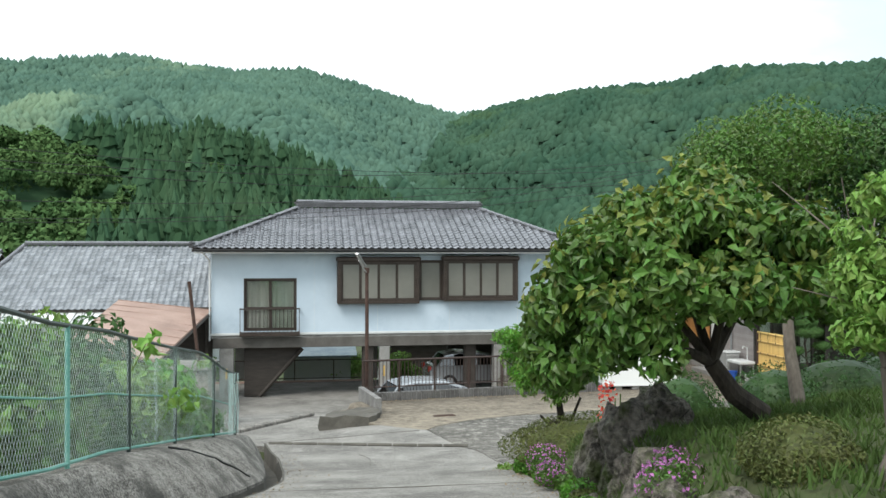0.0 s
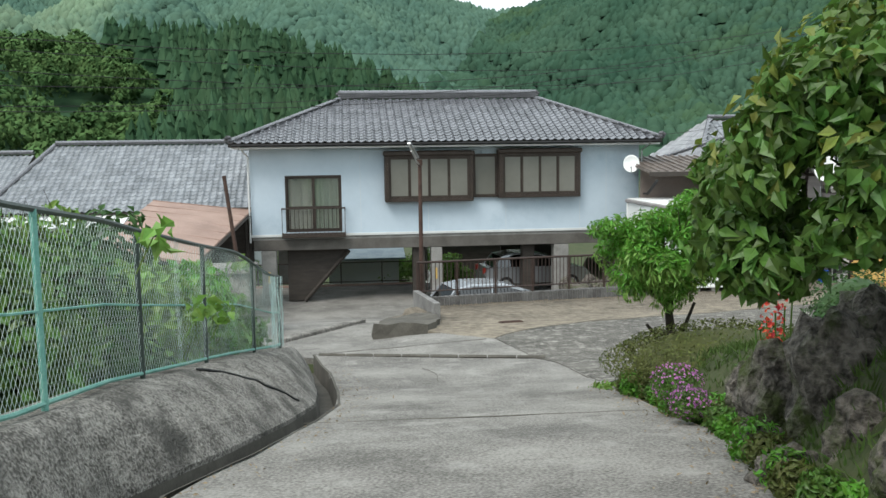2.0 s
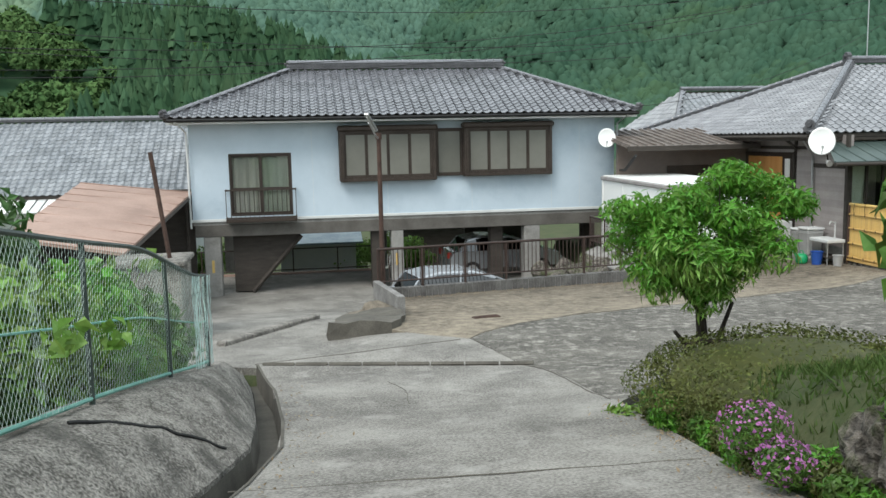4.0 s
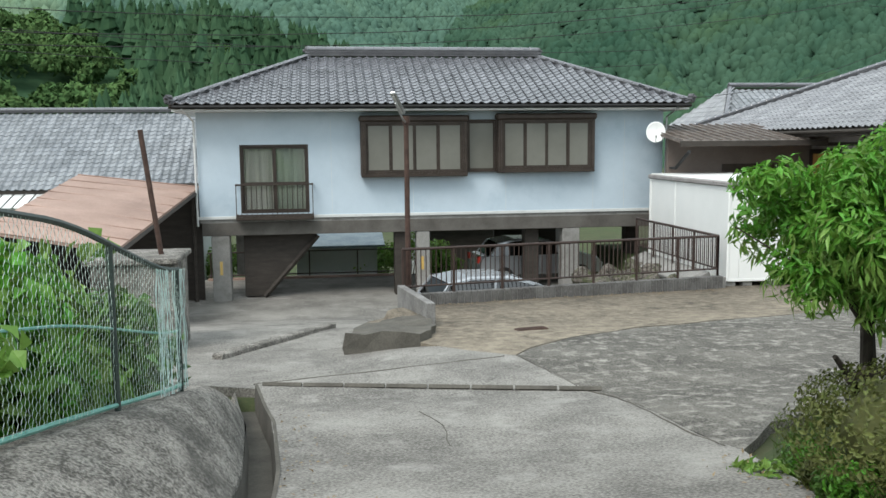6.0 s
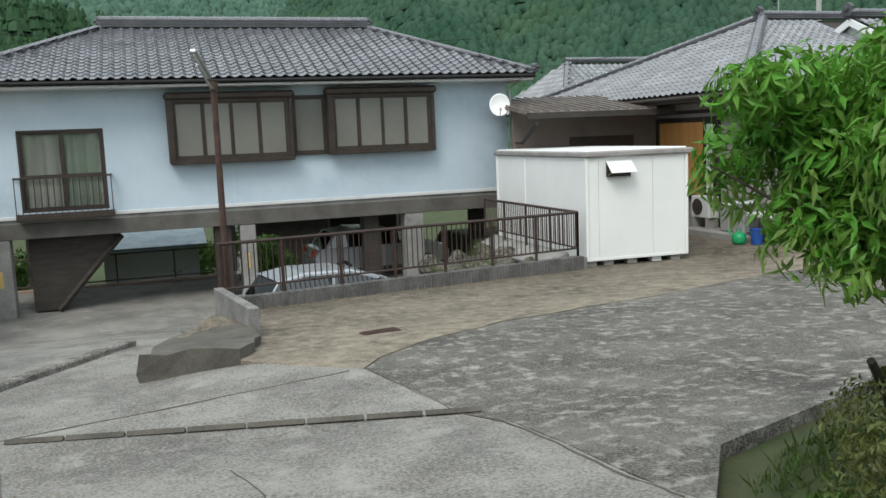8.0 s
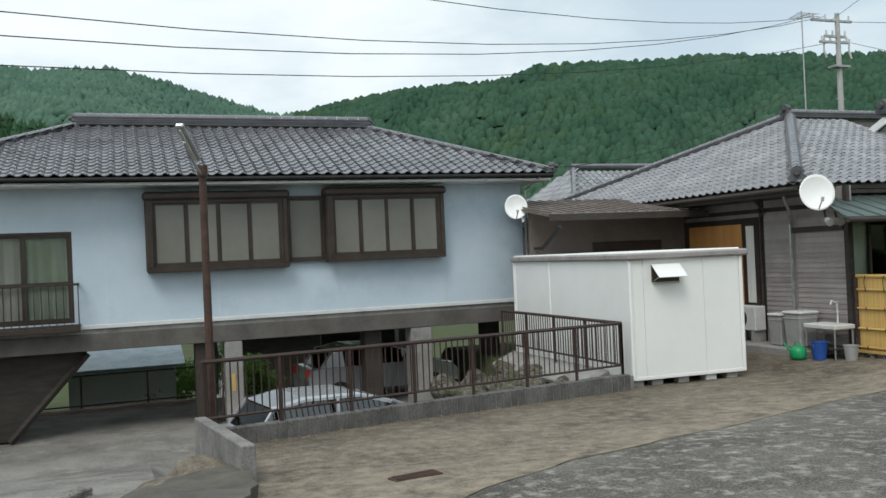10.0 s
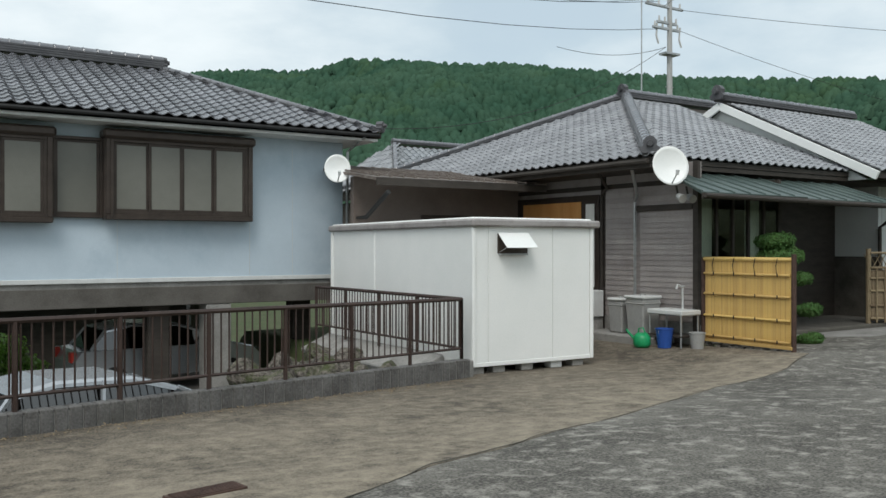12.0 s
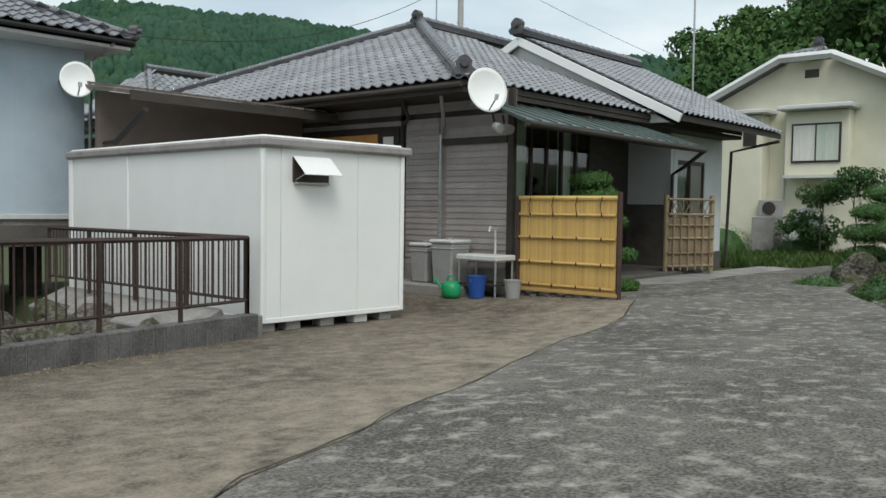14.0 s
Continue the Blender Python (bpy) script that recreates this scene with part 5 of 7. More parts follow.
def garden():
    # broad-leaved tree over the bank
    t = thing("broadleaf_tree", "spreading garden tree with broad drooping leaves and reddish tips", "tree", (-1.3, 2.35, land(-1.3, 2.35)))
    b = (-1.3, 2.35, land(-1.3, 2.35))
    limbs(t, b, [(-2.6, 2.1, 1.25), (-2.1, 2.6, 1.6), (-1.5, 1.7, 1.7), (-1.2, 2.7, 1.5), (-3.1, 1.9, 0.85)], 0.10, "bark", 3)
    rng = np.random.default_rng(5)
    blobs = []
    while len(blobs) < 78:
        d = rng.normal(0, 1, 3)
        d /= np.linalg.norm(d)
        if d[2] < -0.05 + 0.34 * d[0]:
            continue
        c = np.array((-2.12, 2.05, 1.02)) + d * np.array((1.46, 1.15, 1.18)) * rng.uniform(0.84, 1.0)
        c[2] -= 0.30 * max(0.0, -d[0] - 0.2)
        r = rng.uniform(0.2, 0.31)
        blobs.append((c, np.array((r, r, r * 0.72))))
    foliage("crown", t, blobs, 19000, 0.118, 0.078, "leaf", 8, 0.7, 0.45)
    # inside of the crown: its shade is put into the darker leaf colour
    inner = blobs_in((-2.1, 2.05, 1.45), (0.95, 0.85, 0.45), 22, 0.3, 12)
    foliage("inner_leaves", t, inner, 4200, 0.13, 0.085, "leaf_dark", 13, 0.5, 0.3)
    top = [(c + np.array((0, 0, 0.07)), r) for c, r in blobs if c[2] > 1.0]
    foliage("young_leaves", t, top, 1700, 0.10, 0.06, "leaf_tip", 9, 0.3, 0.95, "reddish young leaves")
    # taller trees behind
    for k, (x, y, cx, cy, cz, rad, n) in enumerate(((-0.07, 3.76, 0.1, 4.6, 2.62, (1.15, 1.2, 0.75), 34), (1.2, 3.4, 1.35, 3.6, 2.3, (1.0, 1.1, 0.95), 28))):
        z = land(x, y)
        t = thing("garden_tree", "dense evergreen garden tree with a bare pale trunk", "tree", (x, y, z))
        limbs(t, (x, y, z), [(cx, cy, cz - 0.1), (cx - 0.4, cy + 0.3, cz), (cx + 0.4, cy - 0.3, cz)], 0.075, "barkpale", 20 + k)
        foliage("crown", t, blobs_in((cx, cy, cz), rad, n, 0.42, 30 + k), 16000, 0.07, 0.042, ("leaf", "leaf_dark")[k], 33 + k, 0.2)
    # light-leaved climber at the edge of the lawn
    z = land(-2.5, -1.1)
    t = thing("climbing_shrub", "tall light green shrub with hanging leafy shoots", "shrub", (-2.5, -1.1, z))
    limbs(t, (-2.5, -1.1, z), [(-2.55, -1.15, 1.7), (-2.5, -1.2, 1.4), (-2.55, -1.05, 1.9)], 0.035, "barkpale", 41)
    foliage("leaves", t, blobs_in((-2.56, -1.15, 1.42), (0.22, 0.25, 0.62), 30, 0.11, 42), 4200, 0.062, 0.036, "leaf_light", 43, 0.7)
    # feathery tree by the court
    bz = land(-1.5, 8.6)
    t = thing("feathery_tree", "small bright green tree with feathery drooping leaves", "tree", (-1.35, 8.6, bz))
    limbs(t, (-1.35, 8.6, bz), [(-1.5, 8.5, 0.0), (-2.0, 8.3, -0.3), (-0.9, 8.7, -0.1), (-1.1, 8.2, 0.3), (-1.7, 8.9, 0.1)], 0.07, "bark", 50)
    blobs = blobs_in((-1.5, 8.4, -0.14), (0.98, 0.9, 0.5), 30, 0.19, 51) + blobs_in((-1.0, 8.6, 0.3), (0.78, 0.8, 0.42), 20, 0.19, 52) + blobs_in((-2.0, 8.3, 0.22), (0.48, 0.5, 0.3), 9, 0.18, 55) + blobs_in((-1.75, 8.3, -0.5), (0.6, 0.6, 0.16), 9, 0.16, 56)
    foliage("crown", t, blobs, 16000, 0.10, 0.034, "leaf_bright", 53, 0.45, 0.3)
    foliage("hanging_leaves", t, [(c - np.array((0, 0, 0.12)), r) for c, r in blobs if c[2] < 0.1], 3500, 0.12, 0.03, "leaf_light", 54, 1.2, 0.8)
    for pts in (((0.05, 0, -0.05), (0.22, -0.08, 0.18), (0.12, -0.1, 0.42), (0.3, -0.05, 0.8)), ((-0.02, 0, 0.1), (-0.2, -0.1, 0.32), (-0.42, -0.2, 0.55))):
        part("limb", T(pts, 0.045, 7, 0.02), "bark", t)
    # low leaning pine props
    p = thing("leaning_branch", "low crooked tree branch on wooden props", "branch", (-1.55, 8.35, land(-1.55, 8.35)))
    part("bough", T([(-0.12, 0.05, 0.30), (-0.05, 0.0, 0.36), (0.1, -0.1, 0.40), (0.5, -0.2, 0.34), (0.9, -0.3, 0.45)], 0.035, 8, 0.022), "bark", p)
    for dx, dy in ((-0.02, 0.0), (0.3, -0.15), (0.55, -0.2)):
        part("prop", T([(dx, dy, -0.3), (dx, dy, 0.42)], 0.02, 6), "barkpale", p)
    # clipped shrubs
    mound("clipped_azalea", (-1.05, 7.3, land(-1.05, 7.3) - 0.22), (1.5, 1.35, 0.46), 19000, 0.048, "hedge", "clipped low azalea shrub with greenish brown leaves", "shrub", 60)
    mound("clipped_azalea", (-2.5, -0.3, land(-2.5, -0.3) - 0.05), (0.36, 0.38, 0.28), 7000, 0.036, "hedge", "small clipped azalea shrub on the lawn", "shrub", 61)
    for k, (x, y, r) in enumerate(((0.15, 4.6, (0.55, 0.6, 0.5)), (1.3, 5.0, (0.9, 0.6, 0.55)), (-0.8, 5.2, (0.5, 0.5, 0.6)), (2.6, 5.6, (0.8, 0.8, 0.6)))):
        mound("round_shrub", (x, y, land(x, y) - 0.05), r, 3600, 0.05, "leaf_dark", "dark green rounded garden shrub", "shrub", 62 + k)
    mound("grassy_tuft", (-2.3, 8.3, land(-2.2, 8.3) - 0.1), (0.3, 0.35, 0.22), 1600, 0.10, "leaf_light", "pale green tuft at the edge of the concrete", "plant", 70)
    # rocks
    for k, (x, y, z, s, rz) in enumerate(((-2.3, 2.9, -0.55, (0.36, 0.42, 0.62), 15), (-2.3, 3.7, -0.72, (0.32, 0.36, 0.5), 70), (-2.48, 2.1, -0.66, (0.34, 0.4, 0.42), 40), (-2.2, 4.4, -0.95, (0.26, 0.3, 0.34), 10), (-2.7, 1.3, -0.5, (0.33, 0.42, 0.42), 5), (-3.0, 0.4, -0.42, (0.3, 0.42, 0.42), 80), (-3.05, -0.5, -0.3, (0.3, 0.42, 0.4), 30), (-2.0, 3.1, -0.12, (0.3, 0.36, 0.32), 120), (-3.1, -1.5, -0.2, (0.3, 0.5, 0.4), 60), (-2.66, 3.3, -0.98, (0.2, 0.22, 0.18), 25), (-2.9, 2.5, -0.9, (0.2, 0.24, 0.2), 55))):
        rock_thing((x, y, z), s, k + 1, rz)
    # low plants along the bank
    rng = np.random.default_rng(17)
    for k in range(26):
        y = 1.6 + k * 0.27
        x = garden_x(y) + rng.uniform(0.0, 0.25)
        r = rng.uniform(0.10, 0.2)
        z = prof(y) + 0.02
        o = thing("bank_plant", "low green plant at the foot of the rocks", "plant", (x, y, z), 0, "low plants along the bank")
        foliage("leaves", o, [(np.array((x, y, z + r * 0.5)), np.array((r, r, r * 0.9)))], 420, 0.07, 0.03, ("leaf_bright", "leaf", "hedge")[k % 3], 600 + k, 0.1, 0.3)
    # flowers
    for k, (x, y, z, r) in enumerate(((-2.55, 5.35, -1.05, 0.24), (-2.62, 4.85, -1.1, 0.18), (-2.95, 0.55, -0.12, 0.26), (-2.75, 1.0, -0.1, 0.2))):
        f = thing("flower_cushion", "clump of small purple flowers over green leaves", "flowers", (x, y, z), 0, "purple flower clumps")
        foliage("leaves", f, [(np.array((x, y, z)), np.array((r, r, r * 0.7)))], 900, 0.05, 0.02, "leaf", 80 + k, 0.0, 0.3)
        foliage("blossoms", f, [(np.array((x, y, z + 0.03)), np.array((r, r, r * 0.75)))], 240, 0.032, 0.026, "purple", 85 + k, 0.0, 0.95, "purple blossoms")
    f = thing("red_flower", "tall red flowers on green stalks", "flowers", (-2.1, 4.35, -0.95))
    for k in range(6):
        part("stalk", T([(0.05 * k - 0.1, 0, 0), (0.06 * k - 0.15, 0.05 * math.sin(k), 0.65 + 0.05 * k)], 0.008, 5), "leaf", f)
    foliage("petals", f, [(np.array((-2.1, 4.35, -0.2 + 0.12 * k)), np.array((0.10, 0.10, 0.07))) for k in range(-2, 3)], 110, 0.055, 0.035, "red", 91, 0.2, 0.4)
    foliage("leaves", f, [(np.array((-2.1, 4.35, -0.7)), np.array((0.22, 0.22, 0.25)))], 400, 0.09, 0.03, "leaf", 92, 0.3, 0.3)
    # lawn
    rng = np.random.default_rng(4)
    C = []
    while len(C) < 34000:
        x, y = rng.uniform(-3.3, 4.5), rng.uniform(-4.5, 9.6)
        if x > garden_x(y) + 0.18:
            C.append((x, y, land(x, y) - 0.01))
    for x, y in zip(rng.uniform(20.8, 34, 6500), rng.uniform(18.3, 25.0, 6500)):
        C.append((x, y, -2.86))
    C = np.array(C)
    n = len(C)
    H = rng.uniform(0.04, 0.13, (n, 1))
    H[34000:] *= 3.2
    a = rng.uniform(0, 6.28, n)
    s = np.stack([np.cos(a), np.sin(a), 0 * a], 1)
    lean = rng.normal(0, 0.5, (n, 3)) * [1, 1, 0]
    up = lean * H + np.array((0, 0, 1)) * H
    w = 0.011 + 0.045 * (np.arange(n) >= 34000)[:, None]
    V = np.stack([C - s * w, C + s * w, C + up * 0.6 + s * w * 0.8, C + up, C - s * 2.5 * w, C - s * 1.2 * w, C - s * w * 3 + up * [0.6, -0.6, 0.8]], 1).reshape(-1, 3)
    i = np.arange(n) * 7
    F = np.concatenate([np.stack([i, i + 1, i + 2], 1), np.stack([i, i + 2, i + 3], 1), np.stack([i + 4, i + 5, i + 6], 1)]).tolist()
    raw("lawn_grass", V, F, "grass", label="short rough garden grass", kind="stuff", category="grass")


def left_plants():
    """The shrubs behind the mesh fence."""
    spots = [(-9.0, 2.0, 0.75, 1.0), (-9.6, 3.6, 0.9, 1.1), (-8.7, 4.6, 0.3, 0.85), (-8.5, 6.0, 0.1, 0.85), (-8.2, 7.8, -0.2, 0.8), (-9.9, 5.6, 0.9, 1.1), (-9.7, 7.6, 0.75, 1.1), (-9.3, 9.6, 0.45, 1.0), (-8.0, 9.6, -0.6, 0.7), (-11.0, 7.5, 0.95, 1.2), (-9.0, 0.2, 0.9, 1.0), (-8.6, 11.4, -0.9, 0.8), (-10.2, 10.6, 0.5, 1.1), (-7.9, 8.7, -0.3, 0.7), (-8.1, 12.6, -1.3, 0.7), (-11.6, 9.4, 0.9, 1.2), (-9.2, 13.2, -1.6, 0.8)]
    for k, (x, y, z, r) in enumerate(spots):
        zb = land(x, y)
        t = thing("leafy_shrub", "overgrown light green shrub behind the mesh fence", "shrub", (x, y, zb), 0, "shrubs behind the fence")
        limbs(t, (x, y, zb), [(x, y, z), (x + 0.4, y + 0.3, z - 0.2), (x - 0.4, y - 0.3, z - 0.1)], 0.04, "bark", 100 + k)
        foliage("leaves", t, blobs_in((x, y, (z + zb) / 2 + 0.15), (r * 0.9, r * 0.9, (z - zb) / 2 + 0.1), 44, 0.40, 110 + k), 5200, 0.18, 0.10, ("leaf_light", "leaf_bright", "leaf", "leaf_dark")[k % 4], 120 + k, 0.4)
    v = thing("vine_shoot", "young light green shoots climbing through the fence", "plant", (-7.2, 5.6, -0.7))
    for dx, dy, dz in ((0.12, 0.0, 0.55), (0.1, 1.6, 0.2), (0.02, 3.6, 0.55), (0.05, -1.5, 1.35)):
        part("shoot", T([(dx - 0.15, dy, dz - 0.3), (dx, dy, dz)], 0.006, 5), "leaf_light", v)
        foliage("leaf", v, [(np.array((-7.2 + dx, 5.6 + dy, -0.7 + dz)), np.array((0.10, 0.10, 0.08)))], 14, 0.17, 0.12, "leaf_light", int(200 + dy * 10), 0.5, 0.4)


def fence():
    f = thing("mesh_fence", "green chain-link fence with a dark top rail on the retaining wall", "fence", (0, 0, 0))
    ys = np.arange(-5.0, 10.21, 0.2)
    H = lambda y: 1.30 - 0.25 * ss(8.0, 10.2, y)
    P = lambda y, h: Vector((FX(y), y, FZ(y) + h))
    part("top_rail", T([P(y, H(y)) for y in ys], 0.022, 6), "fencetop", f)
    part("mid_rail", T([P(y, H(y) * 0.5) for y in ys], 0.010, 5), "fence", f)
    part("bottom_rail", T([P(y, 0.05) for y in ys], 0.018, 6), "fence", f)
    for y in (-4.9, -2.9, -0.9, 1.1, 3.05, 5.0, 7.0, 8.9, 10.15):
        lean = Vector((0, 0.0, 0))
        part("post", T([P(y, -0.15), P(y, H(y))], 0.024, 7), "fence" if y < 4 else "fencetop", f)
    # woven wires
    bm = bmesh.new()
    n = int(15.2 / 0.062)
    for s in (1, -1):
        for i in range(-22, n + 22):
            pts = []
            for h in np.linspace(0.05, 1.28, 9):
                y = -5 + i * 0.062 + s * (h - 0.6) * 0.62
                if -5 <= y <= 6.2 and h < H(y):
                    pts.append(P(y, h) + Vector((0.004 * s, 0, 0)))
            if len(pts) > 1:
                tube(bm, pts, 0.0017, 3)
    part("mesh", bm, "wirepale", f)
    # drawn-out weave towards its end, hanging in upright waves
    bm = bmesh.new()
    for i in range(92):
        y = 6.0 + 4.2 * i / 91
        pts = [P(y, h) + Vector((0.012 + 0.03 * noise.noise((y * 2.0, h * 2, 3)), 0.013 * math.sin(h * 95 + math.pi * i) + 0.05 * noise.noise((h * 1.8, y * 0.8, 5)), 0)) for h in np.arange(0.05, H(y), 0.0165)]
        tube(bm, pts, 0.0021, 3)
    part("weave", bm, "wirepale", f)
    rng = np.random.default_rng(8)
    bm = bmesh.new()
    for i in range(22):
        y = rng.uniform(9.5, 10.3)
        pts = [P(min(y, 10.2), h) + Vector((0.04 + 0.03 * noise.noise((y * 6, h * 3, i)), 0.08 * noise.noise((h * 2.5, y * 3, 5 + i)), 0)) for h in np.linspace(0.02, H(10), 12)]
        tube(bm, pts, 0.0032, 3)
    part("netting", bm, "net", f, "crumpled pale green netting")


# ---- far woods and hills ----
AZ = (-60, -40, -18, -11.5, -5, -1, 2.6, 6.3, 9.6, 13.0, 17.4, 20, 23.5, 26.5, 33, 36.5, 42.5, 47, 53, 60, 75, 110)
EL = (9, 10, 11.5, 12.35, 11.75, 12.1, 11.35, 10.25, 9.25, 10.0, 10.75, 11.0, 11.0, 11.9, 11.5, 11.55, 10.9, 10.4, 10.0, 9.5, 8, 8)


def hill_ridge(a):
    return float(np.interp(a, AZ, EL)), float(np.interp(a, (-60, 5, 12, 24, 30, 110), (720, 700, 740, 700, 520, 500)))


def hill_z(a, r):
    """The height of the mountain side in direction a (degrees), r metres out."""
    el, R = hill_ridge(a)
    q = min(1.0, (r - 230) / (R - 230))
    x, y = r * math.sin(radians(a)), r * math.cos(radians(a))
    top = math.tan(radians(el)) * R - 3.0
    if q >= 1:
        return top - (r - R) * 0.5
    swell = math.sin(math.pi * q)
    big = 30 * noise.noise((x * 0.008, y * 0.008, 1)) * swell
    gully = -abs(noise.noise((a * 0.13 + 0.004 * r, r * 0.0012, 5))) * 60 * swell
    return -6 + (top + 6) * q ** 0.9 * (0.86 + 0.14 * q) + big + gully


def tree_mass(name, spots, tall, wide, material, label, rings, seg, seed, smooth=True):
    """Many small trees as one mesh: each a closed ragged crown of rings (radius, height) and a tip."""
    rng = np.random.default_rng(seed)
    spots = np.array(spots)
    n = len(spots)
    H = (tall * rng.uniform(0.7, 1.3, n))[:, None, None]
    W = (wide * rng.uniform(0.75, 1.3, n))[:, None, None]
    t = np.arange(seg) * 2 * math.pi / seg
    ph = rng.uniform(0, 6.28, (n, 1, 1))
    rr = np.array([r for r, _ in rings])[None, :, None] * W * rng.uniform(0.7, 1.3, (n, len(rings), seg))
    zz = np.array([z for _, z in rings])[None, :, None] * H + rng.uniform(-0.04, 0.04, (n, len(rings), seg)) * H
    ang = t[None, None, :] + ph
    P = np.stack([spots[:, 0][:, None, None] + rr * np.cos(ang), spots[:, 1][:, None, None] + rr * np.sin(ang), spots[:, 2][:, None, None] + zz], -1).reshape(n, -1, 3)
    tip = spots[:, None, :] + np.stack([rng.normal(0, 0.08, n) * wide, rng.normal(0, 0.08, n) * wide, H[:, 0, 0]], -1)[:, None, :]
    V = np.concatenate([P, tip], 1)
    k = V.shape[1]
    F = []
    for j in range(len(rings) - 1):
        for i in range(seg):
            a, b = j * seg + i, j * seg + (i + 1) % seg
            F += [(a, b, b + seg), (a, b + seg, a + seg)]
    last = (len(rings) - 1) * seg
    F += [(last + i, last + (i + 1) % seg, k - 1) for i in range(seg)]
    F = (np.array(F)[None] + (np.arange(n) * k)[:, None, None]).reshape(-1, 3)
    raw(name, V.reshape(-1, 3), F.tolist(), material, smooth=smooth, label=label, kind="stuff", category="woods")


def hills():
    azs = np.linspace(-58, 105, 330)
    rs = np.concatenate([np.linspace(230, 760, 60), [800, 900]])
    w = len(rs)
    pts = [(r * math.sin(radians(a)), r * math.cos(radians(a)), hill_z(a, r)) for a in azs for r in rs]
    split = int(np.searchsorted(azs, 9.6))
    for lo, hi, m, label in ((0, split, "forest_hazed", "hazy forested green mountain ridge across the valley"), (split, len(azs) - 1, "forest_near", "dark cedar-covered mountain ridge across the valley")):
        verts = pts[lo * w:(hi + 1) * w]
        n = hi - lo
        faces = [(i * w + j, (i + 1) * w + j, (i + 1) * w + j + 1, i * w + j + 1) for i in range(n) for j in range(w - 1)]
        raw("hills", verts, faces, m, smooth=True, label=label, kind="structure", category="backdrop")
    # the canopy that covers them
    rng = np.random.default_rng(2)
    far, near, rough = [], [], []
    while len(far) + len(near) + len(rough) < 38000:
        a = rng.uniform(-34, 68)
        el, R = hill_ridge(a)
        r = math.sqrt(rng.uniform(260 ** 2, (R + 12) ** 2))
        x, y = r * math.sin(radians(a)), r * math.cos(radians(a))
        p = (x, y, hill_z(a, r) - 1.5)
        edge = 10.0 - 7.0 * (1 - (r - 260) / (R - 260)) + 3 * noise.noise((x * 0.012, y * 0.012, 9))
        if a > edge:
            near.append(p)
        elif noise.noise((x * 0.009, y * 0.014, 21)) > 0.12 and r < 0.8 * R:
            rough.append(p)
        else:
            far.append(p)
    spire = [(1.0, 0.0), (0.8, 0.55)]
    dome = [(1.0, 0.1), (0.95, 0.5), (0.5, 0.85)]
    tree_mass("ridge_forest", far, 6.5, 3.2, "forest_hazed", "hazy green conifer forest on the far mountain", spire, 5, 31)
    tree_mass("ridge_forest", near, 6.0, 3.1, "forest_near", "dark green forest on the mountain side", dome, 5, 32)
    tree_mass("hillside_scrub", rough, 5.5, 3.6, "forest_hazed", "paler broadleaf scrub in the clearings of the mountain", dome, 5, 33)


def leaf_quads(centres, normals, size, seed):
    """Single leaf clumps for woods seen from afar: one bent quad each."""
    rng = np.random.default_rng(seed)
    n = len(centres)
    nrm = normals + rng.normal(0, 0.5, (n, 3))
    nrm /= np.linalg.norm(nrm, axis=1, keepdims=True) + 1e-9
    d = rng.normal(0, 1, (n, 3))
    d -= nrm * np.sum(d * nrm, axis=1, keepdims=True)
    d /= np.linalg.norm(d, axis=1, keepdims=True) + 1e-9
    s = np.cross(d, nrm)
    L = size * rng.uniform(0.6, 1.3, (n, 1))
    V = np.stack([centres - d * L * 0.5, centres + s * L * 0.35 - nrm * L * 0.12, centres + d * L * 0.5, centres - s * L * 0.35 - nrm * L * 0.12], 1).reshape(-1, 3)
    i = np.arange(n) * 4
    return V, np.concatenate([np.stack([i, i + 1, i + 2], 1), np.stack([i, i + 2, i + 3], 1)]).tolist()


def crown_clumps(x, y, z, R, rng, lumps, per):
    """Leaf clumps over a lumpy round crown."""
    P, N = [], []
    for _ in range(lumps):
        d = rng.normal(0, 1, 3)
        d /= np.linalg.norm(d)
        d[2] = abs(d[2]) * 0.9 - 0.2
        c = np.array((x, y, z)) + d * R * 0.62
        q = rng.normal(0, 1, (per, 3))
        q /= np.linalg.norm(q, axis=1, keepdims=True)
        q[:, 2] = np.abs(q[:, 2]) * 1.1 - 0.35
        P.append(c + q * R * 0.48 * rng.uniform(0.8, 1.05, (per, 1)))
        N.append(q)
    return P, N


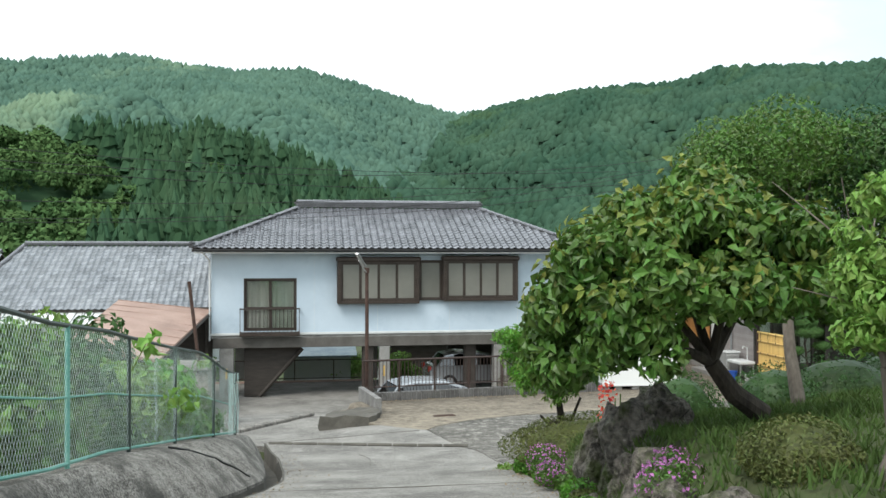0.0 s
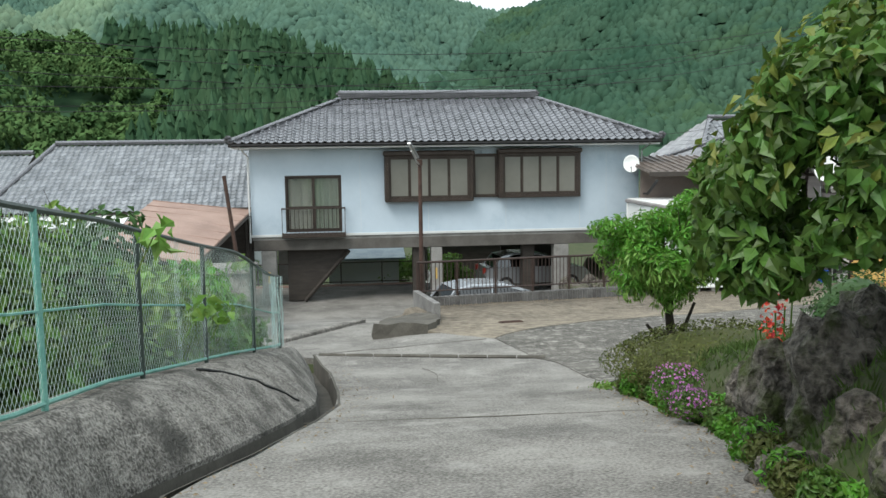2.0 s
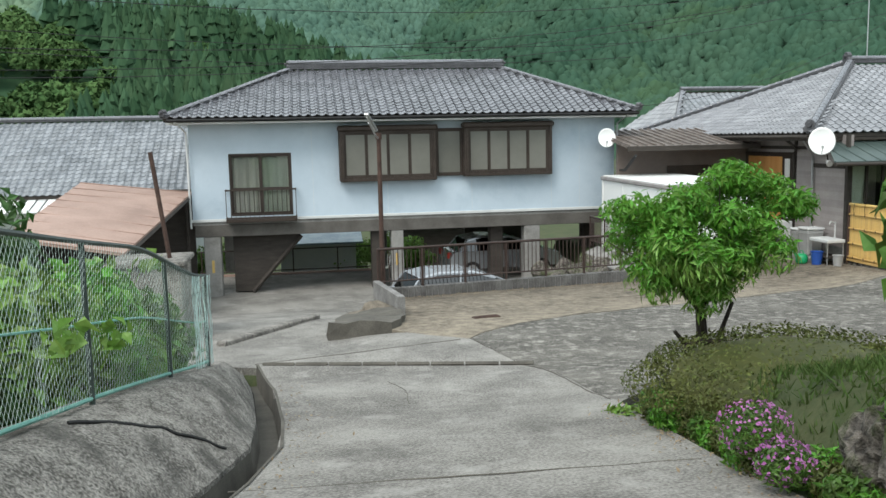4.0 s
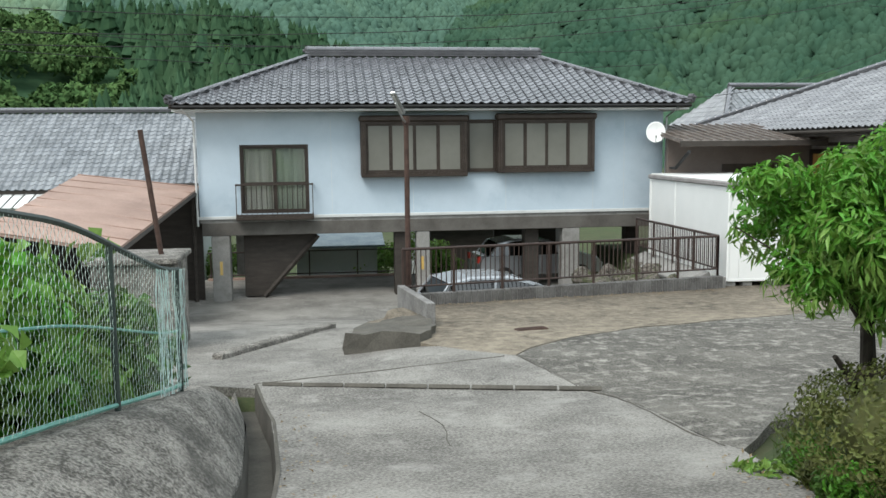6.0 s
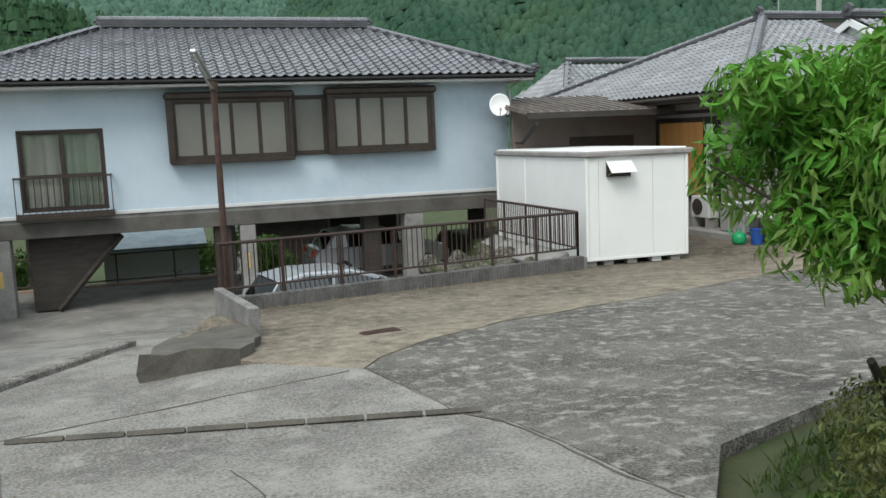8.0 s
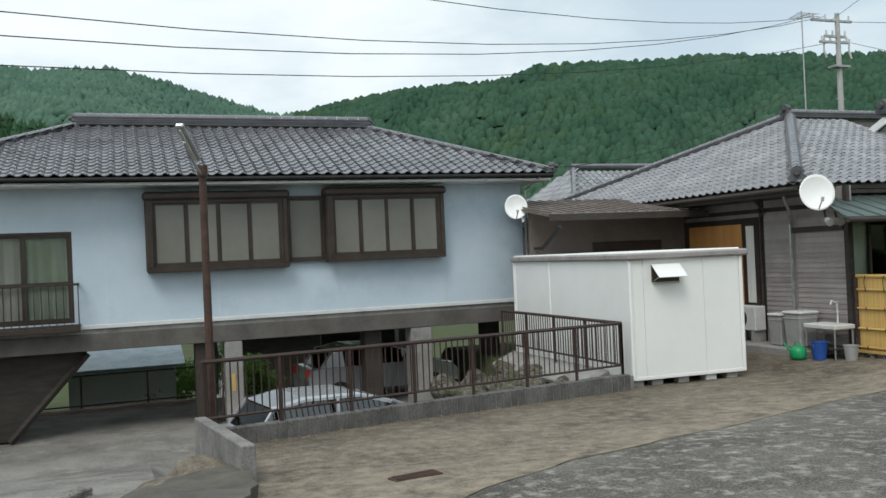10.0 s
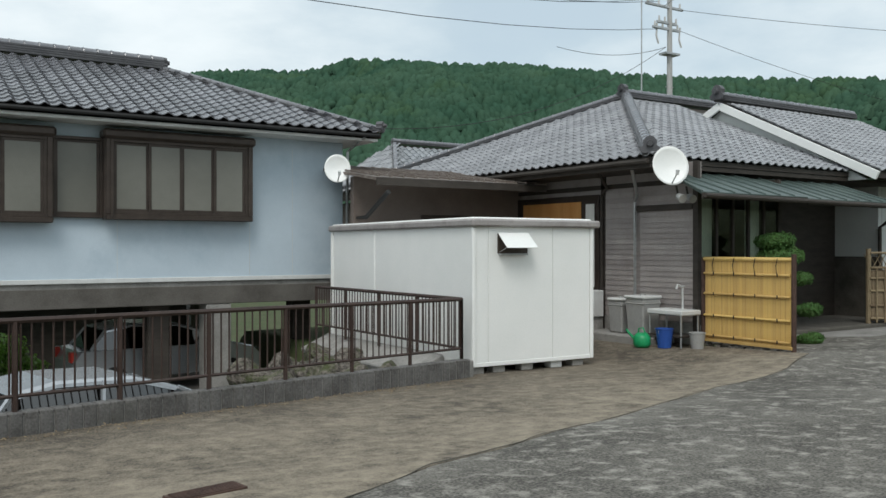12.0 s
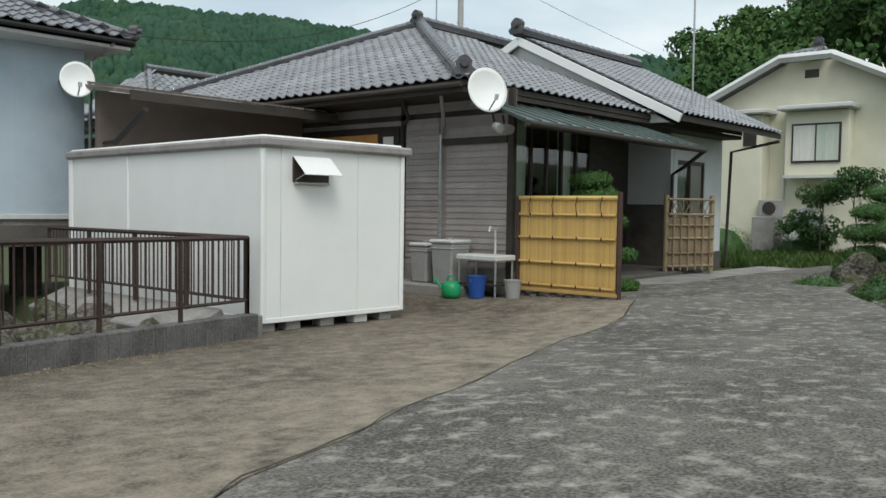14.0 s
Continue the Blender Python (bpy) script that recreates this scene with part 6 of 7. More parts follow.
def near_woods():
    """The cedar slope behind the roofs, and the wooded hill beyond the cream house."""
    rng = np.random.default_rng(11)

    def ground_at(x, y, crest):
        a = math.degrees(math.atan2(x, y))
        r = math.hypot(x, y)
        return -6 + (crest(a) + 6) * ss(95, 215, r)

    # height of the crest by direction
    crest = lambda a: float(np.interp(a, (-50, -22, -14, -8, -3, 2, 6, 12), (24, 24, 22, 22, 18, 10, 2, -6)))
    tr, br = [], []
    for _ in range(5200):
        a, r = rng.uniform(-48, 11), rng.uniform(95, 235)
        x, y = r * math.sin(radians(a)), r * math.cos(radians(a))
        z = ground_at(x, y, crest)
        if z < -5.5 and r > 120:
            continue
        patch = noise.noise((x * 0.035, y * 0.035, 7))
        if a > -15 + 9 * patch and patch > -0.28 and r > 105:
            tr.append((x, y, z - 1))
        elif rng.random() < 0.6:
            br.append((x, y, z - 1))
    skirt = [(0.5, 0.04), (1.0, 0.1), (0.62, 0.28), (0.88, 0.3), (0.5, 0.48), (0.7, 0.5), (0.36, 0.66), (0.48, 0.68), (0.2, 0.85), (0.26, 0.86)]
    tree_mass("cedar_wood", tr[:2000], 10.5, 2.3, "cedar", "dense dark cedar plantation on the slope", skirt, 7, 12, False)
    P, N = [], []
    for x, y, z in br[:420]:
        R = rng.uniform(3.0, 5.4)
        p, q = crown_clumps(x, y, z + R * 0.9, R, rng, 7, 56)
        P += p
        N += q
    V, F = leaf_quads(np.concatenate(P), np.concatenate(N), 1.05, 3)
    raw("broadleaf_wood", V, F, "broadwood", label="mixed broadleaf wood at the foot of the slope", kind="stuff", category="woods")
    verts, faces = [], []
    az = np.linspace(-52, 14, 70)
    rs = np.linspace(85, 260, 40)
    for a in az:
        for r in rs:
            x, y = r * math.sin(radians(a)), r * math.cos(radians(a))
            verts.append((x, y, ground_at(x, y, crest) - 0.3))
    w = len(rs)
    faces = [(i * w + j, (i + 1) * w + j, (i + 1) * w + j + 1, i * w + j + 1) for i in range(len(az) - 1) for j in range(w - 1)]
    raw("wooded_slope", verts, faces, "cedar", smooth=True, label="dark forest floor of the near slope", kind="structure", category="ground")
    # hill with big trees behind the cream house
    P, N = [], []
    for k in range(120):
        a, r = rng.uniform(65, 100), rng.uniform(48, 95)
        x, y = -2.6 + r * math.sin(radians(a)), 13.5 + r * math.cos(radians(a))
        z = -2 + 0.32 * max(0, r - 46) + rng.uniform(1.5, 5.5) + (4 if a > 72 else 0)
        p, q = crown_clumps(x, y, z, rng.uniform(2.6, 4.6), rng, 9, 80)
        P += p
        N += q
    V, F = leaf_quads(np.concatenate(P), np.concatenate(N), 0.5, 4)
    raw("hillside_wood", V, F, "broadwood", label="tall dark trees on the hill behind the cream house", kind="stuff", category="woods")


# ---- neighbouring houses ----
def plain_tiled_house(name, label, x0, x1, y0, y1, zb, ez, rz, hip, wall, over=0.7, hip_r=None):
    hr = hip if hip_r is None else hip_r
    h = thing(name, label, "house", (0, 0, 0))
    part("wall", B((x0 + over, y0 + over, zb), (x1 - over, y1 - over, ez - 0.05)), wall, h)
    ry = (y0 + y1) / 2
    deck(h, [(x0, y0, ez), (x1, y0, ez), (x1 - hr, ry, rz), (x0 + hip, ry, rz)])
    deck(h, [(x1, y1, ez), (x0, y1, ez), (x0 + hip, ry, rz), (x1 - hr, ry, rz)])
    v = Vector((0, ry - y0, rz - ez))
    tiled_slope(h, (x0, y0, ez + 0.01), (1, 0, 0), v, x1 - x0, v.length, hip, hr, "tile_old", 0, int(abs(x0)))
    if hip:
        deck(h, [(x0, y1, ez), (x0, y0, ez), (x0 + hip, ry, rz)])
        deck(h, [(x1, y0, ez), (x1, y1, ez), (x1 - hr, ry, rz)])
        ridge_line(h, (x0, y0, ez), (x0 + hip, ry, rz), 0.09, 0.05, 1)
        ridge_line(h, (x1, y0, ez), (x1 - hr, ry, rz), 0.09, 0.05, 1)
    ridge_line(h, (x0 + hip, ry, rz), (x1 - hr, ry, rz), 0.11, 0.05, 2)
    return h


def neighbours():
    h = plain_tiled_house("grey_roof_house", "low house with a wide old grey tiled roof", -20.5, -9.35, 34.2, 43.2, -6.2, -0.85, 1.95, 1.8, "plaster", hip_r=0.0)
    # pale sheet lean-to along its eave
    lt = thing("lean_to_roof", "", "")
    lt.parent = h
    tagged(lt, "striped pale translucent lean-to roof")
    for i in range(34):
        x = -21.0 + i * 0.36
        deck(lt, [(x, 32.9, -1.35), (x + 0.3, 32.9, -1.35), (x + 0.3, 34.3, -0.95), (x, 34.3, -0.95)], 0.02, "white" if i % 2 else "trimw", "sheet")
    part("lower_wall", B((-20, 34.0, -6), (-10, 34.2, -1.3)), "plaster", h)
    for x in (-18.3, -15.2, -12.0):
        part("window", B((x, 33.93, -2.6), (x + 1.7, 33.995, -1.55), 0.01), "bronze", h)
    plain_tiled_house("far_roof_house", "distant house with a grey tiled gable roof", -31.5, -20.8, 38, 46, -6.2, -0.6, 1.6, 0.0, "plaster")
    # rust-coloured carport
    c = thing("carport", "open carport with a rust-brown sheet roof", "carport", (0, 0, 0))
    pts = [(-12.6, 21.8, -1.12), (-9.9, 21.8, -1.62), (-9.15, 29.5, -0.62), (-12.6, 29.5, -0.2)]
    deck(c, pts, 0.06, "rustroof", "sheet")
    for k in range(9):
        t = k / 8
        a, b = Vector(pts[0]).lerp(Vector(pts[3]), t), Vector(pts[1]).lerp(Vector(pts[2]), t)
        part("seam", T([a + Vector((0, 0, 0.015)), b + Vector((0, 0, 0.015))], 0.016, 4), "rustroof", c)
    part("edge_beam", T([Vector(pts[1]) - Vector((0, 0, 0.12)), Vector(pts[2]) - Vector((0, 0, 0.12))], 0.06, 4), "dark", c)
    for p in ((-9.95, 22.0, -1.7), (-9.3, 29.2, -0.8), (-12.5, 22.0, -1.2)):
        part("post", T([(p[0], p[1], -4.3), p], 0.06, 6), "dark", c)
    # walls coloured dark to stand for the shaded inside of the carport
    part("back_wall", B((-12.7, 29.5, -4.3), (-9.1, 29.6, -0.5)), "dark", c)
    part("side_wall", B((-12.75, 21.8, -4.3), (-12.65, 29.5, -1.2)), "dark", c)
    # cream house
    h = thing("cream_house", "two-storey cream stucco house with a tiled gable roof", "house", (0, 0, 0))
    X = 30.0
    bm = bmesh.new()
    pts = [(20.6, -2.9), (27.4, -2.9), (27.4, 3.0), (24.9, 4.25), (23.1, 4.25), (20.6, 3.0)]
    fr = [bm.verts.new((X, y, z)) for y, z in pts]
    bk = [bm.verts.new((X + 8, y, z)) for y, z in pts]
    bm.faces.new(fr)
    bm.faces.new(bk[::-1])
    for i in range(len(pts)):
        j = (i + 1) % len(pts)
        bm.faces.new((fr[i], bk[i], bk[j], fr[j]))
    part("wall", bm, "cream", h)
    for a, b in (((24.9, 4.42), (27.75, 3.05)), ((23.1, 4.42), (20.25, 3.05))):
        deck(h, [(X - 0.7, a[0], a[1]), (X + 8.5, 24.0, a[1] + 0.4), (X + 8.5, b[0], b[1]), (X - 0.7, b[0], b[1])], 0.16, "tile_dark", "roof")
        m0, m1 = Vector((X - 0.74, a[0], a[1] - 0.1)), Vector((X - 0.74, b[0], b[1] - 0.1))
        part("barge_board", T([m0, m1], 0.15, 4), "trimw", h)
    deck(h, [(X - 0.75, 24.9, 4.42), (X - 0.75, 23.1, 4.42), (X + 0.9, 24.0, 4.85)], 0.14, "tile_dark", "hip_roof")
    part("barge_board", T([(X - 0.74, 24.95, 4.32), (X - 0.74, 23.05, 4.32)], 0.15, 4), "trimw", h)
    for k in range(7):
        y = 23.3 + k * 0.235
        part("roll_tile", T([(X - 0.72, y, 4.47), (X + 0.9, 24.0 + (y - 24.0) * 0.15, 4.9)], 0.06, 6), "tile", h)
    ridge_end(h, (X + 0.6, 24.0, 4.95), 0.26, (-1, 0, 0))
    part("projection", B((X - 0.8, 25.45, -2.9), (X - 0.002, 27.3, 2.35), 0.02), "cream", h)
    part("projection", B((X - 0.55, 22.5, 0.1), (X - 0.002, 24.7, 2.4), 0.02), "cream", h)
    part("canopy", B((X - 1.1, 22.3, 2.42), (X - 0.003, 24.85, 2.58), 0.03), "trimw", h)
    part("canopy", B((X - 1.2, 25.2, 2.36), (X - 0.003, 27.6, 2.52), 0.03), "trimw", h)
    w = thing("window", "", "")
    w.parent = h
    tagged(w, "bronze window with white curtains")
    part("window_frame", B((X - 0.61, 22.75, 0.55), (X - 0.552, 24.45, 1.95), 0.01), "bronze", w)
    for y0, y1, m in ((22.82, 23.57, "curtaing"), (23.63, 24.38, "curtain2")):
        part("pane", B((X - 0.625, y0, 0.62), (X - 0.612, y1, 1.88)), m, w)
    part("sill", B((X - 0.75, 22.5, 0.0), (X - 0.5, 24.7, 0.098)), "trimw", h)
    part("small_window", B((X - 0.84, 25.65, 1.2), (X - 0.802, 26.15, 1.85), 0.01), "bronze", h)
    part("gable_vent", B((X - 0.03, 23.75, 3.65), (X - 0.003, 24.25, 3.95), 0.01), "bronze", h)
    part("step", B((X - 1.6, 24.6, -2.9), (X - 0.01, 25.43, -1.4), 0.03), "conc", h)
    part("pipe", T([(X - 0.05, 24.85, 2.4), (X - 0.05, 24.9, -1.5)], 0.05, 6), "trimw", h)
    ac = thing("outdoor_unit", "round-grilled outdoor air conditioner unit by the cream house", "air conditioner", (X - 0.9, 25.02, -1.4))
    part("case", B((-0.15, -0.4, 0), (0.15, 0.4, 0.6), 0.02), "plastic", ac)
    fan = lathe([(0.24, 0), (0.24, 0.03), (0.05, 0.04)], 20)
    bmesh.ops.transform(fan, matrix=pose(-0.16, 0.0, 0.3, 0, -90, 0), verts=fan.verts)
    part("grille", fan, "dark", ac)
    # below the parking floor, behind
    h = thing("low_outbuilding", "small grey outbuilding with a sheet roof below the parking floor", "outbuilding", (0, 0, 0))
    part("wall", B((-6.6, 38.5, -6.5), (-3.3, 42, -3.6)), "plaster", h)
    deck(h, [(-7.0, 38.0, -3.45), (-3.0, 38.0, -3.45), (-3.0, 42.4, -2.5), (-7.0, 42.4, -2.5)], 0.08, "sheet", "roof")
    h = thing("white_outbuilding", "white walled garage with a dark panel for its shaded bay behind the parking floor", "garage", (0, 0, 0))
    part("wall", B((-1.5, 44, -6), (4.2, 44.2, -1.2)), "plaster", h)
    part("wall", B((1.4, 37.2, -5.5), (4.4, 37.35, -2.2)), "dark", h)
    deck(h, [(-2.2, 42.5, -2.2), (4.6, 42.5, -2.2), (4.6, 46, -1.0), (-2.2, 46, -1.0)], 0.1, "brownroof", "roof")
    # dark sheet before the wall, painted as the shaded inside of a bay
    part("bay_shade_panel", B((-0.8, 43.9, -6), (3.6, 43.98, -2.9)), "dark", h)
    for k, (x, y, z, r) in enumerate(((-2.0, 37.0, -3.9, 1.1), (-3.3, 39.6, -4.2, 1.2), (-0.8, 38.4, -4.4, 0.9), (-9.5, 38, -4.0, 1.2))):
        t = thing("background_shrub", "bright green shrubs below the parking floor", "shrub", (x, y, -5.6), 0, "shrubs below the parking floor")
        limbs(t, (x, y, -5.6), [(x, y, z), (x + 0.3, y, z + 0.3)], 0.05, "bark", 300 + k)
        foliage("leaves", t, blobs_in((x, y, z), (r, r, r * 0.9), 16, 0.4, 310 + k), 2200, 0.16, 0.09, "leaf_light", 320 + k)
    r = thing("edge_rail", "brown steel railing at the edge of the parking floor", "railing", (0, 0, 0))
    for z in (-3.1, -3.9):
        part("rail", T([(-9.5, 33.5, z), (-2.6, 33.5, z)], 0.025, 6), "rail", r)
    for i in range(5):
        x = -9.4 + i * 1.7
        part("post", T([(x, 33.5, -4.15), (x, 33.5, -3.08)], 0.025, 6), "rail", r)
    part("kerb", B((-9.5, 33.35, -4.2), (-2.6, 33.55, -3.98), 0.01), "rustroof", r)
    # stone bank below the shed
    b = thing("stone_bank", "rough stone and concrete bank below the court", "bank", (3.2, 25.0, -3.6), kind="structure")
    for k in range(9):
        bm = bmesh.new()
        bmesh.ops.create_icosphere(bm, subdivisions=3, radius=0.55)
        for v in bm.verts:
            v.co *= 0.8 + 0.5 * noise.noise(v.co * 2 + Vector((k * 5, 0, 0)))
            v.co += Vector(((k % 3) * 0.7 - 1.2, (k // 3) * 1.3 - 1.2, 0.15 + 0.1 * (k % 3)))
        part("stone", bm, "rock", b)
    part("sloped_apron", B((0.2, -2.0, 0.3), (0.9, 2.4, 0.42), 0.02, pose(0.2, 0, 0.2, 0, -24, 0)), "conc", b)


def car(label, paint, at, rz):
    c = thing("car", label, "car", at, rz)
    prof_pts = [(-2.1, 0.35), (-2.15, 0.75), (-2.0, 0.98), (-1.75, 1.05), (-1.45, 1.42), (-0.9, 1.53), (0.1, 1.50), (0.75, 1.33), (1.35, 1.00), (1.95, 0.86), (2.15, 0.66), (2.12, 0.35)]
    body = [(x, min(z, 1.0)) for x, z in prof_pts]

    def loft(points, half, tuck):
        bm = bmesh.new()
        rows = []
        for s, k in ((-1, 0.92), (-0.9, 1.0), (0.9, 1.0), (1, 0.92)):
            rows.append([bm.verts.new((x * (1.0 if abs(s) < 1 else 0.985), s * half * (1 - tuck * max(0, z - 0.9)), 0.35 + (z - 0.35) * (1 if abs(s) < 1 else 0.97))) for x, z in points])
        for a, b in zip(rows, rows[1:]):
            for i in range(len(points)):
                j = (i + 1) % len(points)
                bm.faces.new((a[i], a[j], b[j], b[i]))
        bm.faces.new(rows[0])
        bm.faces.new(rows[-1][::-1])
        return bm

    bd = part("body", loft(body, 0.84, 0.0), paint, c, smooth=False)
    gh = [(-1.78, 1.0), (-1.48, 1.38), (-0.9, 1.47), (0.1, 1.44), (0.72, 1.27), (1.3, 0.99)]
    part("cabin_glass", loft(gh, 0.83, 0.28), "cargla", c)
    rf = [(-1.5, 1.42), (-0.9, 1.525), (0.1, 1.495), (0.74, 1.30), (0.70, 1.27), (0.1, 1.45), (-0.9, 1.48), (-1.46, 1.38)]
    part("roof", loft(rf, 0.82, 0.22), paint, c)
    for s in (-1, 1):
        for a, b in (((-1.78, 1.0), (-1.46, 1.40)), ((0.72, 1.29), (1.35, 0.99)), ((-0.35, 0.99), (-0.3, 1.48))):
            f = lambda p: Vector((p[0], s * 0.84 * (1 - 0.26 * (p[1] - 0.9)), p[1]))
            part("window_pillar", T([f(a), f(b)], 0.035, 5), paint, c)
        for x in (-1.3, 1.35):
            w = thing("wheel", "", "")
            w.parent = c
            part("tyre", T([(x, s * 0.70, 0.31), (x, s * 0.86, 0.31)], 0.31, 18), "black", w)
            part("rim", T([(x, s * 0.855, 0.31), (x, s * 0.875, 0.31)], 0.2, 12), "metal", w)
        part("mirror", B((0.78, s * 0.95 - 0.08, 1.0), (0.95, s * 0.95 + 0.08, 1.13), 0.03), paint, c)
        part("headlight", B((1.98, s * 0.62 - 0.16, 0.66), (2.16, s * 0.62 + 0.16, 0.80), 0.03), "glass", c)
        part("tail_light", B((-2.17, s * 0.66 - 0.1, 0.75), (-2.05, s * 0.66 + 0.1, 0.98), 0.02), "redsign", c)


# ---- things round the bungalow ----
def bamboo_screen():
    s = thing("bamboo_screen", "new yellow bamboo screen fence between brown posts", "fence", (9.62, 20.25, -2.72), 0)
    L, H = 1.9, 1.62
    for y in (-0.05, L + 0.05):
        part("post", T([(0, y, -0.2), (0, y, H + 0.12 if y < 0 else H + 0.05)], 0.045, 10), "rust", s)
    n = 56
    me = bpy.data.meshes.new("cane")
    bm = T([(0, 0, 0.1), (0, 0, H)], 0.0172, 6)
    bm.to_mesh(me)
    bm.free()
    me.materials.append(M["bamboo"])
    for i in range(n):
        piece("cane", me, s, Matrix.Translation((0, 0.0 + L * (i + 0.5) / n, 0)))
    for z in (0.16, 0.55, 0.97, 1.36):
        part("cross_pole", T([(-0.035, 0, z), (-0.035, L, z)], 0.024, 8), "bamboo", s)
        for k in range(4):
            y = 0.25 + k * 0.47
            part("knot", T([(-0.06, y, z - 0.03), (-0.062, y, z + 0.03)], 0.012, 5), "black", s)
    part("top_pole", T([(-0.01, -0.02, H + 0.02), (-0.01, L + 0.02, H + 0.02)], 0.04, 8), "bamboo", s)
    for k in range(4):
        y = 0.25 + k * 0.47
        part("cord", T([(-0.055, y, H + 0.04), (-0.06, y + 0.03, H - 0.1), (-0.055, y + 0.01, H - 0.24)], 0.008, 5), "black", s)
    part("base_board", B((-0.05, -0.05, 0.04), (0.03, L + 0.05, 0.1), 0.006), "bamboo", s)
    for k in range(7):
        rock = thing("footing_stone", "grey stone at the foot of the bamboo screen", "stone", (9.7, 20.2 + k * 0.33, -2.78), k * 40, "stones under the screen")
        bm = bmesh.new()
        bmesh.ops.create_icosphere(bm, subdivisions=3, radius=0.15)
        for v in bm.verts:
            v.co *= 0.85 + 0.4 * noise.noise(v.co * 6 + Vector((k * 3, 0, 0)))
            v.co.z *= 0.6
        part("stone", bm, "rock", rock)
    # old sleeve fence by the door
    o = thing("sleeve_fence", "weathered brushwood sleeve fence with bamboo lattice beside the porch", "fence", (15.8, 22.45, -2.74), -20)
    part("brush_panel", B((0, -0.05, 0.15), (1.35, 0.05, 1.35), 0.03), "bamboo_old", o)
    for z in (0.2, 0.5, 0.85, 1.15, 1.4, 1.75):
        part("cross_pole", T([(-0.05, -0.07, z), (1.4, -0.07, z)], 0.028, 7), "bamboo_old", o)
    for k in range(6):
        x = 0.1 + k * 0.23
        part("upright_pole", T([(x, -0.10, 0.1), (x, -0.10, 1.4)], 0.02, 6), "bamboo_old", o)
    for k in range(9):
        x = 0.05 + k * 0.15
        for sgn in (1, -1):
            part("lattice", T([(x, -0.03 * sgn, 1.4), (x + sgn * 0.2, -0.03 * sgn, 1.72)], 0.009, 5), "bamboo_old", o)
    for x in (-0.05, 1.4):
        part("post", T([(x, 0, -0.2), (x, 0, 1.85)], 0.06, 8), "bamboo_old", o)


def bins_and_sink():
    def bin_(x, y, h, r, label):
        b = thing("dustbin", label, "bin", (x, y, -2.65), 0, "dustbins by the wall")
        bm = bmesh.new()
        box(bm, (-r, -r, 0), (r, r, h), 0.03)
        for v in bm.verts:
            k = 0.84 + 0.16 * v.co.z / h
            v.co.x *= k
            v.co.y *= k
        part("body", bm, "plastic", b)
        part("lid", B((-r * 1.08, -r * 1.08, h + 0.002), (r * 1.08, r * 1.08, h + 0.07), 0.025), "trimw", b, "pale plastic lid")
        part("lid_handle", T([(-0.08, 0, h + 0.07), (-0.05, 0, h + 0.1), (0.05, 0, h + 0.1), (0.08, 0, h + 0.07)], 0.012, 6), "plastic", b)
        part("rim", B((-r * 1.02, -r * 1.02, h * 0.86), (r * 1.02, r * 1.02, h * 0.9), 0.01), "plastic", b)

    bin_(9.25, 24.05, 0.66, 0.21, "grey plastic dustbin with a lid by the clad wall")
    bin_(9.22, 23.42, 0.74, 0.26, "larger grey plastic dustbin with a lid by the clad wall")
    p = thing("bin_plinth", "low concrete strip under the dustbins", "plinth", (9.2, 23.0, -2.95), kind="structure")
    part("slab", B((-0.4, -0.1, 0), (0.4, 2.6, 0.295), 0.02), "conc", p)
    s = thing("outdoor_sink", "steel outdoor sink table with a standing tap", "sink", (9.22, 22.6, court_z(9.22, 22.6)))
    part("basin", B((-0.28, -0.45, 0.62), (0.28, 0.45, 0.72), 0.02), "trimw", s)
    part("shelf", B((-0.26, -0.42, 0.2), (0.26, 0.42, 0.23)), "dark", s)
    for x in (-0.24, 0.24):
        for y in (-0.4, 0.4):
            part("leg", T([(x, y, 0), (x, y, 0.63)], 0.02, 6), "metal", s)
    tap = part("tap_pipe", T([(0.2, -0.05, 0.7), (0.2, -0.05, 1.15), (0.05, -0.05, 1.2), (0.02, -0.05, 1.12)], 0.022, 7), "trimw", s)
    part("tap_handle", T([(0.2, -0.1, 1.17), (0.2, 0.02, 1.17)], 0.015, 6), "steel", tap)

    def bucket(name, x, y, h, r, m, label):
        b = thing(name, label, "bucket", (x, y, court_z(x, y)))
        part("pail", lathe([(r * 0.75, 0), (r, h), (r * 1.06, h), (r * 1.06, h + 0.015), (r * 0.96, h + 0.012), (r * 0.72, 0.02)], 20), m, b)
        part("handle", T([(r * math.cos(t), 0, h - 0.02 - 0.16 * math.sin(t)) for t in np.linspace(0, math.pi, 9)], 0.006, 5), "metal", b)

    bucket("blue_bucket", 8.85, 22.5, 0.36, 0.17, "bluep", "blue plastic bucket beside the sink")
    bucket("grey_pot", 9.15, 21.95, 0.30, 0.15, "plastic", "small grey plastic pot on the concrete")
    w = thing("watering_can", "green plastic watering can on the concrete", "watering can", (8.6, 22.85, court_z(8.7, 23.1)))
    part("can", lathe([(0.13, 0), (0.17, 0.06), (0.17, 0.2), (0.10, 0.28), (0.09, 0.28)], 18), "greenp", w, smooth=True)
    part("spout", T([(0.0, 0.12, 0.08), (-0.05, 0.3, 0.26), (-0.06, 0.36, 0.33)], 0.03, 7, 0.018), "greenp", w)
    part("grip", T([(0, -0.1, 0.26), (0, -0.03, 0.38), (0, 0.08, 0.36), (0, 0.11, 0.22)], 0.014, 6), "greenp", w)
    a = thing("air_conditioner_unit", "white outdoor air conditioner unit on feet by the wall", "air conditioner", (9.3, 25.2, -2.66))
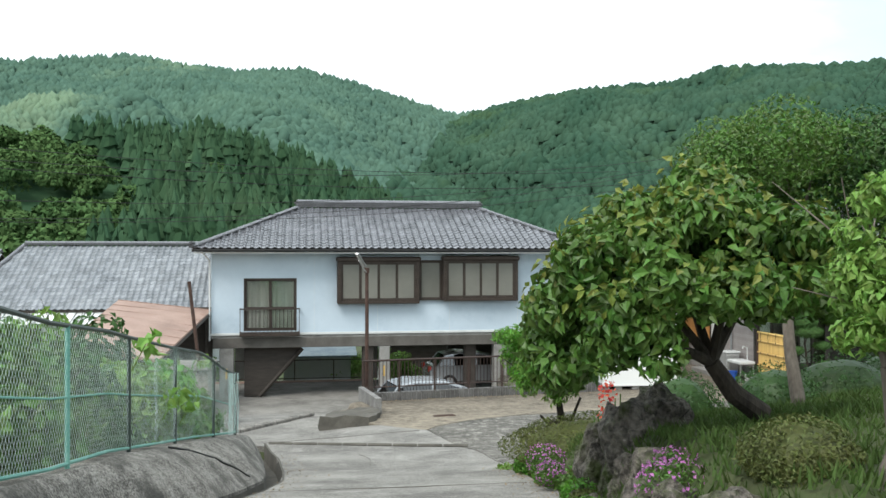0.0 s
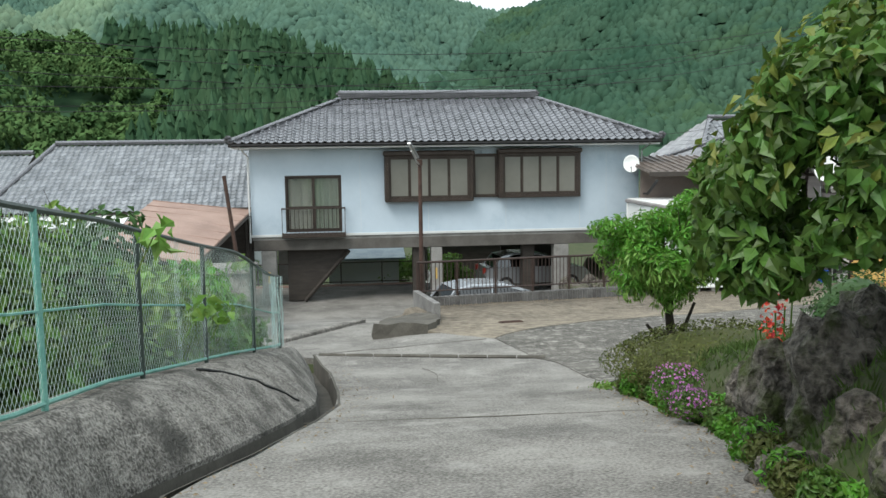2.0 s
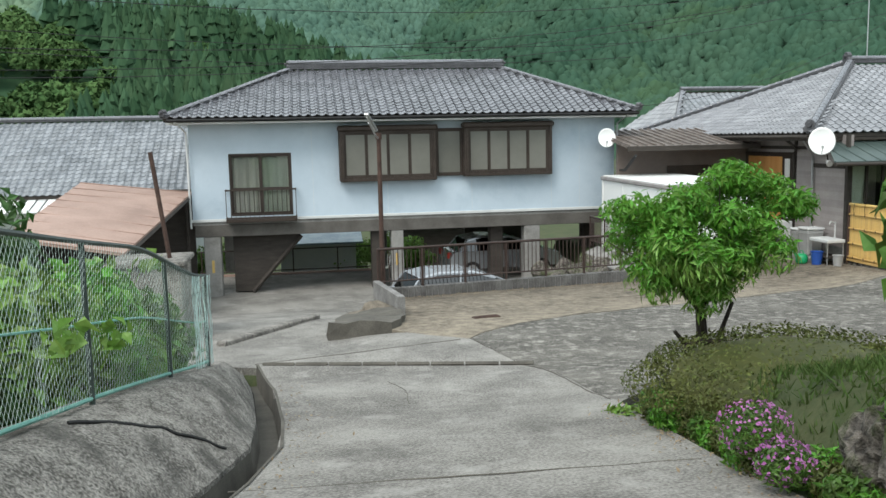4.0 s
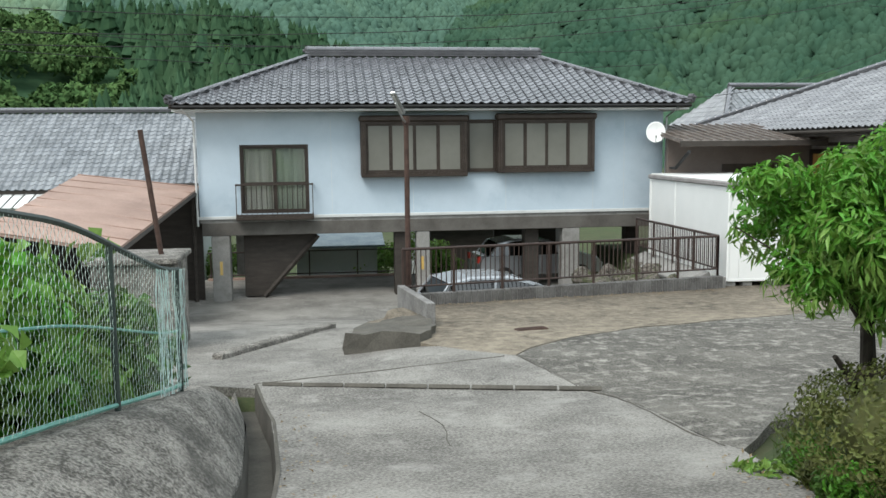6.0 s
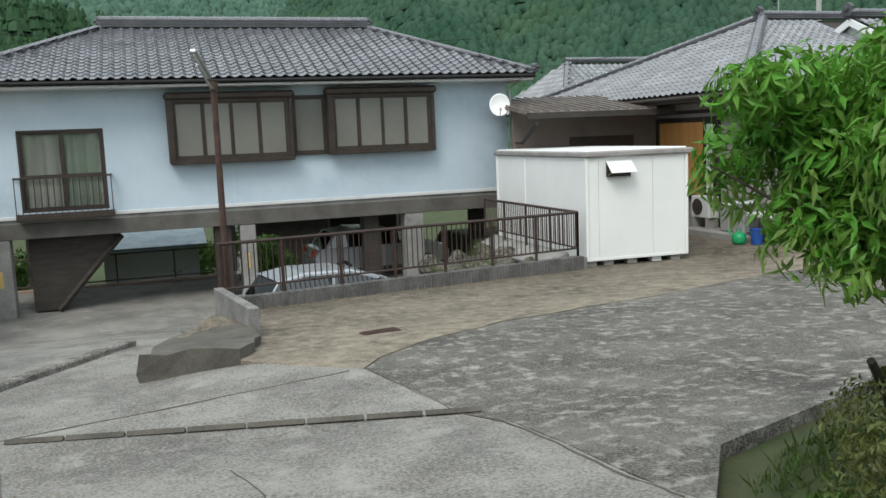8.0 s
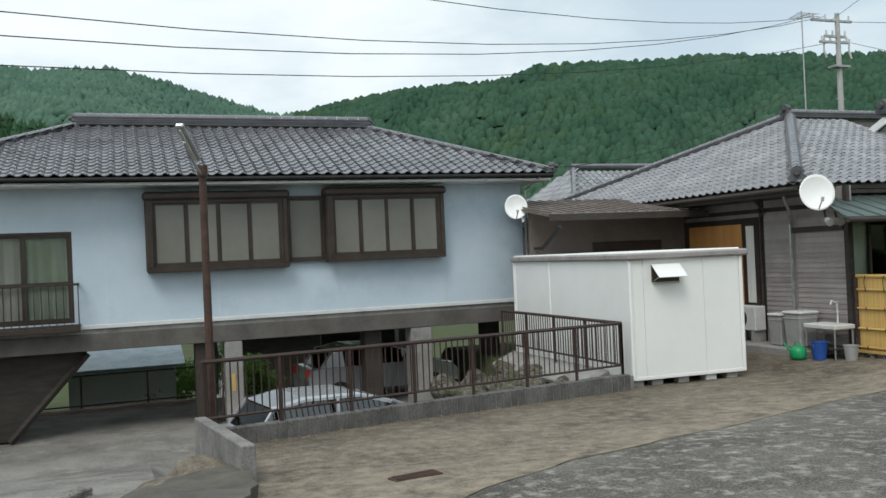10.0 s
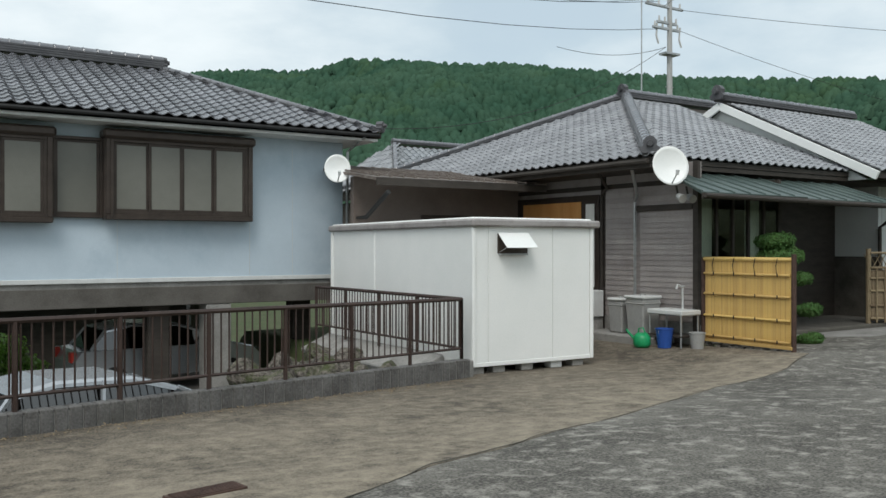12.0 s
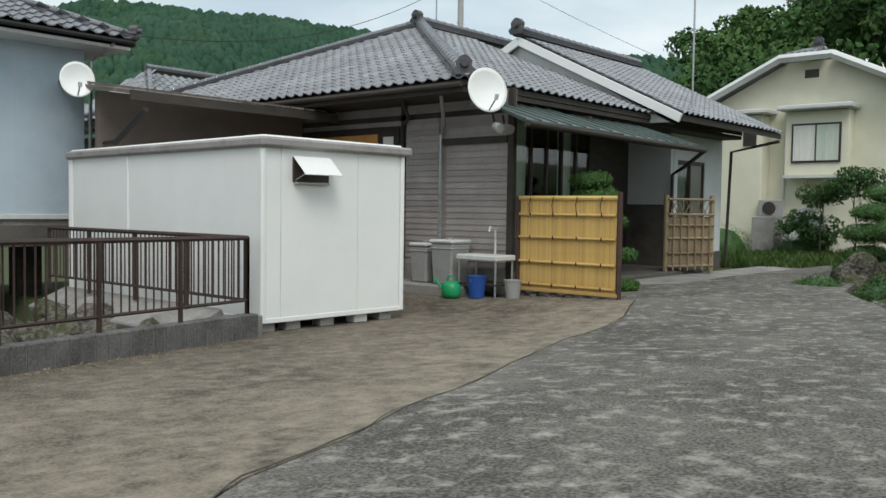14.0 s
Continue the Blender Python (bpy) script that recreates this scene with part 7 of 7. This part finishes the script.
    part("case", B((-0.16, -0.4, 0.28), (0.16, 0.4, 0.86), 0.02), "trimw", a)
    for y in (-0.3, 0.3):
        part("foot", B((-0.18, y - 0.04, 0.0), (0.18, y + 0.04, 0.279)), "conc", a)
    g = lathe([(0.22, 0), (0.22, 0.02), (0.03, 0.03)], 20)
    bmesh.ops.transform(g, matrix=pose(-0.165, 0.1, 0.57, 0, -90, 0), verts=g.verts)
    part("grille", g, "dark", a)


def topiary(at, levels, label, seed):
    t = thing("cloud_pine", label, "pine", at)
    x, y, z = at
    top = max(l[2] for l in levels)
    part("trunk", T([(0, 0, -0.05), (0.08, 0.03, top * 0.35), (-0.05, -0.03, top * 0.7), (0, 0, top)], 0.05, 8, 0.02), "bark", t)
    for k, (dx, dy, dz, r) in enumerate(levels):
        part("branch", T([(0, 0, dz * 0.8), (dx * 0.6, dy * 0.6, dz - 0.02), (dx, dy, dz)], 0.02, 6, 0.01), "bark", t)
        foliage("needle_pad", t, [(np.array((x + dx, y + dy, z + dz)), np.array((r, r, r * 0.42))), (np.array((x + dx + r * 0.3, y + dy - r * 0.2, z + dz + 0.04)), np.array((r * 0.7, r * 0.7, r * 0.36)))], 2200, 0.07, 0.026, "pine", seed + k, -0.25, 0.75)
        bm = bmesh.new()
        bmesh.ops.create_icosphere(bm, subdivisions=3, radius=r * 0.8)
        for v in bm.verts:
            v.co = Vector((v.co.x, v.co.y, v.co.z * 0.4)) * (1 + 0.15 * noise.noise(v.co * 9)) + Vector((dx, dy, dz))
        part("pad_core", bm, "pine", t)


def court_clutter():
    """Small things on the court's edge: leaf litter and moss along the walls."""
    rng = np.random.default_rng(23)
    P = []
    for _ in range(420):
        t = rng.random()
        p = KB.lerp(KC, t)
        x, y = p.x + rng.normal(0, 0.1), p.y - 0.14 - abs(rng.normal(0, 0.22))
        P.append((x, y, court_z(x, y) + 0.008))
    for _ in range(260):
        y = rng.uniform(-3, 12)
        x = gut_x(y) + abs(rng.normal(0, 0.25)) + 0.05
        P.append((x, y, prof(y) + 0.012))
    for _ in range(420):
        y = rng.uniform(-3, 9)
        x = garden_x(y) - abs(rng.normal(0, 0.22))
        P.append((x, y, prof(y) + 0.012))
    P = np.array(P)
    V, F = leaf_cloud(P, np.tile((0.0, 0.0, 1.0), (len(P), 1)), 0.045, 0.02, 0.0, 24)
    V[:, 2] = np.maximum(V[:, 2], np.repeat(P[:, 2], 5))
    raw("leaf_litter", V, F, "bamboo_old", label="dry fallen leaves along the edges of the paving", kind="stuff", category="leaves")


def right_garden():
    topiary((11.0, 21.6, -2.9), [(0.0, 0.0, 2.15, 0.36), (0.05, -0.1, 1.85, 0.42), (0.45, -0.2, 1.4, 0.26), (0.35, -0.5, 0.8, 0.24), (0.2, -0.65, 0.25, 0.22), (-0.3, 0.2, 1.2, 0.3)], "cloud-pruned pine behind the bamboo screen", 400)
    topiary((17.6, 18.2, -2.85), [(0.0, 0.0, 2.0, 0.55), (-0.45, 0.2, 1.6, 0.45), (0.5, -0.2, 1.5, 0.6), (-0.55, 0.3, 1.15, 0.5), (0.3, -0.5, 1.0, 0.6), (-0.6, 0.3, 0.7, 0.45), (-0.7, 0.5, 0.4, 0.4)], "tall cloud-pruned pine at the edge of the court", 420)
    topiary((16.0, 17.0, -2.8), [(0.0, 0.0, 1.9, 0.6), (0.3, 0.3, 1.5, 0.7), (-0.3, 0.5, 1.2, 0.55), (0.2, -0.2, 0.9, 0.7)], "leaning cloud-pruned pine beside the stones", 440)
    for k, (x, y, r) in enumerate(((14.4, 18.6, (0.55, 0.5, 0.32)), (13.4, 17.2, (0.6, 0.5, 0.35)), (19.5, 18.9, (0.9, 0.7, 0.5)), (14.6, 17.4, (0.5, 0.5, 0.45)), (28.3, 26.6, (1.0, 1.2, 1.0)), (28.6, 23.6, (1.0, 1.0, 1.1)), (21.8, 18.3, (0.8, 0.8, 0.7)), (24.5, 19.0, (1.0, 0.9, 0.8)))):
        mound("round_shrub", (x, y, -2.85), r, 4200, 0.06, "leaf_dark" if k % 2 else "pine", "rounded dark green shrub beside the court", "shrub", 460 + k)
    f = thing("hydrangea", "shrub with white flower heads by the cream house", "shrub", (28.0, 23.2, -2.85))
    foliage("leaves", f, blobs_in((28.0, 23.2, -1.9), (0.9, 1.0, 0.7), 14, 0.35, 480), 2500, 0.14, 0.09, "leaf_dark", 481)
    foliage("flower_heads", f, blobs_in((27.9, 23.2, -1.75), (0.9, 1.0, 0.75), 16, 0.13, 482), 900, 0.1, 0.08, "whitep", 483, 0.0, 0.6, "white flower heads")
    for k, (x, y, h) in enumerate(((27.0, 22.6, 2.3), (26.8, 21.4, 2.5), (26.5, 19.9, 2.2))):
        t = thing("young_tree", "small thin tree with an open crown", "tree", (x, y, -2.85))
        limbs(t, (x, y, -2.85), [(x, y, -2.85 + h), (x + 0.3, y + 0.2, -2.95 + h), (x - 0.3, y, -2.9 + h)], 0.035, "bark", 490 + k)
        foliage("crown", t, blobs_in((x, y, -2.85 + h), (0.7, 0.7, 0.55), 12, 0.3, 494 + k), 1700, 0.12, 0.07, "leaf_dark", 497 + k)
    rng = np.random.default_rng(6)
    for k in range(26):
        x = 11.0 + k * 0.32
        y = court_edge_y(x) + rng.uniform(-0.25, 0.05)
        o = thing("edging_stone", "grey rounded stone edging the garden bed", "stone", (x, y, -2.84), rng.uniform(0, 360), "stones edging the garden")
        bm = bmesh.new()
        bmesh.ops.create_icosphere(bm, subdivisions=3, radius=rng.uniform(0.14, 0.3))
        for v in bm.verts:
            v.co *= 0.85 + 0.45 * noise.noise(v.co * 4 + Vector((k * 3, 0, 0)))
            v.co.z *= 0.7
        part("stone", bm, "rock", o)
    o = thing("garden_rock", "large brown rock in the garden bed", "rock", (15.6, 18.2, -2.6), 20)
    bm = bmesh.new()
    bmesh.ops.create_icosphere(bm, subdivisions=4, radius=0.6)
    for v in bm.verts:
        v.co *= 0.8 + 0.5 * noise.noise(v.co * 2 + Vector((40, 0, 0)))
    part("boulder", bm, "rock", o)


def poles_and_wires():
    p = thing("utility_pole", "concrete utility pole with cross-arms, insulators and a transformer bracket", "utility pole", (17.5, 30.2, -2.74))
    p.scale = (0.64, 0.64, 0.64)
    part("pole", T([(0, 0, 0), (0, 0, 15.4)], 0.2, 12, 0.12), "polec", p)
    for z, w in ((15.0, 1.7), (13.9, 1.2), (14.2, 0.9)):
        part("cross_arm", B((-w, -0.06, z - 0.06), (w * 0.55, 0.06, z + 0.06), 0.01), "metal", p)
        for k in range(4):
            x = -w + 0.15 + k * w * 0.45
            part("insulator", T([(x, 0, z + 0.06), (x, 0, z + 0.3)], 0.06, 8, 0.04), "porcelain", p)
    part("transformer_bracket", B((-0.5, -0.25, 12.6), (0.5, 0.25, 12.7)), "metal", p)
    for x in (-0.9, 0.75):
        part("hanging_fitting", T([(x, 0, 14.1), (x, 0.05, 13.5), (x + 0.1, 0, 13.1)], 0.05, 6), "porcelain", p)
    for k in range(6):
        part("step_bolt", T([(-0.3, 0, 6 + k * 1.0), (0.3, 0, 6 + k * 1.0)], 0.015, 5), "metal", p)
    wires = [((29.0, 42, 11.2), (-45, 10, 7.2), 4.2), ((28.3, 42, 11.2), (-45, 9, 6.2), 4.3), ((29.4, 42, 9.9), (-45, 14, 5.6), 3.4), ((28.7, 42, 11.2), (-45, 6, 9.0), 4.0), ((29.4, 42, 11.0), (-5, -25, 12.0), 0.8), ((30.5, 42, 11.0), (60, 20, 9.0), 0.8), ((29.6, 42, 9.0), (13, 30.5, 5.1), 0.4), ((29.6, 42, 9.0), (5.2, 28.6, 1.9), 1.3), ((30.2, 42, 10.0), (70, 40, 7.0), 0.8), ((-60, 120, 17.0), (60, 170, 19.0), 2.0), ((-60, 118, 14.0), (60, 168, 16.0), 2.0)]
    eye = Vector((-4.4, 9.3, -0.5))
    for k, (a, b, sag) in enumerate(wires):
        a, b = Vector(a), Vector(b)
        if k < 9:
            # the cables leave the pole behind the bungalow
            a = eye + (a - eye) * 0.64
            b = b if k in (6, 7) else eye + (b - eye) * 0.64
            sag *= 0.64
        pts = [a.lerp(b, t) - Vector((0, 0, sag * 4 * t * (1 - t))) for t in np.linspace(0, 1, 17)]
        o = part("overhead_wire", T(pts, 0.008 if k < 9 else 0.05, 4), "black", None, "thin dark overhead power cable")
        tagged(o, "", "cable")
    m = thing("roof_antenna", "thin television aerial mast on the bungalow roof", "antenna", (14.15, 28.2, 3.35))
    part("mast", T([(0, 0, -0.2), (0, 0, 3.1)], 0.02, 6), "metal", m)
    for k in range(7):
        part("element", T([(-0.4 + 0.03 * k, 0.1 * k - 0.3, 2.95), (0.4 - 0.03 * k, 0.1 * k - 0.3, 2.95)], 0.008, 5), "metal", m)
    part("boom", T([(0, -0.35, 2.94), (0, 0.35, 2.94)], 0.012, 5), "metal", m)
    m = thing("roof_antenna", "thin mast with a small bracket beside the awning", "antenna", (16.6, 22.3, 1.4))
    part("mast", T([(0, 0, -0.3), (0, 0, 2.6)], 0.022, 6), "metal", m)
    part("top_bracket", T([(0, 0, 2.6), (0.1, 0, 2.75)], 0.04, 6), "metal", m)


# ---- build ----
land_sheet()
hills()
near_woods()
paving()
cracks()
retaining_wall()
kerb_walls()
railing()
street_pole()
blue_house()
shed()
dish((4.64, 28.2, 0.86), (-0.35, -1, 0.25), 0.29)
dish((8.75, 22.3, 0.67), (-0.55, -1, 0.3), 0.35)
bungalow()
bamboo_screen()
bins_and_sink()
neighbours()
car("silver hatchback car with dark windows beside the kerb wall", "cars", (-1.25, 23.6, low_z(0, 23.6)), 10)
car("silver car parked at the back under the house", "cars", (1.6, 31.2, -4.05), 4)
right_garden()
court_clutter()
garden()
fence()
left_plants()
poles_and_wires()
